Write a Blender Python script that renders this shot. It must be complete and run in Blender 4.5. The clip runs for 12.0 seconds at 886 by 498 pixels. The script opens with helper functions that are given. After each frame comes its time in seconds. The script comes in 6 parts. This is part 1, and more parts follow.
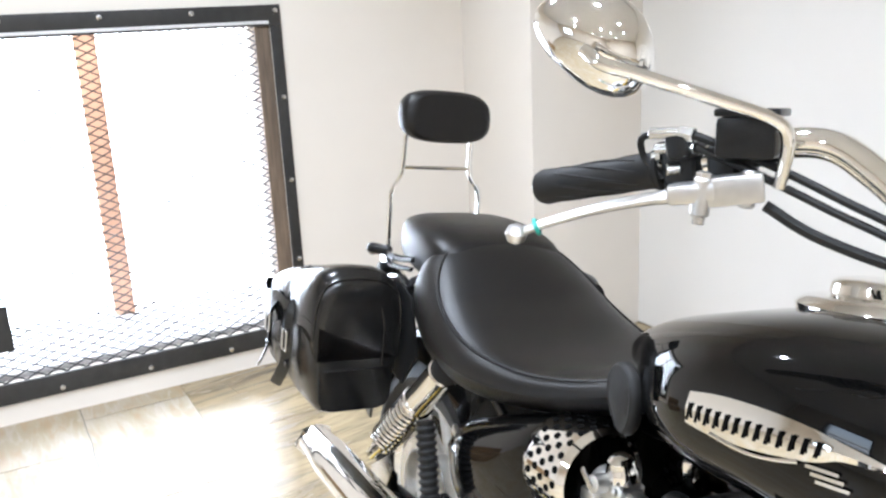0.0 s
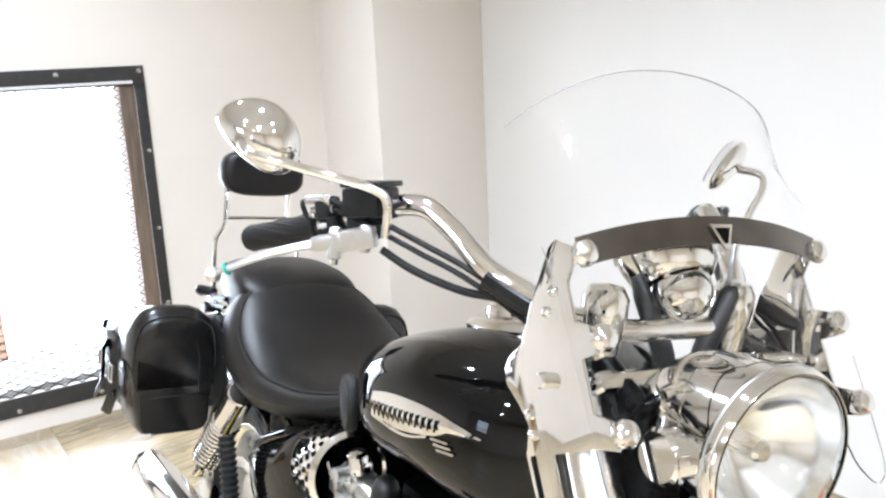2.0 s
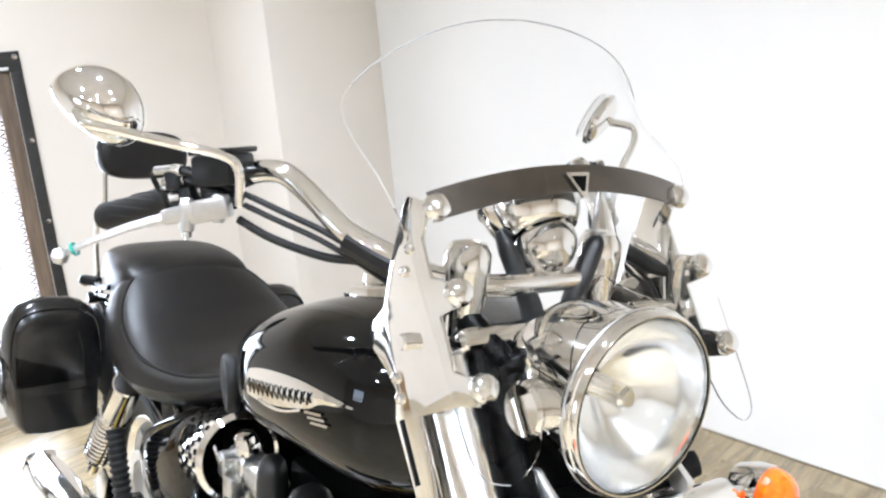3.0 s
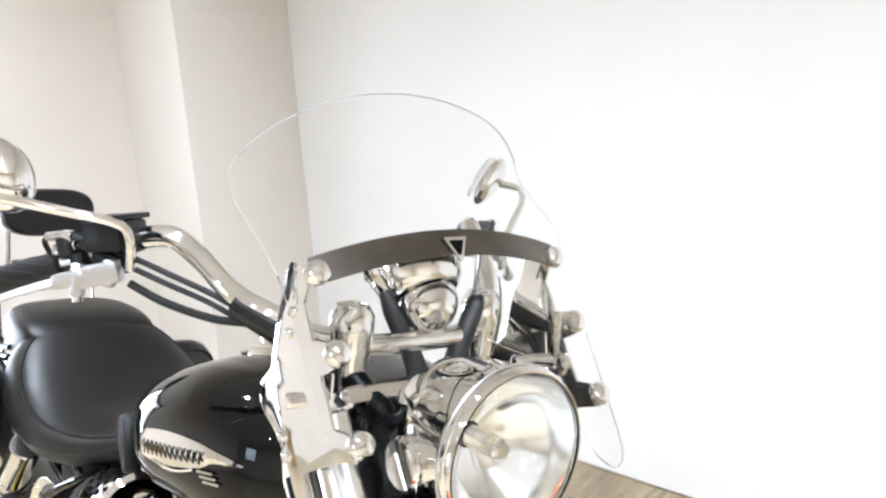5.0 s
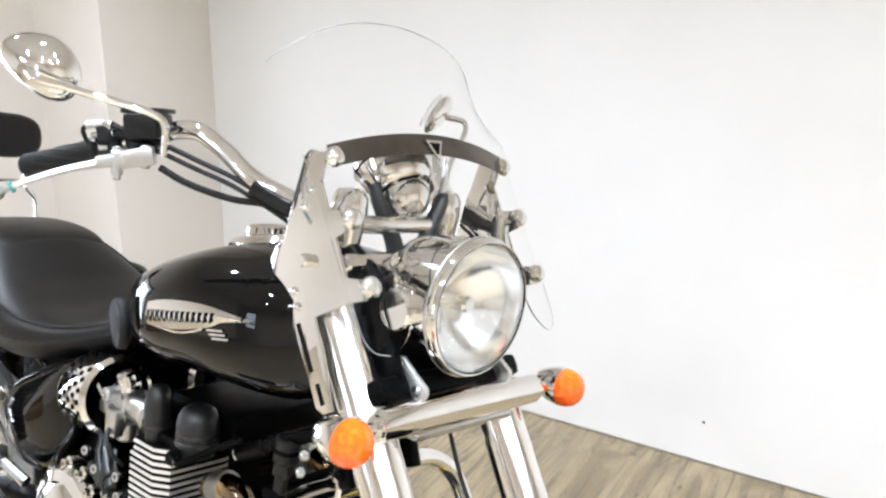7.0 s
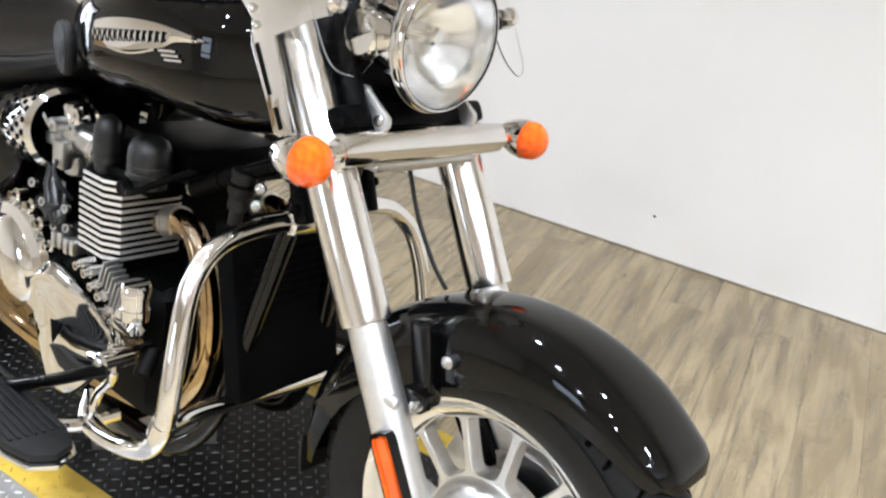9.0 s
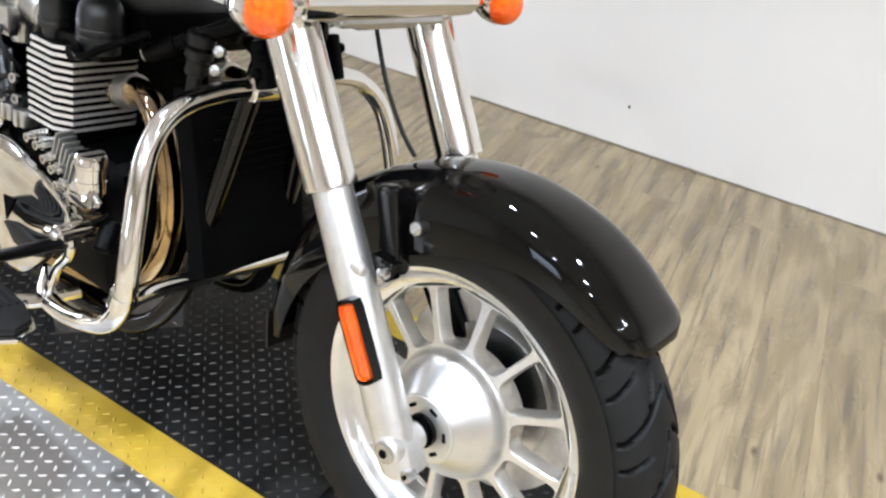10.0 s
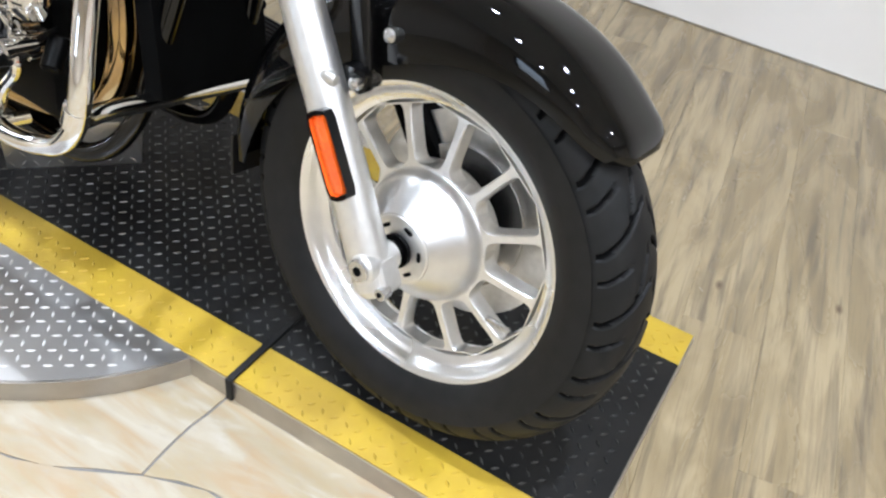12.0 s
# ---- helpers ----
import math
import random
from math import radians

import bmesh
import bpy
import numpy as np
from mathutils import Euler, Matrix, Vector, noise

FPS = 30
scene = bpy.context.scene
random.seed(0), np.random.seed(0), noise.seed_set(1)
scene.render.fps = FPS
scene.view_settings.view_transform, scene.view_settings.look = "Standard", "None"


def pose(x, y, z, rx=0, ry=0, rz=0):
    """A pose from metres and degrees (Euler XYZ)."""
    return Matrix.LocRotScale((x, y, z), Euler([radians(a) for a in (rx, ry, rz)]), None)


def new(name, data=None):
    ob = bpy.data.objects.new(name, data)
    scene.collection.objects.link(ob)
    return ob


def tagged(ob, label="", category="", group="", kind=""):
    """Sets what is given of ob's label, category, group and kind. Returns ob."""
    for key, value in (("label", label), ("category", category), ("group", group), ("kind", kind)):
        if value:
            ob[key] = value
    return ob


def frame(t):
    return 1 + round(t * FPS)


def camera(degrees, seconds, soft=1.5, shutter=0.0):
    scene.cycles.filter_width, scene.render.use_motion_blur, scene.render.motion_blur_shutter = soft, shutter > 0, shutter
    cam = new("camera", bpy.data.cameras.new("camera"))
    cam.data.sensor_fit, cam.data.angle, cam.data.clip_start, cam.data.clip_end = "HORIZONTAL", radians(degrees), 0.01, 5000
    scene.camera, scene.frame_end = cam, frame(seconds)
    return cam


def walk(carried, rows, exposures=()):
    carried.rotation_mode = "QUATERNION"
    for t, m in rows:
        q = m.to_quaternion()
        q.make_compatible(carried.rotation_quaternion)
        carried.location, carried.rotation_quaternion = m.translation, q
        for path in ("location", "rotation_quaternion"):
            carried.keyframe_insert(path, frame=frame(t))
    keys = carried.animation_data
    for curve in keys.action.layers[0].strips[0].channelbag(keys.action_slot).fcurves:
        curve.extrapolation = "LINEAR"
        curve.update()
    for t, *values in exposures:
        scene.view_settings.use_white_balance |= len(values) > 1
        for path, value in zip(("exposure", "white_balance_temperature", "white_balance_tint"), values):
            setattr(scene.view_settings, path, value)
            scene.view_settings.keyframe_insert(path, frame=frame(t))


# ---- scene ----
cam = camera(55.13, 12.0, soft=2.4)
PATH = [
    (0.0, -0.0504, -0.6843, 1.3192, 74.641, 2.720, 67.557),
    (0.2, 0.1058, -0.6783, 1.3184, 74.608, -0.053, 71.158),
    (0.5, 0.2410, -0.6384, 1.3485, 74.780, 0.676, 73.196),
    (1.0, 0.2859, -0.6076, 1.3762, 77.818, 1.359, 68.837),
    (1.5, 0.3001, -0.5921, 1.3845, 77.947, 1.019, 65.364),
    (2.0, 0.3145, -0.5561, 1.3747, 77.116, 2.727, 61.996),
    (2.5, 0.3168, -0.5207, 1.3532, 75.654, 3.351, 59.722),
    (3.0, 0.3298, -0.4838, 1.3434, 75.350, 4.755, 56.197),
    (3.5, 0.3423, -0.4649, 1.3423, 75.814, 4.731, 54.343),
    (3.7, 0.3522, -0.4608, 1.3434, 76.105, 4.682, 53.540),
    (5.3, 0.4107, -0.4719, 1.3759, 78.229, 3.944, 50.820),
    (5.5, 0.4209, -0.5002, 1.3797, 77.918, 3.340, 49.799),
    (6.0, 0.4607, -0.6166, 1.3742, 79.359, 1.642, 48.078),
    (6.5, 0.5062, -0.7269, 1.3626, 77.764, 1.190, 45.070),
    (6.7, 0.5103, -0.7455, 1.3409, 77.545, 0.947, 44.160),
    (8.3, 0.5031, -0.7594, 1.2565, 67.644, -2.121, 42.685),
    (8.5, 0.5050, -0.7592, 1.2374, 66.560, -2.817, 42.522),
    (9.0, 0.5062, -0.7573, 1.2057, 63.874, -4.021, 42.102),
    (9.5, 0.5064, -0.7521, 1.1788, 61.395, -4.461, 41.550),
    (10.0, 0.5094, -0.7463, 1.1399, 57.811, -5.056, 40.549),
    (10.5, 0.5102, -0.7468, 1.0994, 54.586, -5.897, 40.259),
    (11.0, 0.5136, -0.7495, 1.0698, 52.136, -5.901, 39.417),
    (11.5, 0.5190, -0.7532, 1.0444, 50.166, -5.775, 38.224),
    (12.0, 0.5057, -0.7611, 1.0615, 49.210, -6.698, 38.383),
]
EXPOSURES = [(t, stops, kelvin, 10) for t, stops, kelvin in ((0.0, 0.08, 5650), (3.7, 0.2, 5650), (5.3, 0.2, 5650), (6.7, 0.1, 5700), (8.3, -0.18, 5800), (9.0, -0.24, 5800), (10.0, -0.3, 5750), (12.0, -0.4, 5700))]
walk(cam, [(t, pose(x, y, z, rx, ry, rz)) for t, x, y, z, rx, ry, rz in PATH], EXPOSURES)

ROOM = pose(0, 0, 0, 0, 0, 6.5)
FLOOR = -0.045
CEIL = 2.75

# ---- light ----
world = bpy.data.worlds.new("world")
scene.world = world
world.use_nodes = True
wn, wl = world.node_tree.nodes, world.node_tree.links
sky = wn.new("ShaderNodeTexSky")
sky.sky_type, sky.sun_disc, sky.sun_elevation, sky.sun_rotation = "NISHITA", False, radians(40), radians(200)
wl.new(sky.outputs[0], wn["Background"].inputs[0])
wn["Background"].inputs[1].default_value = 0.15


def area(name, m, power, size, size_y=0.0, color=(1, 1, 1), shape="DISK", spread=180):
    lamp = bpy.data.lights.new(name, "AREA")
    lamp.spread = radians(spread)
    lamp.energy, lamp.color, lamp.size, lamp.shape = power, color, size, shape
    if size_y:
        lamp.size_y = size_y
    ob = new(name, lamp)
    ob.matrix_world = m
    return ob


LAMPS = [(u, v) for u in (-2.2, -0.8, 0.6, 2.0, 3.4) for v in (-3.3, -1.75, -0.2) if u > -2 or v > -1]
for u, v in LAMPS:
    area("downlight_lamp", ROOM @ pose(u, v, CEIL - 0.03), 30, 0.1, color=(0.97, 0.985, 1.0), spread=145)
area("window_daylight", ROOM @ pose(-3.99, -0.24, 0.75, 0, -90, 0), 75, 1.25, 1.25, (0.95, 0.97, 1.0), "RECTANGLE")
area("back_window_daylight", ROOM @ pose(-2.1, -5.25, 1.35, 90, 0, 0), 22, 1.0, 1.2, (0.8, 0.9, 1.0), "RECTANGLE")

# ---- materials ----
def material(name, color, rough=0.5, metal=0.0, second=None, scale=40.0, bump=0.0, bump_scale=200.0, coat=0.0,
             spread=0.08, stretch=(1, 1, 1), detail=4.0, trans=0.0, ior=1.5, objrandom=0.0, spec=0.5):
    m = bpy.data.materials.new(name)
    m.use_nodes = True
    n, l = m.node_tree.nodes, m.node_tree.links
    b = n["Principled BSDF"]
    co = n.new("ShaderNodeTexCoord")
    mp = n.new("ShaderNodeMapping")
    mp.inputs["Scale"].default_value = stretch
    l.new(co.outputs["Object"], mp.inputs[0])
    t1 = n.new("ShaderNodeTexNoise")
    t1.inputs["Scale"].default_value, t1.inputs["Detail"].default_value = scale, detail
    l.new(mp.outputs[0], t1.inputs["Vector"])
    t2 = n.new("ShaderNodeTexNoise")
    t2.inputs["Scale"].default_value, t2.inputs["Detail"].default_value = scale * 0.13, 3.0
    l.new(mp.outputs[0], t2.inputs["Vector"])
    add = n.new("ShaderNodeMath")
    add.operation = "ADD"
    l.new(t1.outputs[0], add.inputs[0])
    l.new(t2.outputs[0], add.inputs[1])
    half = n.new("ShaderNodeMapRange")
    half.inputs["From Min"].default_value, half.inputs["From Max"].default_value = 0.7, 1.3
    l.new(add.outputs[0], half.inputs[0])
    mix = n.new("ShaderNodeMix")
    mix.data_type = "RGBA"
    second = second or tuple(c * 0.8 for c in color)
    mix.inputs["A"].default_value = (*color, 1)
    mix.inputs["B"].default_value = (*second, 1)
    l.new(half.outputs[0], mix.inputs["Factor"])
    out = mix.outputs["Result"]
    if objrandom:
        info = n.new("ShaderNodeObjectInfo")
        mr = n.new("ShaderNodeMapRange")
        mr.inputs["To Min"].default_value, mr.inputs["To Max"].default_value = 1 - objrandom, 1 + objrandom
        l.new(info.outputs["Random"], mr.inputs[0])
        hsv = n.new("ShaderNodeHueSaturation")
        l.new(mr.outputs[0], hsv.inputs["Value"])
        l.new(out, hsv.inputs["Color"])
        out = hsv.outputs[0]
    l.new(out, b.inputs["Base Color"])
    rr = n.new("ShaderNodeMapRange")
    rr.inputs["To Min"].default_value, rr.inputs["To Max"].default_value = max(rough - spread * rough * 2, 0.01), rough + spread * rough * 2
    l.new(t2.outputs[0], rr.inputs[0])
    l.new(rr.outputs[0], b.inputs["Roughness"])
    b.inputs["Metallic"].default_value = metal
    b.inputs["Specular IOR Level"].default_value = spec
    b.inputs["Coat Weight"].default_value = coat
    b.inputs["Coat Roughness"].default_value = 0.03
    b.inputs["Transmission Weight"].default_value = trans
    b.inputs["IOR"].default_value = ior
    if bump:
        t3 = n.new("ShaderNodeTexNoise")
        t3.inputs["Scale"].default_value, t3.inputs["Detail"].default_value = bump_scale, 3.0
        l.new(mp.outputs[0], t3.inputs["Vector"])
        bp = n.new("ShaderNodeBump")
        bp.inputs["Strength"].default_value, bp.inputs["Distance"].default_value = bump, 0.002
        l.new(t3.outputs[0], bp.inputs["Height"])
        l.new(bp.outputs[0], b.inputs["Normal"])
    return m


def emitter(name, color, strength):
    m = bpy.data.materials.new(name)
    m.use_nodes = True
    n, l = m.node_tree.nodes, m.node_tree.links
    e = n.new("ShaderNodeEmission")
    e.inputs[0].default_value, e.inputs[1].default_value = (*color, 1), strength
    l.new(e.outputs[0], n["Material Output"].inputs[0])
    return m


CHROME = material("chrome", (0.86, 0.85, 0.83), 0.045, 1.0, (0.8, 0.79, 0.77), 30, spread=0.3)
SHELL = material("polished_stainless", (0.93, 0.92, 0.9), 0.15, 1.0, (0.88, 0.87, 0.85), 25, spread=0.15)
# chrome with the platform's yellow and the dark engine painted in as reflections
REFLECT_GOLD = material("gold_reflection_chrome", (0.62, 0.42, 0.16), 0.06, 1.0, (0.16, 0.13, 0.12), 14, spread=0.2)
STEEL = material("bolt_steel", (0.62, 0.61, 0.6), 0.25, 1.0, (0.5, 0.5, 0.49), 60)
ALLOY = material("satin_alloy", (0.86, 0.855, 0.84), 0.4, 1.0, (0.76, 0.755, 0.74), 80, bump=0.04, bump_scale=600)
LEVER = material("dull_alloy", (0.6, 0.595, 0.585), 0.34, 1.0, (0.5, 0.495, 0.485), 80, bump=0.04, bump_scale=600)
POLISH = material("polished_alloy", (0.92, 0.915, 0.9), 0.28, 1.0, (0.85, 0.845, 0.83), 40, spread=0.2)
COVER = material("black_satin_cover", (0.006, 0.006, 0.006), 0.34, 0.0, (0.009, 0.009, 0.009), 80, bump=0.1, bump_scale=500, spec=0.5)
CAST = material("cast_alloy", (0.72, 0.715, 0.7), 0.33, 1.0, (0.55, 0.545, 0.53), 90, bump=0.15, bump_scale=500)
BLACK = material("black_gloss_paint", (0.0015, 0.0015, 0.0015), 0.04, 0.0, (0.002, 0.002, 0.002), 20, spec=0.36)
SATIN = material("black_satin_metal", (0.0014, 0.0014, 0.0014), 0.28, 0.0, (0.002, 0.002, 0.002), 60, bump=0.1, bump_scale=400, spec=0.06)
ENGINE = material("black_crackle_engine_paint", (0.0008, 0.0008, 0.0008), 0.35, 0.0, (0.0015, 0.0015, 0.0015), 120, bump=0.3, bump_scale=700, spec=0.05)
RUBBER = material("rubber", (0.006, 0.006, 0.006), 0.55, 0.0, (0.014, 0.0135, 0.013), 50, bump=0.15, bump_scale=300, spec=0.25)
VINYL = material("black_seat_vinyl", (0.0045, 0.004, 0.0036), 0.36, 0.0, (0.0068, 0.006, 0.0054), 60, bump=0.16, bump_scale=900, spec=0.3)
LEATHER = material("black_bag_leather", (0.003, 0.003, 0.003), 0.2, 0.0, (0.006, 0.0056, 0.0052), 35, bump=0.07, bump_scale=90, spec=0.6)
PLASTIC = material("black_plastic", (0.006, 0.006, 0.006), 0.3, 0.0, (0.01, 0.01, 0.01), 80, bump=0.1, bump_scale=500, spec=0.25)
AMBER = material("amber_lens", (1.0, 0.17, 0.002), 0.08, 0.0, (0.9, 0.07, 0.001), 120, coat=0.6, detail=1.0)
AMBER_R = material("amber_reflector", (0.9, 0.15, 0.012), 0.15, 0.0, (0.75, 0.1, 0.008), 300, coat=0.6, bump=0.3, bump_scale=800)
GLASS = material("clear_glass", (0.97, 0.98, 0.98), 0.02, 0.0, (0.96, 0.97, 0.97), 10, trans=1.0, ior=1.45)
ACRYLIC = material("clear_acrylic", (0.998, 1.0, 1.0), 0.01, 0.0, (0.996, 0.998, 0.998), 10, trans=1.0, ior=1.12)
MIRROR = material("mirror_glass", (0.9, 0.9, 0.9), 0.01, 1.0, (0.9, 0.9, 0.9), 10)
FARWALL = material("taupe_wall_paint", (0.7, 0.635, 0.55), 0.6, 0.0, (0.66, 0.595, 0.51), 3.0, bump=0.06, bump_scale=120)
WALL = material("white_wall_paint", (0.8, 0.775, 0.735), 0.6, 0.0, (0.77, 0.745, 0.705), 3.0, bump=0.06, bump_scale=120)
CREAM = material("cream_wall_paint", (0.82, 0.77, 0.705), 0.6, 0.0, (0.79, 0.74, 0.67), 3.0, bump=0.06, bump_scale=120)
CEILING = material("white_ceiling_paint", (0.66, 0.65, 0.635), 0.7, 0.0, (0.62, 0.61, 0.595), 4.0, bump=0.05, bump_scale=90)
FRAME = material("black_steel_frame", (0.02, 0.02, 0.02), 0.45, 0.0, (0.035, 0.034, 0.033), 25, bump=0.15, bump_scale=250)
MESH = material("black_expanded_metal", (0.03, 0.03, 0.03), 0.45, 0.3, (0.05, 0.05, 0.05), 60)
TIMBER = material("weathered_timber", (0.23, 0.17, 0.12), 0.75, 0.0, (0.1, 0.075, 0.055), 14, bump=0.5, bump_scale=60, stretch=(6, 6, 0.6))
PLATE = material("silver_tread_plate", (0.62, 0.61, 0.59), 0.33, 0.9, (0.45, 0.44, 0.425), 9, spread=0.25, bump=0.1, bump_scale=200)
# pale, half-metal colour that paints the glints on the turntable's raised marks
MARK = material("glint_tread_mark", (0.92, 0.915, 0.9), 0.3, 0.4, (0.8, 0.79, 0.77), 40)
BPLATE = material("black_painted_tread_plate", (0.003, 0.003, 0.003), 0.45, 0.0, (0.014, 0.0137, 0.0133), 7, spread=0.25, bump=0.2, bump_scale=150, spec=0.3)
WORN = material("worn_black_tread", (0.03, 0.03, 0.03), 0.33, 0.5, (0.12, 0.118, 0.113), 30, bump=0.1)
YPLATE = material("yellow_painted_tread_plate", (0.55, 0.385, 0.026), 0.45, 0.0, (0.4, 0.265, 0.028), 12, bump=0.2, bump_scale=150)
EDGE = material("galvanised_edge", (0.5, 0.47, 0.42), 0.35, 0.9, (0.38, 0.35, 0.31), 20, spread=0.3, bump=0.1)
TEAL = material("teal_plastic", (0.03, 0.3, 0.24), 0.4, 0.0, (0.02, 0.22, 0.18), 60)
BADGE = material("white_sticker", (0.75, 0.75, 0.76), 0.3, 0.0, (0.7, 0.7, 0.71), 30)
OUTSIDE = emitter("overcast_daylight", (1.0, 1.0, 1.0), 2.2)
POST = material("orange_post_paint", (0.66, 0.39, 0.26), 0.5, 0.0, (0.6, 0.34, 0.22), 20)


PALE_OAK, TAN_OAK, GREY_OAK, DARK_OAK = (0.375, 0.298, 0.177), (0.26, 0.2, 0.112), (0.13, 0.104, 0.072), (0.08, 0.06, 0.04)


def plank_material():
    m = bpy.data.materials.new("washed_oak_vinyl")
    m.use_nodes = True
    n, l = m.node_tree.nodes, m.node_tree.links
    b = n["Principled BSDF"]
    co, info = n.new("ShaderNodeTexCoord"), n.new("ShaderNodeObjectInfo")
    mul = n.new("ShaderNodeVectorMath")
    mul.operation = "SCALE"
    mul.inputs[0].default_value = (37.0, 11.0, 5.0)
    l.new(info.outputs["Random"], mul.inputs["Scale"])
    add = n.new("ShaderNodeVectorMath")
    l.new(co.outputs["Object"], add.inputs[0])
    l.new(mul.outputs[0], add.inputs[1])

    def noise(stretch, scale, detail, distort=0.0, rough=0.55):
        mp = n.new("ShaderNodeMapping")
        mp.inputs["Scale"].default_value = stretch
        l.new(add.outputs[0], mp.inputs[0])
        t = n.new("ShaderNodeTexNoise")
        t.inputs["Scale"].default_value, t.inputs["Detail"].default_value = scale, detail
        t.inputs["Distortion"].default_value, t.inputs["Roughness"].default_value = distort, rough
        l.new(mp.outputs[0], t.inputs["Vector"])
        return t.outputs[0]

    def reach(value, lo, hi, top=1.0):
        r = n.new("ShaderNodeMapRange")
        r.inputs["From Min"].default_value, r.inputs["From Max"].default_value, r.inputs["To Max"].default_value = lo, hi, top
        l.new(value, r.inputs[0])
        return r.outputs[0]

    def blend(factor, old, color):
        x = n.new("ShaderNodeMix")
        x.data_type = "RGBA"
        l.new(factor, x.inputs["Factor"])
        if isinstance(old, tuple):
            x.inputs["A"].default_value = (*old, 1)
        else:
            l.new(old, x.inputs["A"])
        x.inputs["B"].default_value = (*color, 1)
        return x.outputs["Result"]

    broad = noise((1.0, 4.0, 1), 2.3, 4.0, 1.4)
    streak = noise((0.6, 8.5, 1), 4.5, 7.0, 0.6, 0.6)
    fine = noise((0.7, 24.0, 1), 9.0, 6.0, 0.3, 0.7)
    c = blend(reach(broad, 0.4, 0.6), PALE_OAK, TAN_OAK)
    c = blend(reach(streak, 0.47, 0.68, 0.8), c, GREY_OAK)
    c = blend(reach(fine, 0.52, 0.75, 0.35), c, DARK_OAK)
    vor = n.new("ShaderNodeTexVoronoi")
    vor.inputs["Scale"].default_value = 3.2
    mp2 = n.new("ShaderNodeMapping")
    mp2.inputs["Scale"].default_value = (1.0, 2.1, 0)
    l.new(add.outputs[0], mp2.inputs[0])
    l.new(mp2.outputs[0], vor.inputs["Vector"])
    knot = n.new("ShaderNodeMapRange")
    knot.inputs["From Min"].default_value, knot.inputs["From Max"].default_value = 0.02, 0.065
    knot.inputs["To Min"].default_value, knot.inputs["To Max"].default_value = 0.85, 0.0
    l.new(vor.outputs["Distance"], knot.inputs[0])
    c = blend(knot.outputs[0], c, (0.075, 0.05, 0.032))
    mr = n.new("ShaderNodeMapRange")
    mr.inputs["To Min"].default_value, mr.inputs["To Max"].default_value = 0.92, 1.06
    l.new(info.outputs["Random"], mr.inputs[0])
    hsv = n.new("ShaderNodeHueSaturation")
    l.new(mr.outputs[0], hsv.inputs["Value"])
    l.new(c, hsv.inputs["Color"])
    l.new(hsv.outputs[0], b.inputs["Base Color"])
    l.new(reach(broad, 0.2, 0.9, 0.55), b.inputs["Roughness"])
    bp = n.new("ShaderNodeBump")
    bp.inputs["Strength"].default_value, bp.inputs["Distance"].default_value = 0.12, 0.002
    l.new(fine, bp.inputs["Height"])
    l.new(bp.outputs[0], b.inputs["Normal"])
    return m


def stone_material():
    m = bpy.data.materials.new("sandstone_look_vinyl")
    m.use_nodes = True
    n, l = m.node_tree.nodes, m.node_tree.links
    b = n["Principled BSDF"]
    co, info = n.new("ShaderNodeTexCoord"), n.new("ShaderNodeObjectInfo")
    shift = n.new("ShaderNodeVectorMath")
    shift.operation = "MULTIPLY_ADD"
    shift.inputs[1].default_value = (13.0, 7.0, 3.0)
    l.new(info.outputs["Random"], shift.inputs[0])
    l.new(co.outputs["Object"], shift.inputs[2])

    def noise(stretch, turn, scale, detail, distort):
        mp = n.new("ShaderNodeMapping")
        mp.inputs["Scale"].default_value = stretch
        mp.inputs["Rotation"].default_value = (0, 0, radians(turn))
        l.new(shift.outputs[0], mp.inputs[0])
        t = n.new("ShaderNodeTexNoise")
        t.inputs["Scale"].default_value, t.inputs["Detail"].default_value, t.inputs["Distortion"].default_value = scale, detail, distort
        l.new(mp.outputs[0], t.inputs["Vector"])
        return t.outputs[0]

    def blend(value, lo, hi, top, old, color):
        r = n.new("ShaderNodeMapRange")
        r.inputs["From Min"].default_value, r.inputs["From Max"].default_value, r.inputs["To Max"].default_value = lo, hi, top
        l.new(value, r.inputs[0])
        x = n.new("ShaderNodeMix")
        x.data_type = "RGBA"
        l.new(r.outputs[0], x.inputs["Factor"])
        if isinstance(old, tuple):
            x.inputs["A"].default_value = (*old, 1)
        else:
            l.new(old, x.inputs["A"])
        x.inputs["B"].default_value = (*color, 1)
        return x.outputs["Result"]

    broad = noise((1, 3.2, 1), -35, 2.6, 4.0, 0.8)
    vein = noise((1, 5.0, 1), -30, 5.0, 6.0, 1.2)
    grain = noise((1, 2.0, 1), -30, 60.0, 5.0, 0.0)
    c = blend(broad, 0.38, 0.62, 1.0, (0.4, 0.35, 0.265), (0.34, 0.275, 0.165))
    c = blend(vein, 0.5, 0.68, 0.8, c, (0.36, 0.25, 0.135))
    c = blend(vein, 0.46, 0.3, 0.7, c, (0.45, 0.41, 0.345))
    c = blend(grain, 0.56, 0.75, 0.4, c, (0.33, 0.29, 0.235))
    l.new(c, b.inputs["Base Color"])
    rr = n.new("ShaderNodeMapRange")
    rr.inputs["To Min"].default_value, rr.inputs["To Max"].default_value = 0.22, 0.5
    l.new(broad, rr.inputs[0])
    l.new(rr.outputs[0], b.inputs["Roughness"])
    bp = n.new("ShaderNodeBump")
    bp.inputs["Strength"].default_value, bp.inputs["Distance"].default_value = 0.15, 0.002
    l.new(vein, bp.inputs["Height"])
    l.new(bp.outputs[0], b.inputs["Normal"])
    return m


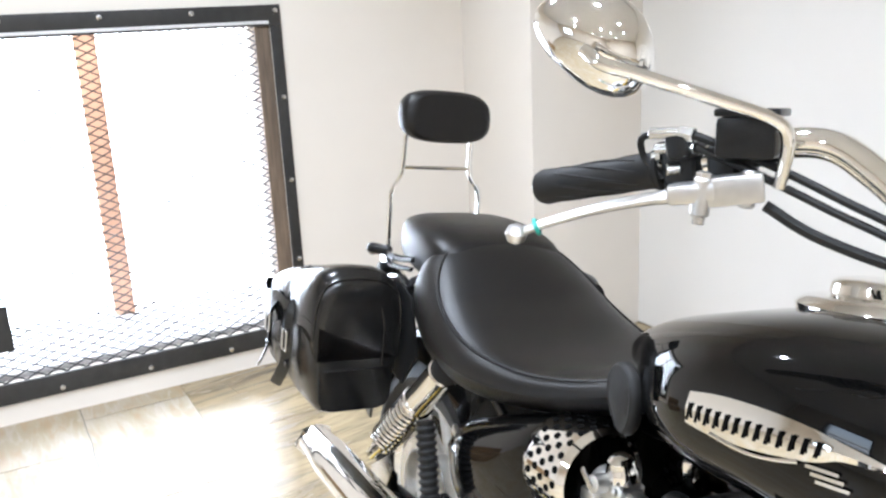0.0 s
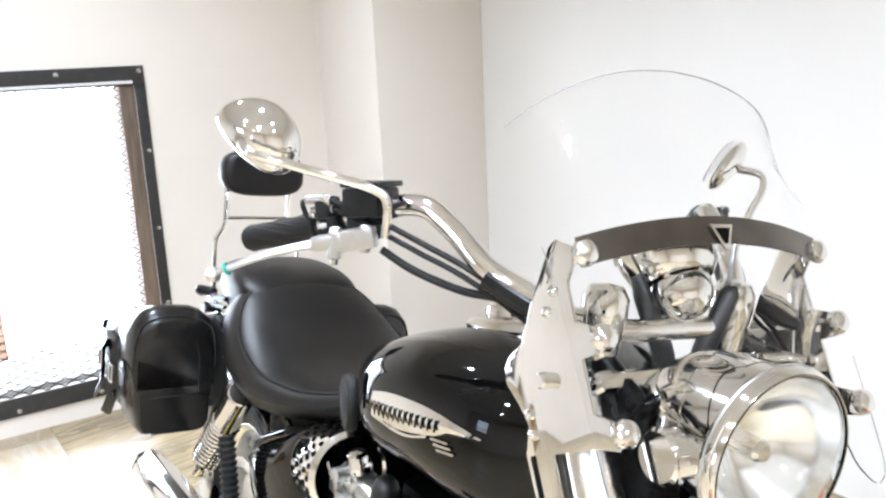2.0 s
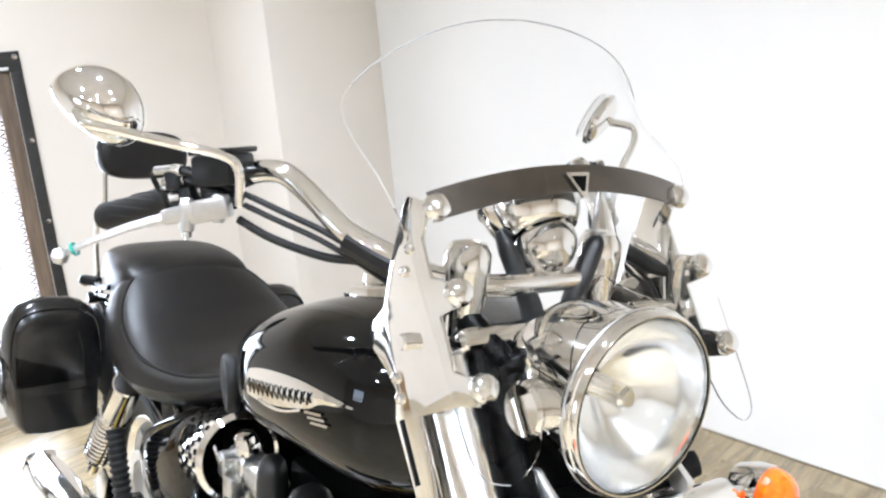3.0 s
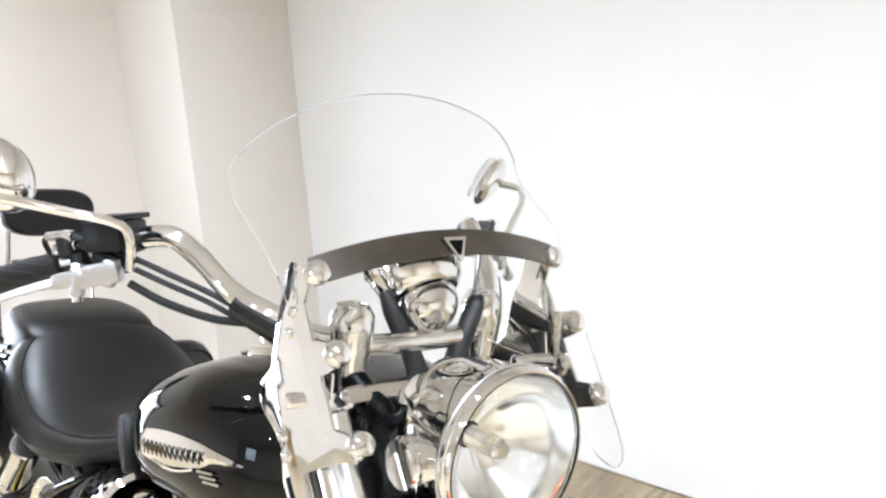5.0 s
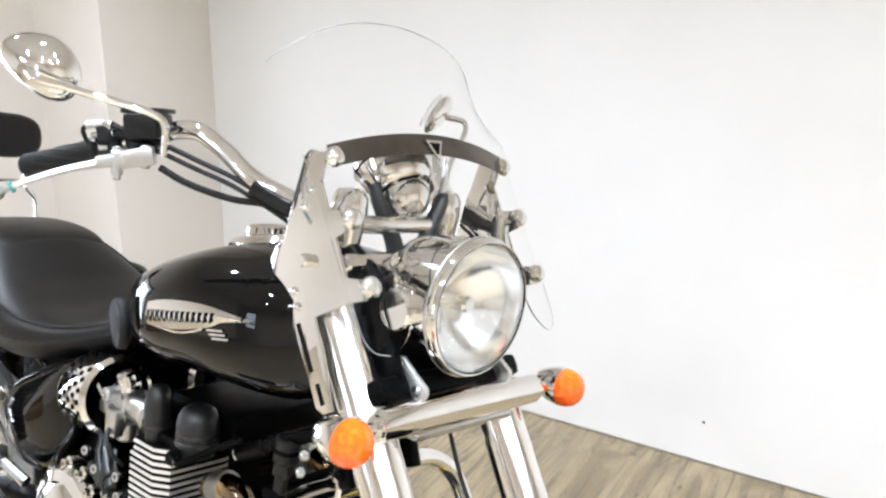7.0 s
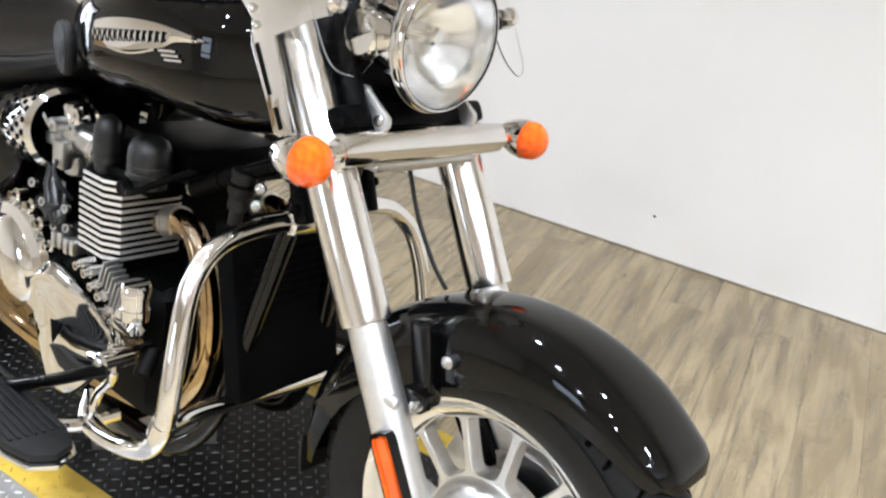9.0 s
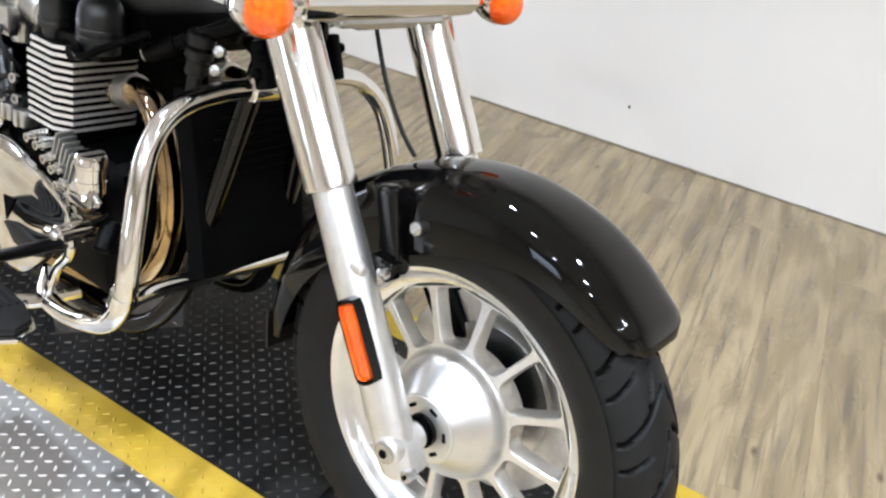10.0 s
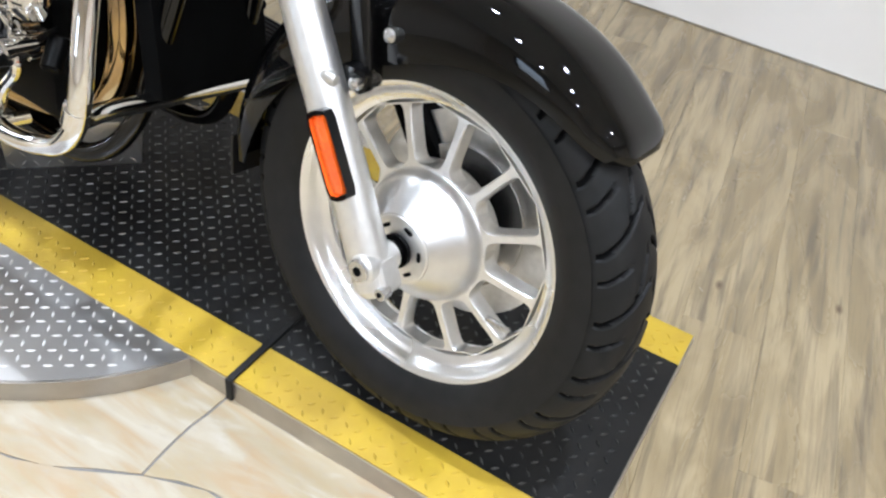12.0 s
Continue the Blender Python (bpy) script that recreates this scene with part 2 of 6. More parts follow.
def tyre_material():
    m = material("tyre_rubber", (0.006, 0.006, 0.006), 0.5, 0.0, (0.012, 0.0117, 0.0113), 45, bump=0.1, bump_scale=300, spec=0.22)
    return m


PLANK = plank_material()
STONE = stone_material()
JOINT = material("grey_joint", (0.2, 0.19, 0.18), 0.8, 0.0, (0.14, 0.135, 0.13), 60, bump=0.2)
TYRE = tyre_material()

# ---- mesh helpers ----
def finish(bm, sharp=32.0):
    bmesh.ops.recalc_face_normals(bm, faces=bm.faces)
    for f in bm.faces:
        f.smooth = True
    lim = radians(sharp)
    for e in bm.edges:
        if len(e.link_faces) != 2 or e.calc_face_angle(0.0) > lim:
            e.smooth = False


def part(name, bm, mat, parent=None, label="", m=None, sharp=32.0):
    if m is not None:
        bmesh.ops.transform(bm, matrix=m, verts=bm.verts)
    finish(bm, sharp)
    me = bpy.data.meshes.new(name)
    bm.to_mesh(me)
    bm.free()
    me.materials.append(mat)
    ob = new(name, me)
    if parent is not None:
        if parent.parent is not None and parent.parent.parent is not None:
            parent = parent.parent  # no fourth level
        ob.parent = parent
    if label:
        ob["label"] = label
    return ob


def thing(name, label, category, m=None, group="", kind=""):
    ob = new(name)
    ob.empty_display_size = 0.1
    if m is not None:
        ob.matrix_world = m
    return tagged(ob, label, category, group, kind)


def join(*bms):
    out = bms[0]
    for b in bms[1:]:
        me = bpy.data.meshes.new("tmp")
        b.to_mesh(me)
        b.free()
        out.from_mesh(me)
        bpy.data.meshes.remove(me)
    return out


def skin(rings, closed=True, cap=True):
    bm = bmesh.new()
    vs = [[bm.verts.new(p) for p in r] for r in rings]
    k = len(rings[0])
    for a, b in zip(vs, vs[1:]):
        for i in range(k if closed else k - 1):
            j = (i + 1) % k
            bm.faces.new((a[i], a[j], b[j], b[i]))
    if cap and closed:
        bm.faces.new(vs[0][::-1])
        bm.faces.new(vs[-1])
    return bm


def spline(pts, step=6):
    pts = [Vector(p) for p in pts]
    if len(pts) < 3:
        return pts
    ext = [pts[0] * 2 - pts[1]] + pts + [pts[-1] * 2 - pts[-2]]
    out = []
    for i in range(1, len(ext) - 2):
        p0, p1, p2, p3 = ext[i - 1:i + 3]
        for s in range(step):
            t = s / step
            out.append(0.5 * ((2 * p1) + (p2 - p0) * t + (2 * p0 - 5 * p1 + 4 * p2 - p3) * t * t + (3 * p1 - p0 - 3 * p2 + p3) * t ** 3))
    return out + [pts[-1]]


def tube(pts, r, n=14, step=6, smooth=True, flat=1.0):
    path = spline(pts, step) if smooth else [Vector(p) for p in pts]
    radii = r if isinstance(r, (list, tuple)) else None
    rings, up = [], None
    for i, p in enumerate(path):
        d = (path[min(i + 1, len(path) - 1)] - path[max(i - 1, 0)]).normalized()
        if up is None:
            up = d.orthogonal().normalized()
        up = (up - d * up.dot(d)).normalized()
        side = d.cross(up)
        if radii:
            f = i / (len(path) - 1) * (len(radii) - 1)
            k = min(int(f), len(radii) - 2)
            rr = radii[k] + (radii[k + 1] - radii[k]) * (f - k)
        else:
            rr = r
        rings.append([p + (up * math.cos(a) + side * math.sin(a) * flat) * rr for a in (2 * math.pi * q / n for q in range(n))])
    return skin(rings)


def axis_to(d, at=(0, 0, 0)):
    """A matrix that turns z into the direction d, at a place."""
    return Matrix.Translation(at) @ Vector(d).to_track_quat("Z", "Y").to_matrix().to_4x4()


def lathe(profile, n=32, m=None, close=False):
    rings = [[(r * math.cos(2 * math.pi * i / n), r * math.sin(2 * math.pi * i / n), z) for i in range(n)] for r, z in profile]
    if close:
        rings.append(rings[0])
    bm = skin(rings, cap=not close)
    if close:
        bmesh.ops.remove_doubles(bm, verts=bm.verts, dist=1e-6)
    if m is not None:
        bmesh.ops.transform(bm, matrix=m, verts=bm.verts)
    return bm


def cyl(a, b, r, n=20, bevel=0.0, r2=None):
    a, b = Vector(a), Vector(b)
    h = (b - a).length
    r2 = r if r2 is None else r2
    prof = [(r - bevel, 0), (r, bevel), (r2, h - bevel), (r2 - bevel, h)] if bevel else [(r, 0), (r2, h)]
    return lathe(prof, n, axis_to(b - a, a))


def rbox(size, bevel=0.005, m=None, seg=2):
    bm = bmesh.new()
    bmesh.ops.create_cube(bm, size=1.0)
    bmesh.ops.scale(bm, vec=size, verts=bm.verts)
    if bevel:
        bmesh.ops.bevel(bm, geom=bm.edges[:], offset=bevel, segments=seg, profile=0.6, affect="EDGES")
    if m is not None:
        bmesh.ops.transform(bm, matrix=m, verts=bm.verts)
    return bm


def span(x0, x1, y0, y1, z0, z1, bevel=0.0, m=None):
    mm = pose((x0 + x1) / 2, (y0 + y1) / 2, (z0 + z1) / 2)
    return rbox((abs(x1 - x0), abs(y1 - y0), abs(z1 - z0)), bevel, m @ mm if m is not None else mm)


def prism(poly, depth, bevel=0.0, m=None, seg=2):
    """A flat outline in x and y, extruded upwards in z."""
    bm = bmesh.new()
    f = bm.faces.new([bm.verts.new((x, y, 0)) for x, y in poly])
    r = bmesh.ops.extrude_face_region(bm, geom=[f])
    bmesh.ops.translate(bm, vec=(0, 0, depth), verts=[v for v in r["geom"] if isinstance(v, bmesh.types.BMVert)])
    if bevel:
        bmesh.ops.bevel(bm, geom=[e for e in bm.edges if abs(e.verts[0].co.z - e.verts[1].co.z) < 1e-6], offset=bevel, segments=seg, profile=0.6, affect="EDGES")
    if m is not None:
        bmesh.ops.transform(bm, matrix=m, verts=bm.verts)
    return bm


SIDE = Matrix(((1, 0, 0, 0), (0, 0, -1, 0), (0, 1, 0, 0), (0, 0, 0, 1)))  # x, y of an outline to x, z; its depth to -y


def soft_ring(x, zlo, zhi, hw, n=28, p=2.6, yc=0.0, flat_lo=1.0):
    """A rounded cross-section at x, between two heights, hw to each side."""
    zc, hz = (zlo + zhi) / 2, (zhi - zlo) / 2
    out = []
    for i in range(n):
        a = 2 * math.pi * i / n
        c, s = math.cos(a), math.sin(a)
        q = p if s > 0 else p * flat_lo
        out.append((x, yc + hw * math.copysign(abs(c) ** (2 / q), c), zc + hz * math.copysign(abs(s) ** (2 / q), s)))
    return out


def interp(table, x):
    """Smooth reading of a table of rows (x, a, b, ...)."""
    xs = [r[0] for r in table]
    cols = list(zip(*table))[1:]
    out = []
    for c in cols:
        if x <= xs[0]:
            out.append(c[0])
            continue
        if x >= xs[-1]:
            out.append(c[-1])
            continue
        i = max(k for k in range(len(xs) - 1) if xs[k] <= x)
        h = xs[i + 1] - xs[i]
        t = (x - xs[i]) / h
        m0 = (c[i + 1] - c[i - 1]) / (xs[i + 1] - xs[i - 1]) if i > 0 else (c[1] - c[0]) / (xs[1] - xs[0])
        m1 = (c[i + 2] - c[i]) / (xs[i + 2] - xs[i]) if i + 2 < len(xs) else (c[-1] - c[-2]) / (xs[-1] - xs[-2])
        out.append((2 * t ** 3 - 3 * t * t + 1) * c[i] + (t ** 3 - 2 * t * t + t) * h * m0 + (3 * t * t - 2 * t ** 3) * c[i + 1] + (t ** 3 - t * t) * h * m1)
    return out


def bolt(at, d, r=0.008, h=0.006, dome=True):
    prof = [(r, 0), (r, h * 0.4), (r * 0.85, h * 0.8), (r * 0.45, h), (0.0005, h * 1.05)] if dome else [(r, 0), (r, h), (r * 0.55, h), (r * 0.5, h * 0.5), (0.0005, h * 0.5)]
    return lathe(prof, 14, axis_to(d, at))


# ---- the room ----
U0, U1, V0, V1 = -3.39, 4.8, -5.2, 1.775
WV0, WV1, WZ0, WZ1 = -0.895, 0.412, 0.037, 1.392


def structure(name, bm, mat, label, category):
    return tagged(part(name, bm, mat), label, category, kind="structure")


def wall_with_hole(u0, u1, v0, v1, hole):
    """A wall block with an opening through it, as four butted blocks."""
    h0, h1, z0, z1, along = hole
    if along == "v":
        return join(span(u0, u1, v0, h0, FLOOR - 0.1, CEIL, m=ROOM), span(u0, u1, h1, v1, FLOOR - 0.1, CEIL, m=ROOM),
                    span(u0, u1, h0, h1, FLOOR - 0.1, z0, m=ROOM), span(u0, u1, h0, h1, z1, CEIL, m=ROOM))
    return join(span(u0, h0, v0, v1, FLOOR - 0.1, CEIL, m=ROOM), span(h1, u1, v0, v1, FLOOR - 0.1, CEIL, m=ROOM),
                span(h0, h1, v0, v1, FLOOR - 0.1, z0, m=ROOM), span(h0, h1, v0, v1, z1, CEIL, m=ROOM))


structure("wall_west", wall_with_hole(U0 - 0.55, U0, V0, V1, (WV0 + 0.075, WV1 - 0.075, WZ0 + 0.075, WZ1 - 0.075, "v")), CREAM,
          "cream painted wall with a screened window near the floor", "wall")
structure("wall_north", span(U0 - 0.2, U1 + 0.2, V1, V1 + 0.15, FLOOR - 0.1, CEIL, m=ROOM), WALL, "plain white painted wall beside the motorcycle", "wall")
structure("wall_east", span(U1, U1 + 0.2, V0, V1, FLOOR - 0.1, CEIL, m=ROOM), FARWALL, "plain taupe painted wall", "wall")
structure("wall_south", wall_with_hole(U0 - 0.2, U1 + 0.2, V0 - 0.15, V0, (-2.6, -1.6, 0.75, 1.95, "u")), FARWALL,
          "taupe painted wall with a small window", "wall")
structure("pilaster", span(U0, -2.875, 1.22, V1, FLOOR - 0.1, CEIL, 0.004, ROOM), CREAM, "boxed cream painted column in the corner of the room", "pilaster")
structure("ceiling", span(U0 - 0.2, U1 + 0.2, V0 - 0.15, V1 + 0.15, CEIL, CEIL + 0.15, m=ROOM), CEILING, "white painted ceiling with round downlights", "ceiling")
floor = structure("floor", span(U0 - 0.2, U1 + 0.2, V0 - 0.15, V1 + 0.15, FLOOR - 0.12, FLOOR - 0.004, m=ROOM), TIMBER,
                  "washed oak vinyl plank floor", "floor")
structure("caulk_line", span(U0, U1, V1 - 0.003, V1, FLOOR, FLOOR + 0.006, m=ROOM), EDGE, "thin grey joint where wall meets floor", "trim")

for u, v in LAMPS:
    d = thing("downlight", "round recessed ceiling downlight with white rim, lit", "lamp", ROOM @ pose(u, v, CEIL), group="ceiling downlights")
    part("rim", lathe([(0.085, 0), (0.105, 0), (0.11, -0.006), (0.105, -0.012), (0.085, -0.008)], 28, close=True), CEILING, d)
    part("reflector", lathe([(0.088, -0.004), (0.084, -0.002), (0.0005, -0.001)], 28), POLISH, d)

SILL = material("grey_sill_paint", (0.42, 0.41, 0.4), 0.6, 0.0, (0.32, 0.31, 0.3), 9, bump=0.1, bump_scale=90)
# the screened window: a bolted steel frame, expanded metal and weathered timber behind it
win = thing("window_1", "black steel window frame bolted to the wall, covered with expanded metal mesh", "window", ROOM @ pose(U0, 0, 0), kind="structure")
FW = 0.078
part("frame_rail", span(0, 0.014, WV0, WV1, WZ1 - FW, WZ1, 0.002), FRAME, win)
part("frame_rail", span(0, 0.014, WV0, WV1, WZ0, WZ0 + FW, 0.002), FRAME, win)
part("frame_stile", span(0, 0.014, WV0, WV0 + FW, WZ0 + FW, WZ1 - FW, 0.002), FRAME, win)
part("frame_stile", span(0, 0.014, WV1 - 0.042, WV1, WZ0 + FW, WZ1 - FW, 0.002), FRAME, win)
part("timber_jamb", span(-0.09, 0.004, WV1 - 0.105, WV1 - 0.044, WZ0 + FW, WZ1 - FW + 0.02, 0.004), TIMBER, win, "weathered brown timber jamb")
part("light_strip", span(0.0145, 0.018, WV0 + 0.045, WV1 - 0.05, WZ1 - 0.07, WZ1 - 0.058, 0.001), BADGE, win, "thin bright metal strip along the head")
part("light_strip", span(0.0145, 0.018, WV0 + 0.052, WV0 + 0.06, WZ0 + 0.03, WZ1 - 0.06, 0.001), ALLOY, win)
for i in range(5):
    y = WV0 + 0.02 + i * (WV1 - WV0 - 0.04) / 4
    z = WZ0 + 0.02 + i * (WZ1 - WZ0 - 0.04) / 4
    spots = [(y, WZ1 - 0.022), (y, WZ0 + 0.022)] + ([(WV0 + 0.02, z), (WV1 - 0.018, z)] if 0 < i < 4 else [])
    for yy, zz in spots:
        part("bolt", bolt((0.014, yy, zz), (1, 0, 0), 0.011, 0.006), STEEL, win)
# expanded metal: slanted strands in two directions
bm = bmesh.new()
PX, PZ, TH = 0.034, 0.0165, 0.0027
y0, y1, z0, z1 = WV0 + 0.06, WV1 - 0.1, WZ0 + 0.06, WZ1 - 0.06
for sgn in (1, -1):
    slope = sgn * PZ / PX
    c = z0 - abs(slope) * (y1 - y0) if sgn > 0 else z0
    lim = z1 if sgn > 0 else z1 + abs(slope) * (y1 - y0)
    while c < lim:
        ya, yb = y0, y1
        za, zb = c, c + slope * (y1 - y0)
        def cut(zv):
            return y0 + (zv - c) / slope
        lo, hi = sorted((cut(z0), cut(z1)))
        ya, yb = max(y0, lo), min(y1, hi)
        if yb - ya > 0.01:
            za, zb = c + slope * (ya - y0), c + slope * (yb - y0)
            x = 0.0
            q = [bm.verts.new(p) for p in ((x, ya, za - TH), (x, yb, zb - TH), (x, yb, zb + TH), (x, ya, za + TH),
                                           (x - 0.003, ya, za - TH), (x - 0.003, yb, zb - TH), (x - 0.003, yb, zb + TH), (x - 0.003, ya, za + TH))]
            for f in ((0, 1, 2, 3), (7, 6, 5, 4), (0, 4, 5, 1), (3, 2, 6, 7)):
                bm.faces.new([q[k] for k in f])
        c += 2 * PZ
part("expanded_mesh", bm, MESH, win, "black expanded metal mesh")
for z in (1.085, 0.32):
    hp = part("latch_plate", span(0.002, 0.008, WV0 + 0.078, WV0 + 0.205, z - 0.085, z + 0.085, 0.002), FRAME, win, "black steel latch plate")
    part("latch", join(span(0.008, 0.022, WV0 + 0.06, WV0 + 0.105, z - 0.035, z + 0.035, 0.003),
                       tube([(0.02, WV0 - 0.0, z), (0.024, WV0 + 0.05, z), (0.024, WV0 + 0.12, z), (0.024, WV0 + 0.125, z - 0.07)], 0.005, 8)), STEEL, hp, "zinc barrel latch")
part("window_sill", span(-0.55, -0.03, WV0 + 0.076, WV1 - 0.076, WZ0 + 0.0755, WZ0 + 0.1, 0.004), SILL, win, "pale grey deep window sill")
part("pane", span(-0.545, -0.539, WV0 + 0.08, WV1 - 0.08, WZ0 + 0.1, WZ1 - 0.08), GLASS, win).visible_shadow = False
post = tagged(part("post", span(-3.93, -3.87, -0.285, -0.2, WZ0 + 0.1, WZ1 - 0.076, 0.006, ROOM), POST), "orange painted timber mullion at the back of the window", "mullion", kind="structure")
structure("backdrop_daylight", span(-6.2, -6.15, -3.5, 3.0, -0.5, 3.5, m=ROOM), OUTSIDE, "bright overcast daylight outside the window", "backdrop")
win2 = thing("window_2", "plain white window looking on to the sky", "window", ROOM @ pose(-2.1, V0, 1.35), kind="structure")
for x in (-0.5, 0.5):
    part("frame_stile", span(x - 0.03, x + 0.03, -0.1, 0.01, -0.6, 0.6, 0.003), FRAME, win2)
for z in (-0.57, -0.3, 0.57):
    part("frame_rail", span(-0.47, 0.47, -0.1, 0.01, z - 0.03, z + 0.03, 0.003), FRAME, win2)

# ---- the lift platform and its turntable ----
LIFT = pose(0, 0, 0, 0, 0, 7.55)
PU0, PU1, PV0, PV1, YW = -2.12, 0.357, -0.175, 0.387, 0.087
lift = thing("lift_platform", "low steel motorcycle platform of black tread plate with yellow painted edges", "platform", LIFT @ pose(-0.9, 0.1, FLOOR))
LO = pose(0.9, -0.1, -FLOOR)
JOIN_U, PV2 = -0.23, 0.492
part("deck", span(JOIN_U, PU1, PV0 + YW, PV1 - YW, FLOOR + 0.002, 0, 0.0, LO), BPLATE, lift, "black painted tread plate")
part("deck", span(PU0, JOIN_U - 0.002, PV0 + YW, PV2 - YW, FLOOR + 0.002, 0, 0.0, LO), BPLATE, lift, "black painted tread plate")
for u0, u1, v0 in ((JOIN_U, PU1, PV0), (PU0, JOIN_U - 0.002, PV0), (JOIN_U, PU1, PV1 - YW), (PU0, JOIN_U - 0.002, PV2 - YW)):
    part("edge_strip", span(u0, u1, v0, v0 + YW, FLOOR + 0.006, 0, 0.0, LO), YPLATE, lift, "yellow painted tread plate")
part("edge_skirt", span(PU0, PU1, PV0 - 0.003, PV0, FLOOR + 0.001, -0.003, 0.0, LO), EDGE, lift, "bare metal side of the platform")
part("edge_skirt", span(PU1, PU1 + 0.003, PV0, PV1, FLOOR + 0.001, -0.003, 0.0, LO), EDGE, lift)


def lozenges(inside, u0, u1, v0, v1, pitch=0.0225, z=0.0):
    """Raised tread marks, alternately lengthwise and crosswise."""
    bm = bmesh.new()
    L, B, Hh = 0.0082, 0.0024, 0.0021
    for i in range(int((u1 - u0) / pitch) + 1):
        for j in range(int((v1 - v0) / pitch) + 1):
            u, v = u0 + i * pitch, v0 + j * pitch
            if not inside(u, v):
                continue
            a = radians(45 if (i + j) % 2 else -45)
            c, s = math.cos(a), math.sin(a)
            pts = [(-L, 0, 0), (0, -B, 0), (L, 0, 0), (0, B, 0), (-L * 0.6, 0, Hh), (L * 0.6, 0, Hh)]
            q = [bm.verts.new((u + x * c - y * s, v + x * s + y * c, z + h)) for x, y, h in pts]
            for f in ((0, 1, 4), (1, 2, 5), (1, 5, 4), (2, 3, 5), (3, 0, 4), (3, 4, 5)):
                bm.faces.new([q[k] for k in f])
    return bm


NEAR = -1.45
tagged(part("tread_mark", lozenges(lambda u, v: True, NEAR, JOIN_U - 0.01, PV2 - YW + 0.012, PV2 - 0.01), YPLATE, lift, m=LO), kind="stuff")
tagged(part("tread_mark", lozenges(lambda u, v: True, NEAR, JOIN_U - 0.01, PV1 - YW, PV2 - YW - 0.01), WORN, lift, m=LO), kind="stuff")
tagged(part("tread_mark", lozenges(lambda u, v: True, NEAR, PU1 - 0.01, PV0 + YW + 0.012, PV1 - YW - 0.01), WORN, lift, m=LO), kind="stuff")
tagged(part("tread_mark", lozenges(lambda u, v: True, NEAR, PU1 - 0.01, PV0 + 0.012, PV0 + YW - 0.008), YPLATE, lift, m=LO), kind="stuff")
tagged(part("tread_mark", lozenges(lambda u, v: True, JOIN_U + 0.01, PU1 - 0.01, PV1 - YW + 0.012, PV1 - 0.01), YPLATE, lift, m=LO), kind="stuff")

disc = thing("turntable", "round silver tread-plate turntable under the lift platform", "turntable", pose(-0.81, -0.018, FLOOR))
part("top_plate", lathe([(0.0005, 0.0), (0.555, 0.0), (0.555, 0.043), (0.0005, 0.043)], 96), PLATE, disc)
part("rim_band", lathe([(0.556, 0.001), (0.559, 0.001), (0.559, 0.041), (0.556, 0.041)], 96, close=True), EDGE, disc)
cu, cv = math.cos(radians(7.55)), math.sin(radians(7.55))
tagged(part("tread_mark", lozenges(lambda u, v: u * u + v * v < 0.54 ** 2 and (-(u - 0.81) * cv + (v - 0.018) * cu) < PV0, -0.54, 0.54, -0.54, 0.0, z=0.043), MARK, disc), kind="stuff")
tagged(part("wall_mark", lathe([(0.005, 0), (0.004, 0.001), (0.0005, 0.0012)], 9, ROOM @ axis_to((0, -1, 0), (-0.46, V1 - 0.0005, 0.10))), FRAME), "small dark nick on the white wall", "mark", kind="structure")
strap = tagged(part("strap", join(span(-0.236, -0.224, PV0 - 0.004, 0.06, 0.001, 0.007, 0.002, LIFT), span(-0.236, -0.224, PV0 - 0.009, PV0 - 0.004, FLOOR + 0.004, 0.007, 0.002, LIFT)), RUBBER),
               "black strap laid over the edge of the platform", "strap")
ramp = thing("support_stand", "small silver tread-plate stand under the engine", "stand", pose(-0.763, 0.047, 0, 0, 0, 51.8))
part("body", span(-0.25, 0, 0.0, 0.16, 0.0, 0.1, 0.003), PLATE, ramp)
tagged(part("tread_mark", lozenges(lambda u, v: True, -0.24, -0.012, 0.012, 0.095, z=0.0), PLATE, ramp, m=pose(0, -0.0002, 0) @ SIDE), kind="stuff")
OAK = material("brown_oak_block", (0.3, 0.195, 0.095), 0.55, 0.0, (0.19, 0.12, 0.06), 12, bump=0.2, bump_scale=60, stretch=(1, 1, 5))
tagged(part("timber_block", span(U0 + 0.004, -3.1, -1.5, -1.0, FLOOR + 0.001, FLOOR + 0.112, 0.004, ROOM), OAK), "brown oak block lying against the cream wall", "timber block", group="timber blocks by the wall")
tagged(part("timber_block", span(U0 + 0.004, -3.29, -1.5, -1.025, FLOOR + 0.1125, FLOOR + 0.235, 0.004, ROOM), OAK), "smaller brown oak block stacked on another block", "timber block", group="timber blocks by the wall")
# ---- the motorcycle: x forward, y to its left, z up from under the front wheel ----
bike = thing("motorcycle", "black and chrome cruiser motorcycle leaning on its stand, with leather saddlebags", "motorcycle",
             pose(0, -0.0465, -0.0005, -8.36, 0, 0))
YAW = Matrix.Translation((-0.42, 0, 0)) @ pose(0, 0, 0, 0, 0, 3.2) @ Matrix.Translation((0.42, 0, 0))
FLIP = Matrix.Diagonal((1, -1, 1, 1))


def fork_part(name, bm, mat, label="", parent=None, m=None):
    return part(name, bm, mat, parent or bike, label, m)


def frame_part(name, bm, mat, label="", parent=None, m=None):
    return part(name, bm, mat, parent or bike, label, YAW @ m if m is not None else YAW)


def both(fn, name, make, mat, label="", parents=(None, None)):
    """The same part on the right-hand side and mirrored on the left."""
    a = fn(name, make(), mat, label, parents[0])
    b = fn(name, make(), mat, label, parents[1], FLIP)
    return a, b


WC = Vector((0, 0, 0.32))
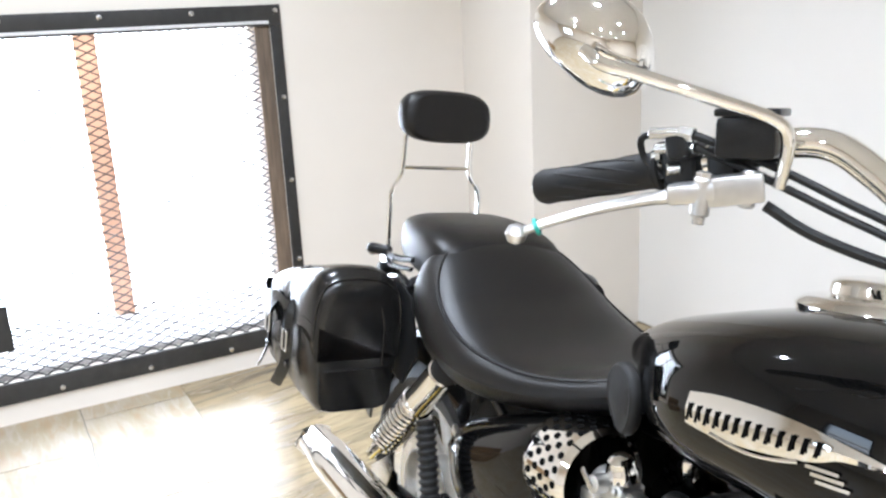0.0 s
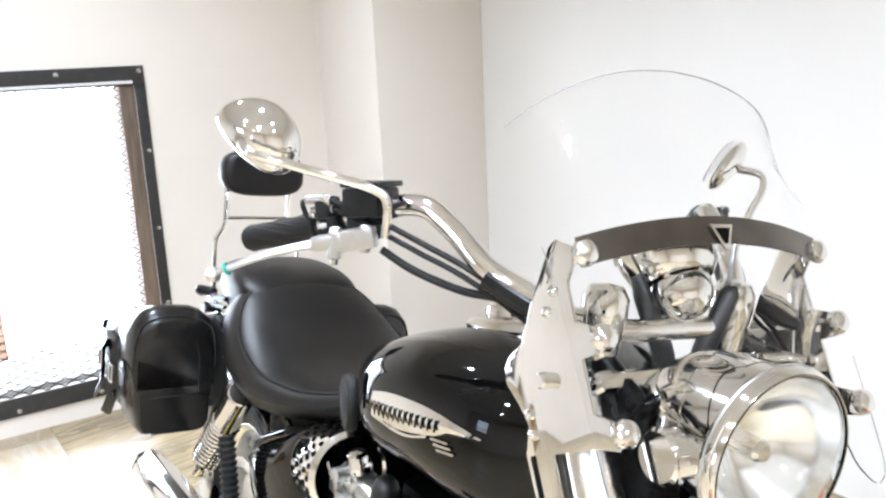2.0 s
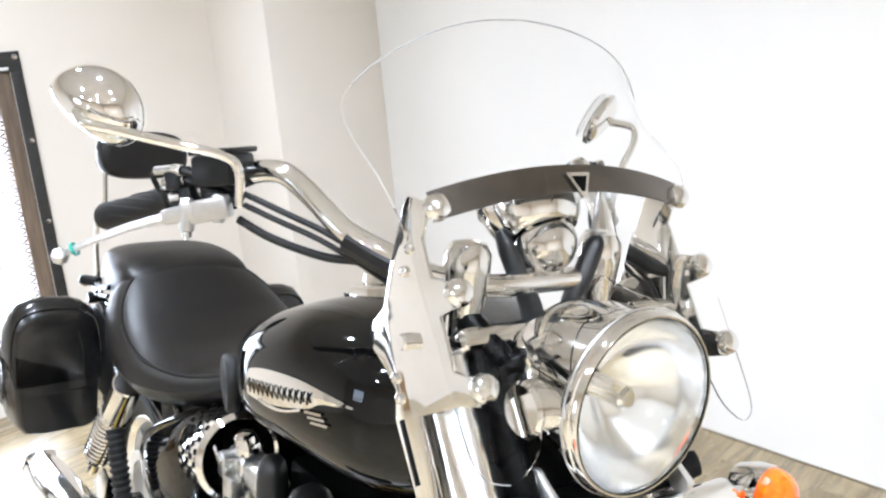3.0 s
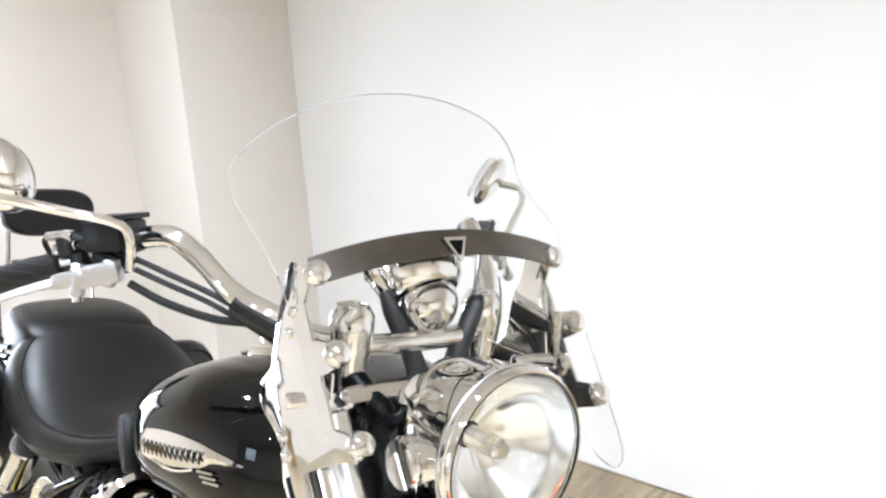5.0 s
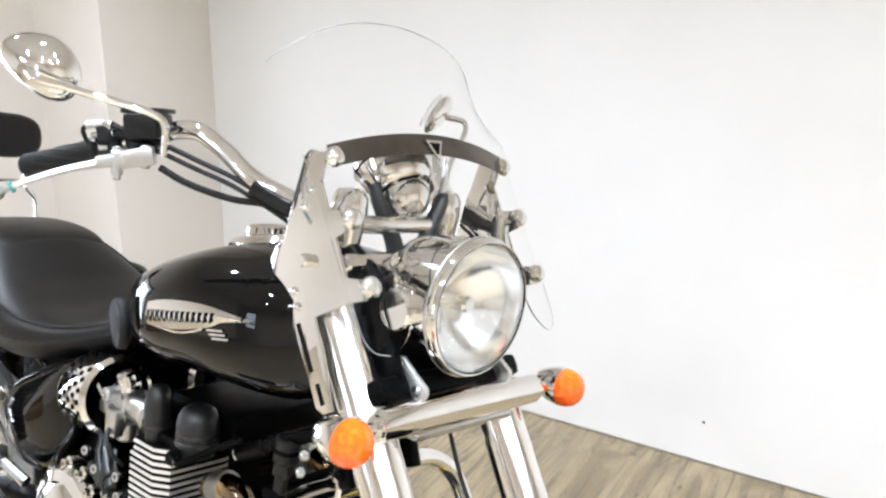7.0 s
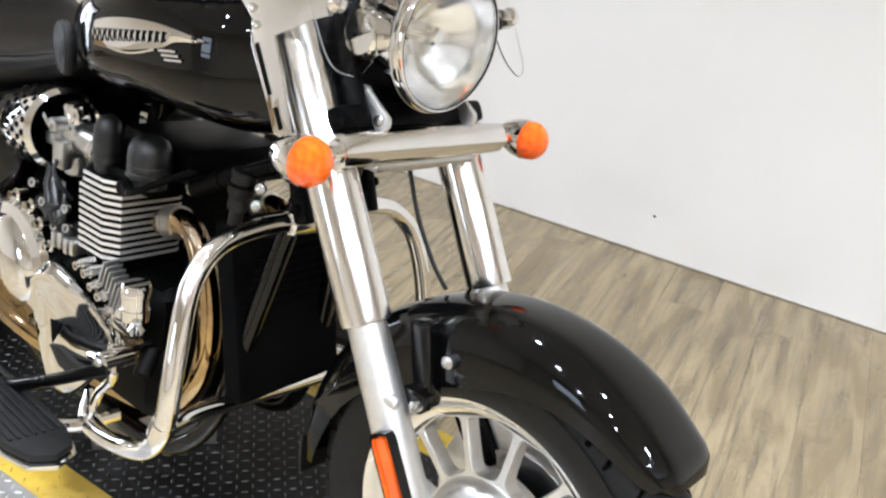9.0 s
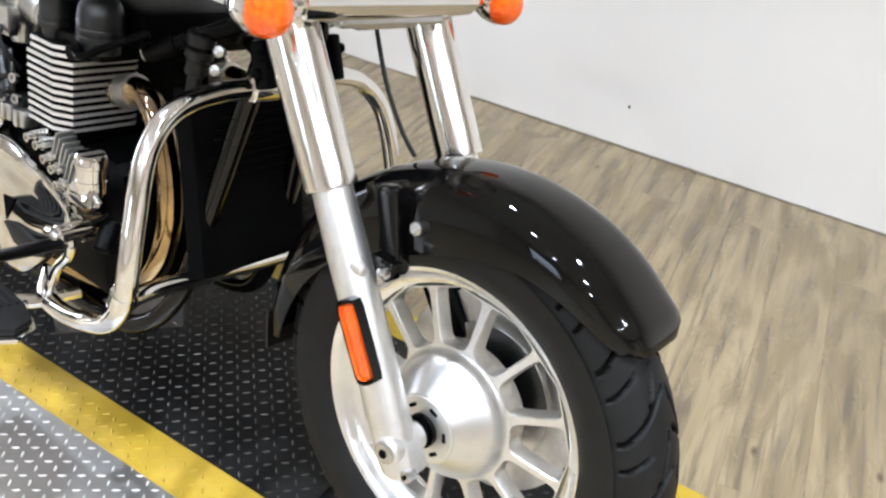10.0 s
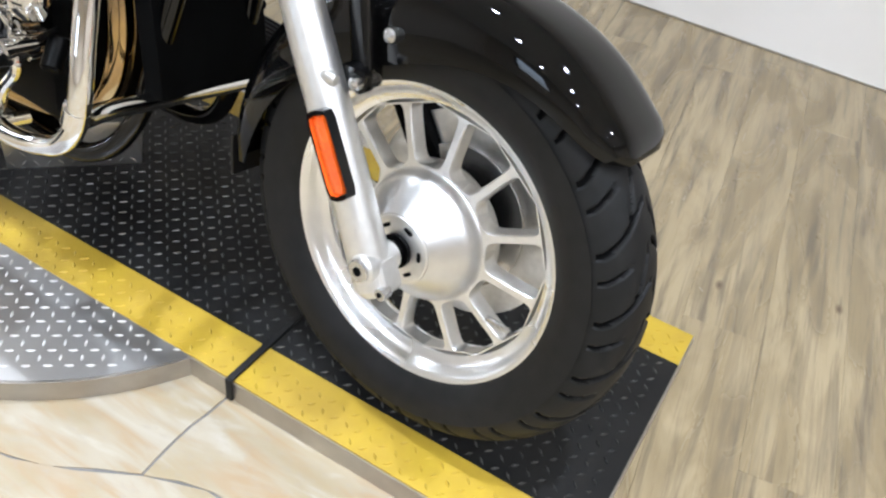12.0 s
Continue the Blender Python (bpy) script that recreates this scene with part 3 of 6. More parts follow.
WHEEL = Matrix.Translation(WC) @ Matrix(((1, 0, 0, 0), (0, 0, 1, 0), (0, -1, 0, 0), (0, 0, 0, 1))) @ Matrix.Diagonal((1, 1, -1, 1))


def wheel_m(c):
    """Lathe axis z turned to y, at c."""
    return Matrix.Translation(c) @ pose(0, 0, 0, 90, 0, 0)


def tyre_mesh(R, W, rim):
    h = R - rim
    prof = []
    for i in range(25):
        a = math.pi * i / 24
        prof.append((rim + h * math.sin(a) ** 0.62 * (1 if 0 < i < 24 else 0) + (0 if 0 < i < 24 else 0.0), -W / 2 * math.copysign(abs(math.cos(a)) ** 0.9, math.cos(a))))
    prof = [(rim - 0.004, -W * 0.35), (rim + 0.003, -W * 0.39)] + prof[2:-2] + [(rim + 0.003, W * 0.39), (rim - 0.004, W * 0.35)]
    prof = [(r, max(min(z, W * 0.5), -W * 0.5)) for r, z in prof]
    return lathe(prof, 96, close=True)


# front wheel
RIM_SIDE = [(0.185, 0.012), (0.1868, 0.0158), (0.192, 0.0185), (0.1985, 0.0225), (0.2025, 0.029), (0.2052, 0.0362), (0.2085, 0.0412), (0.213, 0.0442), (0.2172, 0.0452), (0.2202, 0.0438), (0.2206, 0.0395), (0.214, 0.03), (0.208, 0.01)]
front_wheel = fork_part("front_wheel", lathe(RIM_SIDE + [(r, -z) for r, z in reversed(RIM_SIDE)], 144, wheel_m(WC), True), POLISH, "cast alloy wheel with twelve spokes")


def smooth_step(x):
    x = min(max(x, 0.0), 1.0)
    return x * x * (3 - 2 * x)


TREADS = 20


def groove_depth(ang, y, r):
    """How deep the tread is cut at an angle round the wheel and a distance from its middle."""
    pitch = 2 * math.pi / TREADS
    v = (abs(y) - 0.002) / 0.052
    if not -0.05 < v < 1.04:
        return 0.0
    base = ang + (0.5 * pitch if y > 0 else 0.0)
    best = 9.0
    for lead, v0, v1, c0, c1, bend, half in ((0.0, 0.0, 1.0, 0.0, -0.17, 1.25, 0.0034), (0.0, 0.12, 0.5, 0.13, -0.06, 1.0, 0.003), (0.5, 0.62, 1.0, -0.07, -0.13, 1.0, 0.0027)):
        if not v0 - 0.03 < v < v1 + 0.03:
            continue
        f = min(max((v - v0) / (v1 - v0), 0.0), 1.0)
        mid = c0 + (c1 - c0) * f ** bend + lead * pitch
        off = (base - mid + pitch / 2) % pitch - pitch / 2
        slope = (c1 - c0) / (v1 - v0) * r / 0.052
        gap = abs(off) * r / math.sqrt(1 + slope * slope * 0.6)
        best = min(best, gap / half)
    return 0.0065 * smooth_step((1.3 - best) / 0.45)


def tread_tyre(R, W, rim):
    """A tyre whose tread is cut by swept grooves, with a plain side wall."""
    h = R - rim
    ys = [-W * 0.35, -W * 0.39, -W * 0.46, -W * 0.485, -W * 0.497, -W * 0.4998] + [-0.0605 + 0.121 * i / 72 for i in range(73)] + [W * 0.4998, W * 0.497, W * 0.485, W * 0.46, W * 0.39, W * 0.35]
    lift = [-0.004, 0.003, 0.018, 0.029, 0.043, 0.055] + [None] * 73 + [0.055, 0.043, 0.029, 0.018, 0.003, -0.004]
    count = 1080
    verts, faces, cut = [], [], []
    for k in range(count):
        ang = 2 * math.pi * k / count
        for y, up in zip(ys, lift):
            if up is None:
                r = rim + h * max(1 - (abs(y) / (W / 2)) ** 2.222, 0) ** 0.31
                deep = groove_depth(ang, y, r)
                r -= deep
            else:
                r, deep = rim + up, 0.0
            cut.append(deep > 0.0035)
            verts.append((r * math.cos(ang), y, r * math.sin(ang)))
    n = len(ys)
    for k in range(count):
        a, b = k * n, (k + 1) % count * n
        for j in range(n - 1):
            faces.append((a + j, a + j + 1, b + j + 1, b + j))
    me = bpy.data.meshes.new("tyre")
    me.from_pydata(verts, [], faces)
    bm = bmesh.new()
    bm.from_mesh(me)
    bpy.data.meshes.remove(me)
    # faces deep in a groove take the second, darker slot, which paints their shade
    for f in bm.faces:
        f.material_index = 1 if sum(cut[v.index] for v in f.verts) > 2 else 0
    return bm


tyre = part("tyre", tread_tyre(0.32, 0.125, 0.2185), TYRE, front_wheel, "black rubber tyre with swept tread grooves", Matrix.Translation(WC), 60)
# near-black with the shade of grooves, slots and holes in it; also the cooler's black
GROOVE = material("recess_shade_black", (0.002, 0.002, 0.002), 0.9, 0.0, (0.003, 0.003, 0.003), 50, spec=0.05)
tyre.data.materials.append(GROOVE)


def spoke_mesh(a):
    c, s = math.cos(a), math.sin(a)
    rings = []
    for r, w in ((0.094, 0.0245), (0.0985, 0.0252), (0.1, 0.0185), (0.1018, 0.0128), (0.1045, 0.0092), (0.109, 0.0071), (0.118, 0.0061), (0.16, 0.0058), (0.171, 0.0066), (0.176, 0.0082), (0.1793, 0.0112), (0.182, 0.0175), (0.1836, 0.03), (0.1847, 0.047), (0.187, 0.048)):
        def at(off, y):
            q = a + off / r
            return WC + Vector((r * math.cos(q), y, r * math.sin(q)))
        face = -0.0245 + (r - 0.094) * 0.11
        back, rear = min(w * 1.25, math.pi * r / 12), face + 0.024
        rings.append([at(back, rear), at(-back, rear), at(-min(w * 1.06, back), face + 0.0025), at(-w + 0.0014, face), at(w - 0.0014, face), at(min(w * 1.06, back), face + 0.0025)])
    return skin(rings)


for k in range(12):
    part("spoke", spoke_mesh(2 * math.pi * (k + 0.87) / 12), ALLOY, front_wheel)
HUBMAT = material("turned_aluminium", (0.76, 0.755, 0.745), 0.34, 1.0, (0.68, 0.675, 0.665), 60, spread=0.2)
hub = part("hub", lathe([(0.1, -0.012), (0.1, 0.0228), (0.0972, 0.0238), (0.0946, 0.0262), (0.0932, 0.031), (0.0918, 0.0375), (0.0888, 0.0435), (0.0838, 0.0495), (0.0765, 0.0565), (0.069, 0.0635), (0.061, 0.071), (0.0545, 0.077), (0.0505, 0.0806), (0.0005, 0.0806)], 96, wheel_m(WC)), HUBMAT, front_wheel, "turned aluminium hub")
part("hub_flange", lathe([(0.0485, 0.079), (0.0485, 0.0822), (0.047, 0.0832), (0.0005, 0.0832)], 48, wheel_m(WC)), ALLOY, front_wheel)
part("hub_back", lathe([(0.085, 0.0), (0.07, -0.03), (0.05, -0.045), (0.0005, -0.045)], 48, wheel_m(WC)), SATIN, front_wheel)
for k in range(6):
    a = 2 * math.pi * (k + 0.2) / 6
    rad, tan = Vector((math.cos(a), 0, math.sin(a))), Vector((-math.sin(a), 0, math.cos(a)))
    part("slot", rbox((0.014, 0.0055, 0.003), 0.0022, Matrix.Translation(WC + rad * 0.036 + Vector((0, -0.0834, 0))) @ Matrix((tan, rad, rad.cross(tan) * -1)).transposed().to_4x4()), GROOVE, front_wheel)
part("axle_collar", lathe([(0.024, 0.082), (0.024, 0.09), (0.019, 0.091), (0.019, 0.118), (0.0005, 0.118)], 28, wheel_m(WC)), SATIN, front_wheel, "dark axle seal")
part("axle_sleeve", cyl(WC + Vector((0, -0.094, 0)), WC + Vector((0, -0.122, 0)), 0.0155, 24, 0.001), STEEL, front_wheel)
for y, r0, r1 in ((0.062, 0.105, 0.155),):
    part("brake_disc", lathe([(r0, -y), (r1, -y), (r1, -y - 0.005), (r0, -y - 0.005)], 72, wheel_m(WC), True), CAST, front_wheel, "steel brake disc")
part("disc_carrier", lathe([(0.05, -0.05), (0.108, -0.056), (0.108, -0.061), (0.05, -0.061)], 48, wheel_m(WC), True), STEEL, front_wheel)
part("brake_caliper", join(rbox((0.06, 0.05, 0.11), 0.014, Matrix.Translation((-0.1, 0.075, 0.415)) @ pose(0, 0, 0, 0, -38, 0), 3), rbox((0.04, 0.03, 0.06), 0.008, Matrix.Translation((-0.085, 0.1, 0.42)) @ pose(0, 0, 0, 0, -38, 0))), SATIN, front_wheel, "black brake caliper")
part("valve", cyl(WC + Vector((0.155, -0.012, -0.075)), WC + Vector((0.128, -0.03, -0.06)), 0.0045, 10), STEEL, front_wheel)

# fork
FA, FB = Vector((0.012, -0.132, 0.29)), Vector((-0.40, -0.132, 0.985))
FD = (FB - FA).normalized()


def along(d, off=(0, 0, 0)):
    return FA + FD * d + Vector(off)


LF = (FB - FA).length
legs = both(fork_part, "fork_leg", lambda: lathe([(0.0005, -0.012), (0.02, -0.01), (0.027, 0.0), (0.028, 0.02), (0.0275, 0.30), (0.026, 0.40), (0.0255, 0.44)], 32, axis_to(FD, FA)), ALLOY, "satin alloy fork slider")
covers = both(fork_part, "fork_cover", lambda: lathe([(0.027, 0.372), (0.0345, 0.374), (0.035, 0.38), (0.035, LF), (0.03, LF + 0.004)], 36, axis_to(FD, FA)), SHELL, "bright polished fork tube cover")
for leg, f in zip(legs, (1, -1)):
    mir = FLIP if f < 0 else None
    part("axle_clamp", join(rbox((0.05, 0.04, 0.05), 0.012, Matrix.Translation((0.008, -0.128, 0.306)) @ pose(0, 0, 0, 0, -30, 0), 3),
                            cyl((0.002, -0.1, 0.322), (0.002, -0.161, 0.322), 0.0205, 28, 0.003)), ALLOY, leg, m=mir)
    big = part("clamp_bolt", lathe([(0.0155, 0), (0.0155, 0.003), (0.0135, 0.0045), (0.0005, 0.0045)], 28, axis_to((0, -1, 0), (0.002, -0.161, 0.322))), STEEL, leg, m=mir)
    part("socket", lathe([(0.0068, 0), (0.0068, 0.0012), (0.0005, 0.0012)], 6, axis_to((0, -1, 0), (0.002, -0.1652, 0.322))), GROOVE, leg, m=mir)
    small = part("clamp_bolt", lathe([(0.0085, -0.012), (0.0085, 0.003), (0.007, 0.004), (0.0005, 0.004)], 20, axis_to((0, -1, 0), (0.034, -0.15, 0.299))), STEEL, leg, m=mir)
    part("socket", lathe([(0.004, 0), (0.004, 0.0012), (0.0005, 0.0012)], 6, axis_to((0, -1, 0), (0.034, -0.1538, 0.299))), GROOVE, leg, m=mir)
    RM = Matrix.Translation(Vector((-0.07, -0.161, 0.452))) @ pose(0, 0, 0, 0, -32, 0)
    base = part("reflector_base", rbox((0.034, 0.008, 0.112), 0.012, RM), PLASTIC, leg, m=mir)
    part("reflector", rbox((0.025, 0.009, 0.1), 0.0105, Matrix.Translation((0, -0.003, 0)) @ RM), AMBER_R, base, "amber side reflector", m=mir)
    part("fork_stop", join(cyl(along(0.285, (0.015, -0.012, 0)), along(0.285, (0.04, -0.012, 0.0)), 0.008, 16, 0.002)), ALLOY, leg, m=mir)

# front mudguard: a deep U section swept round the wheel
ring_list = []
T0, T1 = radians(186), radians(44)
for i in range(57):
    f = i / 56
    th = T0 + (T1 - T0) * f
    rtop, rlow, hw = interp([(0.0, 0.346, 0.318, 0.062), (0.06, 0.35, 0.300, 0.07), (0.3, 0.35, 0.262, 0.077), (0.5, 0.352, 0.24, 0.078), (0.62, 0.354, 0.25, 0.078), (0.8, 0.3555, 0.288, 0.077), (0.88, 0.355, 0.302, 0.075), (0.94, 0.353, 0.312, 0.071), (0.975, 0.354, 0.322, 0.065), (0.993, 0.348, 0.331, 0.053), (1.0, 0.343, 0.336, 0.04)], f)
    sec = []
    for j in range(21):
        a = math.pi * j / 20
        y = -hw * math.copysign(abs(math.cos(a)) ** 0.55, math.cos(a))
        r = rlow + (rtop - rlow) * math.sin(a) ** 0.62
        sec.append((y, r))
    sec += [(y * 0.955, r - 0.004 if k not in (0, 20) else r) for k, (y, r) in reversed(list(enumerate(sec)))]
    ring_list.append([WC + Vector((r * math.cos(th), y, r * math.sin(th))) for y, r in sec])
mudguard = fork_part("front_mudguard", skin(ring_list), BLACK, "gloss black front mudguard")
for f in (None, FLIP):
    br = part("mudguard_bracket", join(rbox((0.034, 0.03, 0.12), 0.011, Matrix.Translation((-0.108, -0.083, 0.572)) @ pose(0, 0, 0, 0, -14, 0), 4), rbox((0.04, 0.03, 0.03), 0.009, pose(-0.1, -0.098, 0.527), 3)), BLACK, mudguard, "black mudguard bracket", m=f)
    part("bolt", bolt((-0.072, -0.0785, 0.589), (0.1, -1, 0.1), 0.0105, 0.012), STEEL, br, m=f)
    part("bolt", bolt((-0.083, -0.116, 0.531), (0, -1, 0), 0.009, 0.012), STEEL, br, m=f)
part("flap", skin([[WC + Vector((r * math.cos(t), y, r * math.sin(t))) for r, y in ((0.35, -0.06), (0.35, 0.06), (0.345, 0.06), (0.345, -0.06))] for t in (radians(180), radians(185), radians(191))]), PLASTIC, mudguard, "black plastic rear flap")

# light bar and turn signals
bar = fork_part("light_bar", skin([[(-0.24 + 0.018 * math.cos(a), y, 0.829 + h * math.sin(a)) for a in (2 * math.pi * k / 24 for k in range(24))]
                                  for y, h in ((-0.165, 0.016), (-0.16, 0.022), (-0.1, 0.024), (0, 0.025), (0.1, 0.024), (0.16, 0.022), (0.165, 0.016))]), CHROME, "chrome light bar across the forks")
part("lower_bracket", join(rbox((0.05, 0.2, 0.012), 0.004, pose(-0.255, 0, 0.803)), rbox((0.06, 0.12, 0.02), 0.006, pose(-0.27, 0.0, 0.80))), STEEL, bar)


def signal_parts(f):
    m = FLIP if f < 0 else None
    d = Vector((1, -0.0, 0.02)).normalized()
    c = Vector((-0.228, -0.226, 0.825))
    h = part("turn_signal", lathe([(0.006, -0.05), (0.02, -0.042), (0.029, -0.02), (0.0315, -0.002), (0.031, 0.003), (0.0005, 0.003)], 32, axis_to(d, c)), CHROME, bike, "chrome bullet turn signal", m)
    part("lens", lathe([(0.0295, 0.003), (0.0305, 0.007), (0.0295, 0.014), (0.0265, 0.021), (0.0215, 0.027), (0.0155, 0.0315), (0.009, 0.0345), (0.0005, 0.036)], 20, axis_to(d, c)), AMBER, h, "amber lens", m, sharp=9.0)
    part("stem", join(cyl((-0.24, -0.155, 0.828), (-0.24, -0.2, 0.826), 0.0095, 16), lathe([(0.015, 0), (0.017, 0.004), (0.015, 0.012)], 20, axis_to((0, -1, 0), (-0.24, -0.158, 0.828)))), CHROME, h, "", m)


for f in (1, -1):
    signal_parts(f)

# headlamp
HC = Vector((-0.231, -0.003, 0.972))
HM = axis_to((1, 0, -0.03), HC)
BOWL = material("silvered_reflector", (0.96, 0.96, 0.955), 0.16, 1.0, (0.9, 0.9, 0.895), 40)
headlamp = fork_part("headlamp", lathe([(0.0005, -0.165), (0.03, -0.162), (0.06, -0.145), (0.082, -0.11), (0.09, -0.07), (0.0925, -0.03), (0.094, -0.012), (0.092, -0.01), (0.0895, -0.03), (0.087, -0.07), (0.079, -0.108), (0.058, -0.142), (0.029, -0.158), (0.0005, -0.161)], 56, HM), CHROME, "round chrome headlamp")
part("bezel", lathe([(0.0935, -0.012), (0.098, -0.01), (0.0995, -0.003), (0.0985, 0.0025), (0.0968, 0.0035), (0.0965, 0.008), (0.0945, 0.0108), (0.0922, 0.0105), (0.0915, 0.004), (0.0918, -0.005)], 64, HM, True), CHROME, headlamp)
part("seal_ring", lathe([(0.0912, 0.0085), (0.0922, 0.0105), (0.0922, 0.0113), (0.0912, 0.0102)], 64, HM, True), SATIN, headlamp)
bowl_rings = []
for i in range(9):
    r_, z_ = interp([(0.0, 0.0908, 0.004), (0.25, 0.084, -0.022), (0.5, 0.066, -0.046), (0.75, 0.043, -0.064), (1.0, 0.016, -0.072)], i / 8)
    bowl_rings.append([HM @ Vector((r_ * math.cos(a), r_ * math.sin(a), z_ + 0.0012 * math.sin(7.0 * a) * (i < 8) * (i > 0))) for a in (2 * math.pi * k / 42 for k in range(42))])
part("reflector_bowl", skin(bowl_rings, cap=False), BOWL, headlamp, "bright fluted reflector")
part("bulb", lathe([(0.0005, 0.02), (0.005, 0.017), (0.007, 0.005), (0.007, -0.02)], 14, HM @ pose(0, 0, -0.045)), GLASS, headlamp)
part("bezel_groove", lathe([(0.0992, -0.006), (0.1, -0.0055), (0.1, -0.0035), (0.0992, -0.003)], 64, HM, True), CAST, headlamp)
part("bulb_shield", cyl(HM @ Vector((0, 0, -0.07)), HM @ Vector((0, 0, -0.015)), 0.013, 18, 0.004), CHROME, headlamp)
part("lens", lathe([(0.0918, 0.0065), (0.082, 0.0145), (0.06, 0.0195), (0.03, 0.0225), (0.0005, 0.0235), (0.0005, 0.0205), (0.03, 0.0195), (0.06, 0.0165), (0.082, 0.0115), (0.091, 0.0035)], 56, HM, True), GLASS, headlamp, "clear domed headlamp glass").visible_shadow = False
for y in (-1, 1):
    part("ear", cyl((-0.285, 0.088 * y, 0.966), (-0.285, 0.112 * y, 0.966), 0.03, 24, 0.004), CHROME, headlamp)
    caps = [(-0.283 + 0.0135 * math.cos(t), 0.888 + 0.0135 * math.sin(t)) for t in (0.6 + math.pi * k / 8 for k in range(9))] + [(-0.244 + 0.0135 * math.cos(t), 0.862 + 0.0135 * math.sin(t)) for t in (0.6 + math.pi + math.pi * k / 8 for k in range(9))]
    mt = part("mount", prism(caps, 0.009, 0.002, Matrix.Translation((0, 0.0885 * y + 0.0045, 0)) @ SIDE), ALLOY, headlamp, "cast headlamp mount")
    for x_, z_ in ((-0.283, 0.888), (-0.246, 0.863)):
        part("bolt", bolt((x_, 0.0925 * y, z_), (0, y, 0), 0.0085, 0.005), STEEL, mt)
    part("side_bracket", rbox((0.05, 0.012, 0.15), 0.005, Matrix.Translation((-0.318, 0.1 * y, 0.92)) @ pose(0, 0, 0, 0, -30, 0)), SATIN, headlamp, "black headlamp bracket")

# yokes and steering stem
fork_part("lower_yoke", join(rbox((0.09, 0.29, 0.035), 0.012, Matrix.Translation((-0.30, 0, 0.845)) @ pose(0, 0, 0, 0, -30, 0))), SATIN, "black lower yoke")
fork_part("upper_yoke", join(rbox((0.07, 0.26, 0.026), 0.012, Matrix.Translation((-0.395, 0, 1.003)) @ pose(0, 0, 0, 0, -30, 0), 3)), CHROME, "chrome upper yoke")
# the tubes are wiring; the box is enlarged to stand for the headstock's shadow
fork_part("headstock_shroud", join(rbox((0.055, 0.2, 0.17), 0.02, Matrix.Translation((-0.345, 0, 0.93)) @ pose(0, 0, 0, 0, -30, 0), 3), tube([(-0.40, -0.1, 1.03), (-0.36, -0.08, 0.99), (-0.345, -0.05, 0.93), (-0.33, -0.06, 0.86)], 0.017, 12, 5), tube([(-0.43, -0.12, 1.06), (-0.385, -0.1, 1.015), (-0.35, -0.105, 0.96), (-0.335, -0.1, 0.88)], 0.011, 10, 5)), SATIN, "black wiring shroud at the steering head, its box filled out for shade")
fork_part("steering_head", cyl((-0.31, 0, 0.83), (-0.40, 0, 0.99), 0.034, 24, 0.004), SATIN)

# windscreen
def screen_point(y, z, off=0.0):
    wrap = 0.0375 * (max(abs(y) - 0.12, 0) / 0.095) ** 2 * min(max((z - 1.19) / 0.06, 0), 1)
    x = -0.3685 - 0.573 * (z - 1.158) + 0.03 * (1 - (y / 0.19) ** 2) - wrap + off
    return Vector((x, y, z + off * 0.5))


EDGE_TABLE = [(0.924, 0.168), (0.926, 0.181), (0.93, 0.189), (0.942, 0.196), (0.967, 0.199), (1.07, 0.203), (1.15, 0.208), (1.2, 0.22), (1.24, 0.222), (1.27, 0.213), (1.3, 0.185), (1.322, 0.152), (1.34, 0.11), (1.35, 0.072), (1.355, 0.038), (1.3565, 0.012), (1.357, 0.003)]
INNER_TABLE = [(0.924, 0.1675), (0.926, 0.16), (0.93, 0.152), (0.942, 0.137), (0.956, 0.127), (0.99, 0.117), (1.03, 0.1), (1.06, 0.07), (1.073, 0.035), (1.078, 0.0)]


def screen_mesh():
    bm = bmesh.new()
    zs = [0.924 + 0.433 * (0.5 - 0.5 * math.cos(math.pi * i / 40)) for i in range(41)]
    grids = []
    for off in (0.0, 0.0018):
        g = {}
        for side in (1, -1):
            for i, z in enumerate(zs):
                o = interp(EDGE_TABLE, z)[0]
                n_ = interp(INNER_TABLE, z)[0] if z < 1.078 else 0.0
                for j in range(9):
                    y = n_ + (o - n_) * j / 8
                    g[side, i, j] = bm.verts.new(screen_point(side * y, z, off))
        grids.append(g)
    for side in (1, -1):
        for i in range(40):
            for j in range(8):
                for g in grids:
                    bm.faces.new((g[side, i, j], g[side, i, j + 1], g[side, i + 1, j + 1], g[side, i + 1, j]))
            a, b = grids
            bm.faces.new((a[side, i, 8], b[side, i, 8], b[side, i + 1, 8], a[side, i + 1, 8]))
            if zs[i + 1] < 1.08:
                bm.faces.new((a[side, i, 0], b[side, i, 0], b[side, i + 1, 0], a[side, i + 1, 0]))
        for i in (0, 40):
            for j in range(8):
                a, b = grids
                bm.faces.new((a[side, i, j], b[side, i, j], b[side, i, j + 1], a[side, i, j + 1]))
    bmesh.ops.remove_doubles(bm, verts=bm.verts, dist=0.0006)
    return bm


screen = fork_part("windscreen", screen_mesh(), ACRYLIC, "clear acrylic windscreen with chrome fittings")
screen.visible_shadow = False
RIM = material("acrylic_edge", (0.3, 0.3, 0.295), 0.35, 0.0, (0.25, 0.25, 0.245), 40)
edge_zs = [0.924 + 0.433 * (0.5 - 0.5 * math.cos(math.pi * i / 60)) for i in range(61)]
outline_ = [screen_point(-interp(EDGE_TABLE, z)[0], z, 0.002) for z in edge_zs] + [screen_point(interp(EDGE_TABLE, z)[0], z, 0.002) for z in reversed(edge_zs)]
part("screen_edge", tube([p for p in outline_ if p.z > 1.27], 0.0007, 6, smooth=False), RIM, screen, "grey polished acrylic edge")
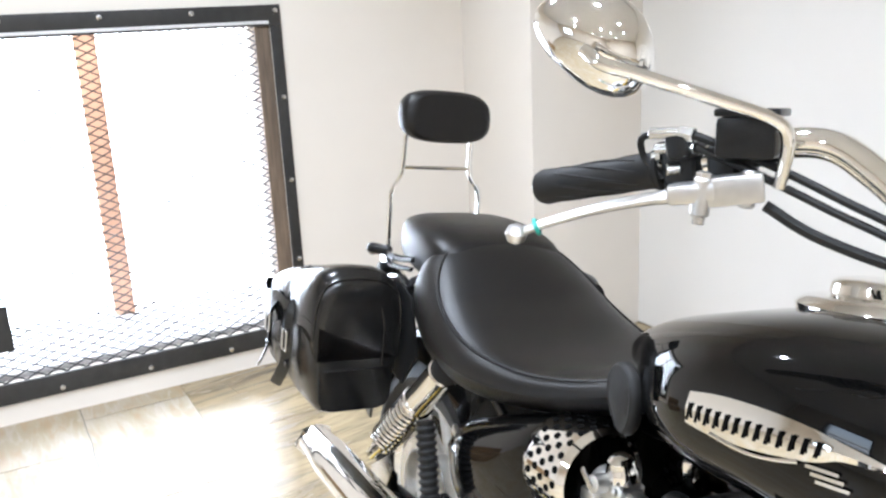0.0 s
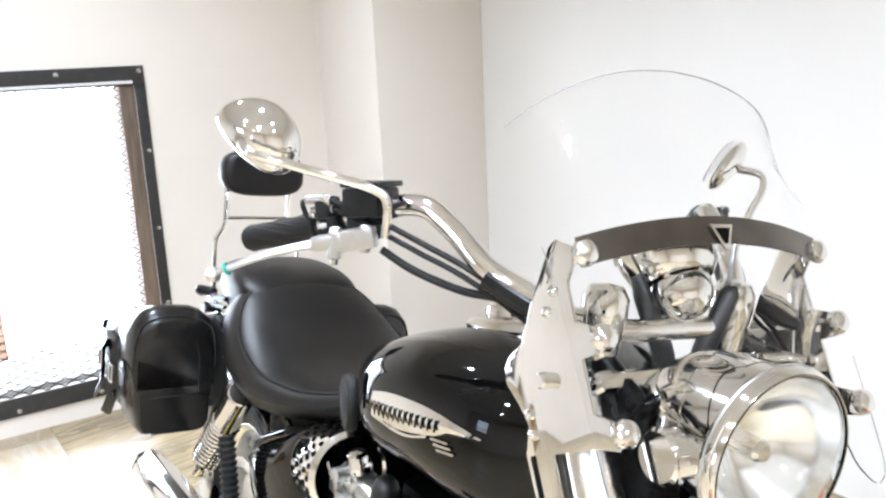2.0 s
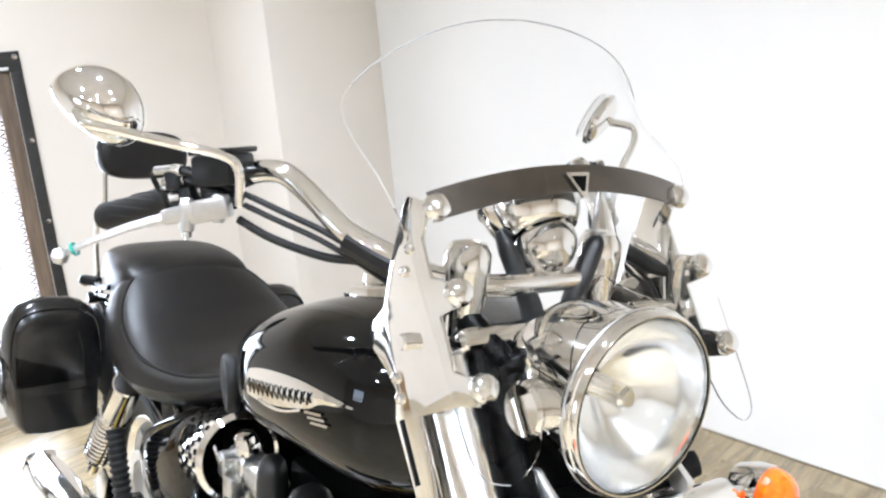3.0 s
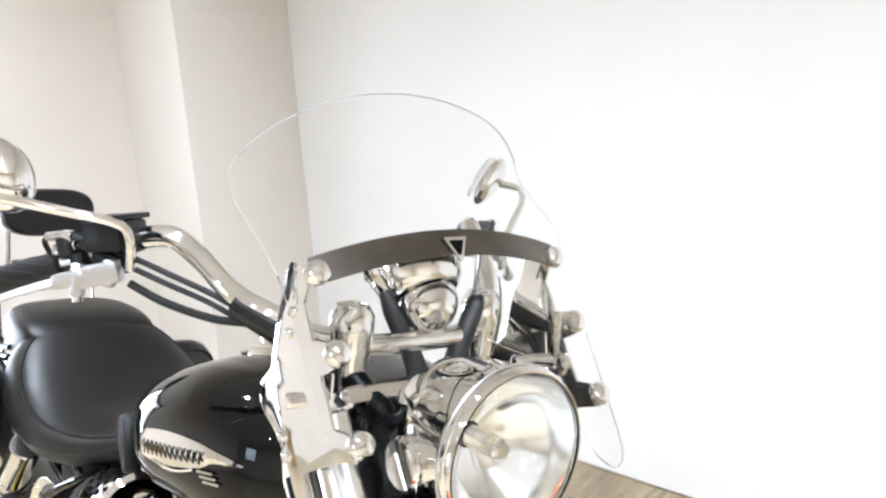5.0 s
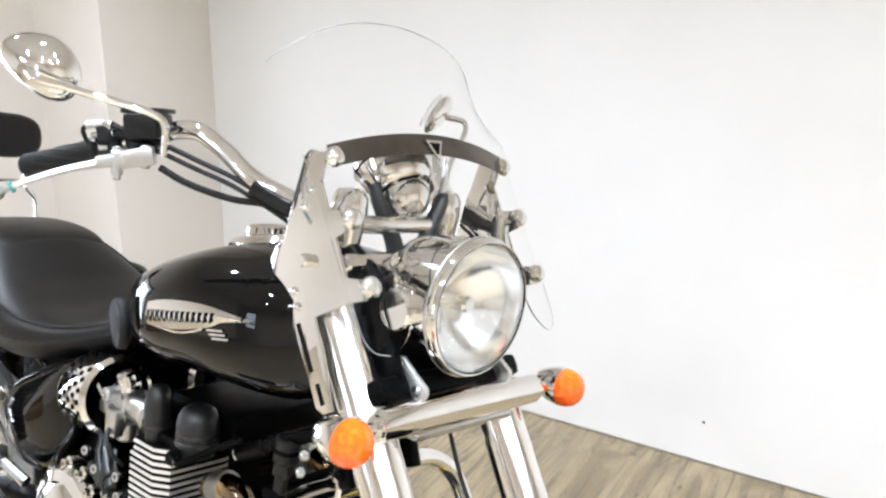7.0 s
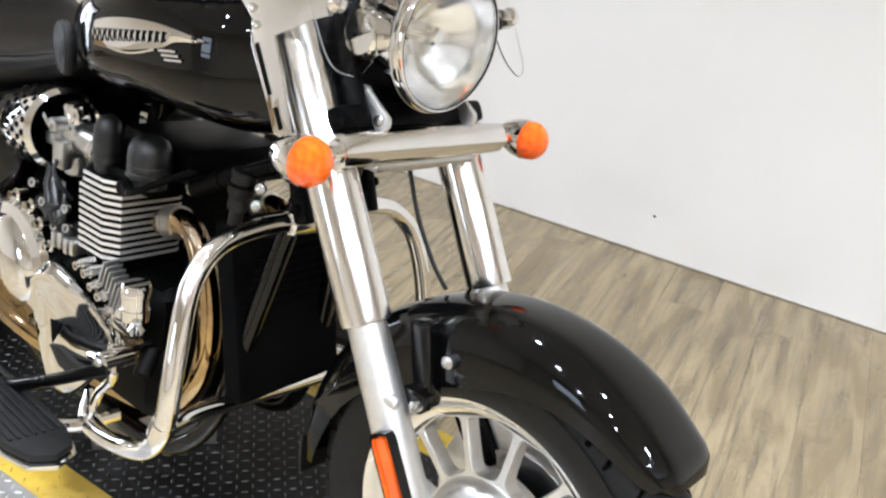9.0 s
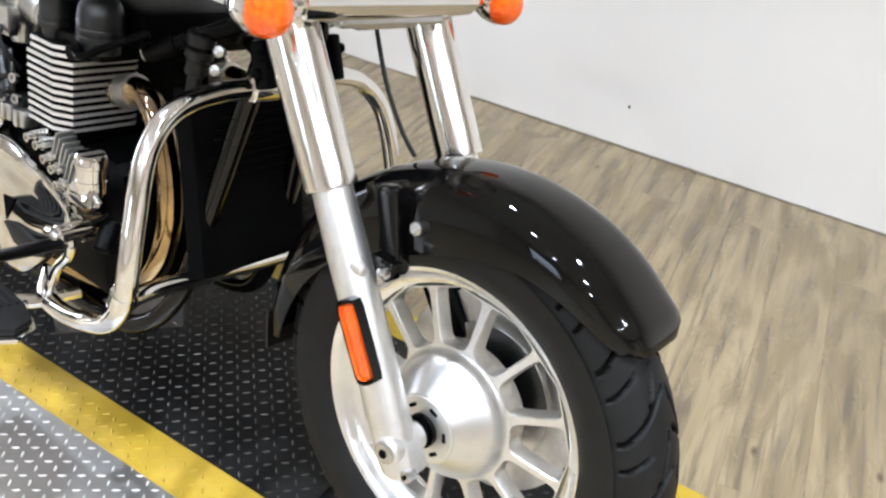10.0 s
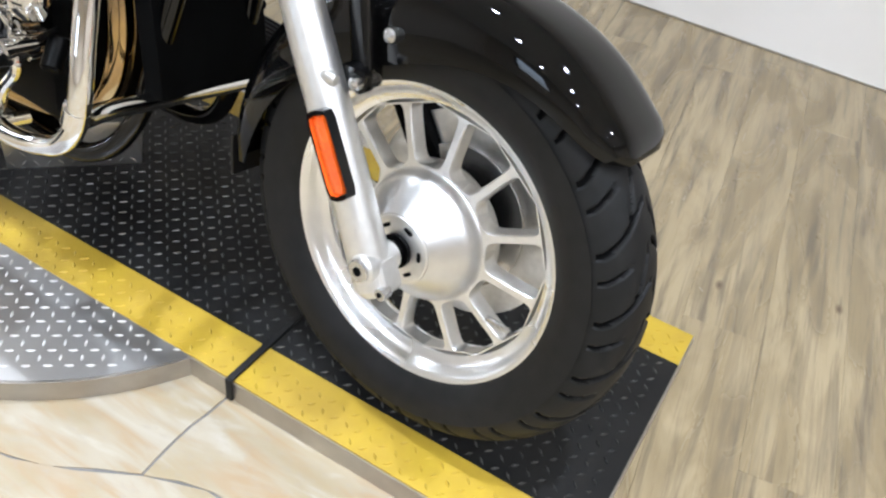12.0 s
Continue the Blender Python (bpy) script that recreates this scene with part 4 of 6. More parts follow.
for y_ in (-1, 1):
    part("screen_edge", tube([p for p in outline_ if p.z < 0.99 and p.y * y_ > 0], 0.0006, 6, smooth=False), RIM, screen)
BANDC = material("smoked_chrome_band", (0.2, 0.18, 0.165), 0.2, 1.0, (0.14, 0.13, 0.12), 30)
rings = []
for i in range(25):
    y = -0.178 + 0.356 * i / 24
    zc = 1.159 + 0.026 * (1 - (y / 0.178) ** 2)
    w = 0.0138
    p0, p1 = screen_point(y, zc - w, 0.007), screen_point(y, zc + w, 0.007)
    b0, b1 = screen_point(y, zc - w, 0.0045), screen_point(y, zc + w, 0.0045)
    rings.append([p0, p1, b1, b0])
band = part("cross_band", skin(rings), BANDC, screen, "dark chrome band across the windscreen")
tri = [(-0.017, 0.012), (0.017, 0.012), (0.003, -0.017), (-0.003, -0.017)]
bpos = screen_point(0, 1.179, 0.008)
bm_ = Matrix.Translation(bpos) @ Vector((0.87, 0, 0.5)).to_track_quat("Z", "Y").to_matrix().to_4x4()
part("badge", prism(tri, 0.003, 0.001, bm_), CHROME, band, "triangular chrome badge")
part("badge_centre", prism([(x * 0.62, y * 0.62) for x, y in tri], 0.0036, 0.0, bm_), SATIN, band)
for y in (-0.173, 0.173):
    for z in (1.158, 1.082, 1.001):
        p = screen_point(y, z, 0.006)
        part("screen_bolt", lathe([(0.014, -0.002), (0.0145, 0.003), (0.012, 0.009), (0.006, 0.0125), (0.0005, 0.0135)], 24, axis_to((0.87, 0, 0.5), p)), CHROME, screen, "domed chrome bolt")
SP = [(-0.41, 1.158), (-0.4, 1.168), (-0.368, 1.166), (-0.366, 1.148), (-0.372, 1.128), (-0.352, 1.092), (-0.318, 1.095), (-0.312, 1.07), (-0.334, 1.058), (-0.307, 1.01), (-0.272, 1.013), (-0.265, 0.988), (-0.296, 0.978), (-0.364, 0.945), (-0.34, 0.902), (-0.313, 0.829),
      (-0.33, 0.82), (-0.347, 0.824), (-0.365, 0.857), (-0.41, 0.925), (-0.412, 0.959), (-0.435, 0.976), (-0.462, 0.99), (-0.47, 1.006), (-0.464, 1.022), (-0.442, 1.042), (-0.432, 1.089)]
plates = both(fork_part, "screen_bracket", lambda: prism(SP, 0.004, 0.001, Matrix.Translation((0, -0.176, 0)) @ SIDE), CHROME, "polished screen bracket plate")
for pl, f in zip(plates, (1, -1)):
    m_ = FLIP if f < 0 else None
    for x, z, L in ((-0.38, 0.9, 0.07), (-0.34, 0.845, 0.03)):
        part("slot", rbox((0.007, 0.002, L), 0.001, Matrix.Translation((x, -0.1805, z)) @ pose(0, 0, 0, 0, -32, 0)), SATIN, pl, m=m_)
    for x, z in ((-0.412, 0.972), (-0.402, 0.952), (-0.4, 1.09), (-0.392, 1.115)):
        part("bolt", bolt((x, -0.18, z), (0, -1, 0), 0.006, 0.005), CHROME, pl, m=m_)
    part("clamp_stud", join(cyl((-0.385, -0.14, 1.02), (-0.385, -0.192, 1.02), 0.009, 14, 0.002)), CHROME, pl, m=m_)

# speedometer
SD = Vector((0.6, 0, -0.8)).normalized()
NOSE = axis_to(SD, (-0.437, 0.008, 1.155))
speedo = fork_part("speedometer", lathe([(0.041, 0.046), (0.043, 0.0475), (0.0455, 0.0455), (0.052, 0.036), (0.0575, 0.02), (0.0605, 0.004), (0.063, 0.002), (0.063, -0.005), (0.058, -0.008), (0.0005, -0.007)], 44, NOSE), CHROME, "chrome speedometer housing")
# flat black ring: the recess shade is put in as colour
part("nose_shade_ring", lathe([(0.042, 0.046), (0.042, 0.0435), (0.025, 0.0435), (0.025, 0.046)], 40, NOSE, True), SATIN, speedo, "black ring painting the shaded recess round the housing nose")
part("nose", lathe([(0.035, 0.044)] + [(0.0375 * math.cos(radians(a)), 0.056 + 0.04 * math.sin(radians(a))) for a in range(-15, 89, 8)] + [(0.0005, 0.096)], 36, NOSE), CHROME, speedo, "domed chrome nose")
for pts in ([(-0.402, 0.0, 0.985), (-0.402, -0.006, 1.03), (-0.407, -0.024, 1.07), (-0.412, -0.038, 1.1), (-0.42, -0.045, 1.122)], [(-0.39, 0.034, 0.99), (-0.388, 0.044, 1.04), (-0.386, 0.058, 1.075), (-0.387, 0.072, 1.105), (-0.391, 0.077, 1.114)]):
    part("stalk", tube(pts, [0.0135, 0.0135, 0.0125, 0.0115, 0.0065], 14, 6, flat=0.75), COVER, speedo, "dark flat stalk")
part("stay_rod", join(tube([(-0.393, 0.074, 1.112), (-0.4, 0.083, 1.14), (-0.408, 0.093, 1.166)], 0.0032, 10, 3), cyl((-0.39, 0.07, 1.116), (-0.396, 0.094, 1.113), 0.0055, 12, 0.001)), STEEL, speedo, "thin steel rod with a side lug")

# handlebar
HB = [(-0.395, -0.0, 1.065), (-0.395, -0.07, 1.066), (-0.425, -0.125, 1.075), (-0.463, -0.164, 1.096), (-0.505, -0.195, 1.118), (-0.555, -0.216, 1.155), (-0.595, -0.236, 1.176), (-0.635, -0.268, 1.168), (-0.69, -0.318, 1.14), (-0.82, -0.384, 1.098)]
handlebar = fork_part("handlebar", join(tube(HB, 0.0135, 16, 6), tube([(x, -y, z) for x, y, z in HB], 0.0135, 16, 6)), CHROME, "wide pulled-back chrome handlebar")
for f in (1, -1):
    m_ = FLIP if f < 0 else None
    part("riser", lathe([(0.022, 0), (0.021, 0.03), (0.024, 0.055), (0.0265, 0.08), (0.026, 0.1), (0.019, 0.112), (0.0005, 0.116)], 28, axis_to((0.05, 0, 1), (-0.41, -0.098, 1.003))), CHROME, handlebar, m=m_)
    ga, gb = Vector((-0.70, -0.324, 1.137)), Vector((-0.823, -0.386, 1.097))
    gd = (gb - ga).normalized()
    grip = part("grip", lathe([(0.0185, 0), (0.0195, 0.004), (0.0175, 0.01), (0.0165, 0.06), (0.0175, 0.115), (0.0185, 0.13), (0.016, 0.137), (0.0005, 0.139)], 24, axis_to(gd, ga)), RUBBER, handlebar, "black rubber grip", m_)
    for k in range(9):
        a = 2 * math.pi * k / 9
        side, up = gd.orthogonal().normalized(), gd.cross(gd.orthogonal().normalized())
        pts = [ga + gd * (0.02 + 0.09 * s / 5) + (side * math.cos(a + 0.28 * s) + up * math.sin(a + 0.28 * s)) * 0.0166 for s in range(6)]
        part("rib", tube(pts, 0.0014, 5, 2), RUBBER, grip, m=m_)
    along_bar = axis_to(gd).to_3x3().to_4x4()
    sw = part("switch_housing", join(rbox((0.042, 0.04, 0.03), 0.01, Matrix.Translation((-0.652, -0.288, 1.15)) @ along_bar, 3), rbox((0.046, 0.044, 0.034), 0.009, Matrix.Translation((-0.679, -0.312, 1.143)) @ along_bar, 3),
                                     rbox((0.03, 0.026, 0.022), 0.006, Matrix.Translation((-0.668, -0.33, 1.163)) @ along_bar, 3), cyl((-0.66, -0.29, 1.15), (-0.62, -0.262, 1.17), 0.012, 12)), PLASTIC, handlebar, "black switch housing", m_)
    part("housing_seam", lathe([(0.0235, 0), (0.0255, 0.001), (0.0255, 0.004), (0.0235, 0.005)], 24, Matrix.Translation((-0.694, -0.322, 1.139)) @ along_bar, True), RUBBER, sw, "", m_)
    part("cable_adjuster", join(cyl((-0.688, -0.352, 1.17), (-0.662, -0.338, 1.174), 0.0055, 12, 0.001), cyl((-0.664, -0.3385, 1.174), (-0.652, -0.332, 1.1735), 0.0072, 6, 0.001), cyl((-0.69, -0.342, 1.156), (-0.66, -0.33, 1.162), 0.005, 12, 0.001), cyl((-0.664, -0.331, 1.162), (-0.654, -0.327, 1.163), 0.0066, 6, 0.001)), STEEL, sw, "steel cable adjusters", m_)
    part("cable_loop", tube([(-0.688, -0.35, 1.17), (-0.7, -0.352, 1.163), (-0.702, -0.345, 1.148), (-0.692, -0.338, 1.138), (-0.682, -0.334, 1.13)], 0.0034, 8, 5), RUBBER, sw, "", m_)
    part("switch_button", join(rbox((0.014, 0.008, 0.01), 0.002, Matrix.Translation((-0.69, -0.338, 1.15)) @ along_bar), cyl((-0.668, -0.33, 1.142), (-0.672, -0.342, 1.14), 0.006, 12, 0.001)), STEEL, sw, "", m_)
    part("clamp", join(lathe([(0.0165, 0), (0.0195, 0.002), (0.0195, 0.014), (0.0165, 0.016)], 22, axis_to(gd, (-0.64, -0.273, 1.165)), True), rbox((0.014, 0.02, 0.03), 0.004, pose(-0.645, -0.279, 1.142))), PLASTIC, sw, "", m_)
    if f > 0:
        part("reservoir", rbox((0.05, 0.06, 0.036), 0.006, Matrix.Translation((-0.629, -0.29, 1.176)) @ pose(0, 0, 0, 0, -6, 38)), PLASTIC, sw, "black fluid reservoir", m_)
        part("reservoir_lid", rbox((0.054, 0.064, 0.007), 0.0025, Matrix.Translation((-0.631, -0.29, 1.1975)) @ pose(0, 0, 0, 0, -6, 38)), PLASTIC, sw, "", m_)
    arm = (Vector((-0.606, -0.3, 1.137)) - Vector((-0.657, -0.36, 1.118))).normalized()
    arm_m = axis_to(arm).to_3x3().to_4x4()
    perch = part("lever_perch", join(rbox((0.022, 0.026, 0.05), 0.004, Matrix.Translation((-0.616, -0.312, 1.132)) @ arm_m), rbox((0.026, 0.018, 0.04), 0.005, Matrix.Translation((-0.638, -0.338, 1.125)) @ arm_m), cyl((-0.628, -0.334, 1.14), (-0.628, -0.334, 1.106), 0.0085, 16, 0.002),
                                     cyl((-0.606, -0.305, 1.15), (-0.606, -0.305, 1.118), 0.0075, 14, 0.002)), LEVER, sw, "alloy lever perch", m_)
    part("pivot_bolt", lathe([(0.0075, 0), (0.0075, 0.005), (0.006, 0.006), (0.0005, 0.006)], 6, pose(-0.628, -0.334, 1.139)), STEEL, perch, "", m_)
    part("pivot_nut", cyl((-0.628, -0.334, 1.108), (-0.628, -0.334, 1.099), 0.0055, 10, 0.001), STEEL, perch, "", m_)
    lev = [(-0.636, -0.34, 1.123), (-0.66, -0.364, 1.115), (-0.685, -0.395, 1.102), (-0.712, -0.428, 1.084), (-0.731, -0.448, 1.07)]
    part("lever", join(tube(lev, [0.0085, 0.0075, 0.0065, 0.0058, 0.005], 12, 5, flat=0.7), lathe([(0.0005, -0.0105), (0.0075, -0.0075), (0.0105, 0), (0.0075, 0.0075), (0.0005, 0.0105)], 18, pose(-0.734, -0.452, 1.067))), LEVER, handlebar, "alloy brake lever with a ball end" if f > 0 else "alloy clutch lever with a ball end", m_)
    if f > 0:
        part("lever_ring", lathe([(0.0072, -0.002), (0.0085, -0.0015), (0.0085, 0.0015), (0.0072, 0.002)], 18, axis_to((-0.02, -0.03, -0.02), (-0.722, -0.438, 1.0765)), True), TEAL, handlebar, "small teal ring on the lever", m_)
    # mirror
    rr = []
    MC = Vector((-0.7, -0.415, 1.247)) if f > 0 else Vector((-0.655, -0.335, 1.245))
    MT = (pose(0, 0, 0, 0, 0, -42) if f > 0 else pose(0, 0, 0, 0, 0, -30) @ pose(0, 0, 0, 0, 24, 0)).to_3x3() * (0.9 if f > 0 else 0.84)
    for d_, s_ in ((0.033, 0.02), (0.03, 0.34), (0.022, 0.62), (0.01, 0.86), (-0.004, 0.98), (-0.014, 1.0), (-0.02, 0.97)):
        ringp = []
        for k in range(28):
            a = 2 * math.pi * k / 28
            yy = 0.062 * math.cos(a) * (1 + 0.0 * math.sin(a))
            zz = 0.047 * math.sin(a) * (1 - 0.25 * math.cos(a))
            ringp.append(MC + MT @ Vector((d_ * (1.0 if f > 0 else 0.5), -yy * s_ + 0.3 * d_, zz * s_ + 0.26 * yy * s_)))
        rr.append(ringp)
    sp = [(-0.592, -0.285, 1.138), (-0.588, -0.288, 1.178), (-0.594, -0.302, 1.194), (-0.61, -0.35, 1.206), (-0.636, -0.41, 1.22), (-0.65, -0.436, 1.226), (-0.672, -0.44, 1.236)] if f > 0 else [(-0.60, -0.31, 1.14), (-0.60, -0.33, 1.18), (-0.605, -0.355, 1.215), (-0.62, -0.362, 1.235), (-0.65, -0.345, 1.24)]
    part("mirror_stem", tube(sp, 0.0058, 12, 6), CHROME, handlebar, "chrome mirror stem", m_)
    mirror = part("mirror", skin(rr), CHROME, handlebar, "chrome teardrop mirror", m_)
    part("mirror_glass", prism([(0.056 * math.cos(a), 0.042 * math.sin(a) * (1 - 0.25 * math.cos(a))) for a in (2 * math.pi * k / 28 for k in range(28))], 0.002, 0, Matrix.Translation(MC + MT @ Vector((-0.021, 0, 0))) @ MT.to_4x4() @ Matrix(((0, 0, -1, 0), (-1, 0, 0, 0), (0.26, 1, 0, 0), (0, 0, 0, 1)))), MIRROR, mirror, m=m_)
    # cables
    part("cable", join(tube([(-0.652, -0.332, 1.1735), (-0.61, -0.292, 1.158), (-0.56, -0.247, 1.134), (-0.51, -0.203, 1.108), (-0.45, -0.14, 1.055), (-0.41, -0.06, 0.95)], 0.0038, 8),
                       tube([(-0.654, -0.327, 1.163), (-0.615, -0.296, 1.148), (-0.565, -0.252, 1.124), (-0.515, -0.207, 1.099), (-0.455, -0.14, 1.045), (-0.42, -0.05, 0.95)], 0.0036, 8),
                       tube([(-0.61, -0.28, 1.12), (-0.58, -0.25, 1.10), (-0.53, -0.21, 1.085), (-0.49, -0.17, 1.08), (-0.45, -0.12, 1.05)], 0.005, 8)), RUBBER, handlebar, "black control cables", m_)
    part("wire_sleeve", tube([(-0.50, -0.195, 1.108), (-0.465, -0.168, 1.088), (-0.425, -0.128, 1.066), (-0.4, -0.09, 1.05)], 0.0155, 10), PLASTIC, handlebar, m=m_)

# ---- tank ----
TANK = [(-0.385, 0.86, 0.955, 0.05), (-0.40, 0.822, 0.97, 0.09), (-0.44, 0.79, 0.993, 0.135), (-0.50, 0.774, 1.003, 0.175), (-0.58, 0.77, 1.008, 0.194), (-0.68, 0.776, 0.998, 0.204), (-0.78, 0.772, 0.97, 0.2), (-0.87, 0.782, 0.938, 0.165), (-0.95, 0.812, 0.905, 0.105), (-1.01, 0.82, 0.865, 0.065), (-1.03, 0.825, 0.845, 0.03)]
xs = [-0.385 - 0.645 * (i / 44) for i in range(45)]
TT = sorted(TANK)
tank = frame_part("fuel_tank", skin([soft_ring(x, *interp(TT, x), n=48, p=2.9) for x in xs]), BLACK, "gloss black teardrop fuel tank")


def tank_y(x, z):
    lo, hi, hw = interp(TT, x)
    s = (z - (lo + hi) / 2) / ((hi - lo) / 2)
    return hw * max(1 - abs(s) ** 2.9, 0) ** (1 / 2.9)


for f in (1, -1):
    m_ = YAW @ FLIP if f < 0 else YAW
    # chrome ribbon over a row of plain dark bars in bright surrounds, a curved underline and three stripes
    rows = []
    for i in range(25):
        x = -0.742 + 0.234 * i / 24
        t = i / 24
        hi, lo = interp([(0.0, 0.897, 0.861), (0.15, 0.907, 0.862), (0.35, 0.915, 0.869), (0.55, 0.9185, 0.88), (0.68, 0.918, 0.889), (0.76, 0.9165, 0.899), (0.9, 0.9135, 0.905), (1.0, 0.9095, 0.9085)], t)
        rows.append([(x, -(tank_y(x, lo + (hi - lo) * s) + 0.0045 * (1 - abs(2 * s - 1) * 0.75) + 0.0004), lo + (hi - lo) * s) for s in (0, 0.2, 0.5, 0.8, 1)])
    plaque = part("tank_emblem", skin(rows, closed=False, cap=False), CHROME, tank, "polished chrome tank emblem", m_)
    spots = [0.0128 * k for k in range(13)]
    for k, dx in enumerate(spots):
        bar_ = []
        for s in (0, 0.5, 1):
            x = -0.735 + dx + 0.0046 * (s - 0.5)
            zc = 0.8772 + 0.166 * (dx + 0.0046 * (s - 0.5))
            h2 = 0.0102 - 0.012 * dx
            bar_.append([(x + q * 0.001, -(tank_y(x, zc + q * h2) + 0.006), zc + q * h2) for q in (-1, 0, 1)])
        part("emblem_bar", skin(bar_, closed=False, cap=False), SATIN, plaque, m=m_)
    curve_ = []
    for s in range(13):
        x = -0.705 + 0.105 * s / 12
        zc = 0.8785 + 0.166 * (x + 0.738) - 0.0195 - 0.007 * math.sin(math.pi * s / 12)
        curve_.append((x, -(tank_y(x, zc) + 0.002), zc))
    part("underline", tube(curve_, 0.0022, 8, 2), CHROME, plaque, m=m_)
    for k in range(3):
        row = []
        for s in range(5):
            x = -0.592 + 0.032 * s / 4 + 0.006 * k
            zc = 0.8825 - 0.0062 * k + 0.13 * (x + 0.592)
            row.append([(x, -(tank_y(x, zc + q) + 0.003), zc + q) for q in (-0.0017, 0.0017)])
        part("emblem_stripe", skin(row, closed=False, cap=False), CHROME, plaque, m=m_)
    # rubber knee pad
    pad_c, pad_u, pad_v = Vector((-0.886, -0.163, 0.826)), Vector((0.42, -0.1, -0.9)).normalized(), Vector((0.9, -0.22, 0.38)).normalized()
    pad_n = pad_u.cross(pad_v).normalized()
    pad_n = pad_n if pad_n.y < 0 else -pad_n
    ringo = [[pad_c + pad_u * (0.046 * s_ * math.cos(a)) + pad_v * (0.036 * s_ * math.sin(a) * (1 - 0.25 * math.cos(a))) + pad_n * o for a in (2 * math.pi * k / 32 for k in range(32))]
             for s_, o in ((0.9, -0.004), (1.0, 0.002), (1.0, 0.009), (0.96, 0.013), (0.9, 0.0155), (0.82, 0.0145), (0.5, 0.0175), (0.02, 0.018))]
    part("knee_pad", skin(ringo), RUBBER, tank, "black rubber knee pad", m_)
console = part("filler_console", skin([[(-0.66 + rx * math.cos(a), ry * math.sin(a), z + 0.16 * (rx * math.cos(a)) + 0.972) for a in (2 * math.pi * k / 36 for k in range(36))] for rx, ry, z in ((0.125, 0.072, 0.015), (0.128, 0.075, 0.028), (0.12, 0.068, 0.036), (0.1, 0.055, 0.04))]), CHROME, tank, "chrome filler console on the tank", YAW)
part("filler_cap", lathe([(0.042, 0), (0.045, 0.006), (0.043, 0.016), (0.036, 0.021), (0.02, 0.023), (0.0005, 0.023)], 40, axis_to((-0.1, 0, 1), (-0.70, 0, 1.003))), CHROME, console, "round chrome filler cap", YAW)
part("dial", lathe([(0.034, 0), (0.037, 0.005), (0.03, 0.007), (0.0005, 0.006)], 32, axis_to((-0.1, 0, 1), (-0.60, 0, 1.016))), SATIN, console, m=YAW)

# ---- seats ----
SEAT = [(-0.885, 0.80, 0.842, 0.022), (-0.92, 0.782, 0.836, 0.058), (-0.98, 0.752, 0.82, 0.102), (-1.06, 0.712, 0.80, 0.146), (-1.15, 0.682, 0.79, 0.181), (-1.25, 0.655, 0.797, 0.204), (-1.34, 0.635, 0.825, 0.206), (-1.42, 0.632, 0.858, 0.203), (-1.48, 0.655, 0.88, 0.192), (-1.53, 0.70, 0.888, 0.172), (-1.555, 0.75, 0.875, 0.145)]
ST = sorted(SEAT)


def seat_ring(x):
    lo, hi, hw = interp(ST, x)
    ring_ = soft_ring(x, lo, hi, hw, 44, 2.5)
    dish = 0.028 * max(0, min(1, (-0.98 - x) / 0.15)) * max(0, min(1, (x + 1.5) / 0.12))
    out = []
    for (px, py, pz) in ring_:
        s = abs(py) / hw
        if pz > (lo + hi) / 2:
            pz -= dish * (1 - s * s)
            pz -= 0.1 * (hi - lo) * max(0, s - 0.75) * 4 * 0.3
        else:
            py *= 1 - 0.12 * ((lo + hi) / 2 - pz) / ((hi - lo) / 2)
        out.append((px, py, pz))
    return out


seat = frame_part("rider_seat", skin([seat_ring(-0.885 - 0.67 * i / 44) for i in range(45)]), VINYL, "wide black padded rider seat")


def seat_top(x, y):
    lo, hi, hw = interp(ST, x)
    s = min(abs(y) / hw, 0.98)
    dish = 0.028 * max(0, min(1, (-0.98 - x) / 0.15)) * max(0, min(1, (x + 1.5) / 0.12))
    z = (lo + hi) / 2 + (hi - lo) / 2 * (1 - s ** 2.5) ** (1 / 2.5)
    return z - dish * (1 - s * s) - 0.1 * (hi - lo) * max(0, s - 0.75) * 1.2


piping = [(-0.97, 0.08), (-1.05, 0.122), (-1.15, 0.158), (-1.27, 0.183), (-1.38, 0.182), (-1.455, 0.162), (-1.503, 0.12), (-1.522, 0.06), (-1.527, 0.0)]
loop = [(x, -y, seat_top(x, y)) for x, y in piping] + [(x, y, seat_top(x, y)) for x, y in reversed(piping[:-1])]
part("piping", tube(loop, 0.0036, 6, 4), VINYL, seat, m=YAW)
PILL = [(-1.475, 0.80, 0.86, 0.11), (-1.50, 0.79, 0.885, 0.135), (-1.56, 0.785, 0.902, 0.145), (-1.64, 0.79, 0.908, 0.142), (-1.71, 0.80, 0.905, 0.128), (-1.76, 0.815, 0.893, 0.10), (-1.785, 0.83, 0.87, 0.06)]
PT = sorted(PILL)
pillion = frame_part("pillion_seat", skin([soft_ring(-1.475 - 0.31 * i / 26, *interp(PT, -1.475 - 0.31 * i / 26), n=48, p=3.6) for i in range(27)]), VINYL, "black padded pillion seat")

# ---- backrest ----
pad_rings = []
for d_, s_ in ((0.03, 0.86), (0.024, 0.95), (0.012, 0.995), (0.0, 1.0), (-0.014, 0.985), (-0.022, 0.93), (-0.025, 0.8)):
    r_ = []
    for k in range(40):
        a = 2 * math.pi * k / 40
        c, s = math.cos(a), math.sin(a)
        yy = 0.108 * math.copysign(abs(c) ** 0.62, c)
        zz = 0.057 * math.copysign(abs(s) ** 0.7, s)
        r_.append((-1.815 + d_ * 1.0 - 0.12 * zz, yy * s_, 1.103 + zz * s_))
    pad_rings.append(r_)
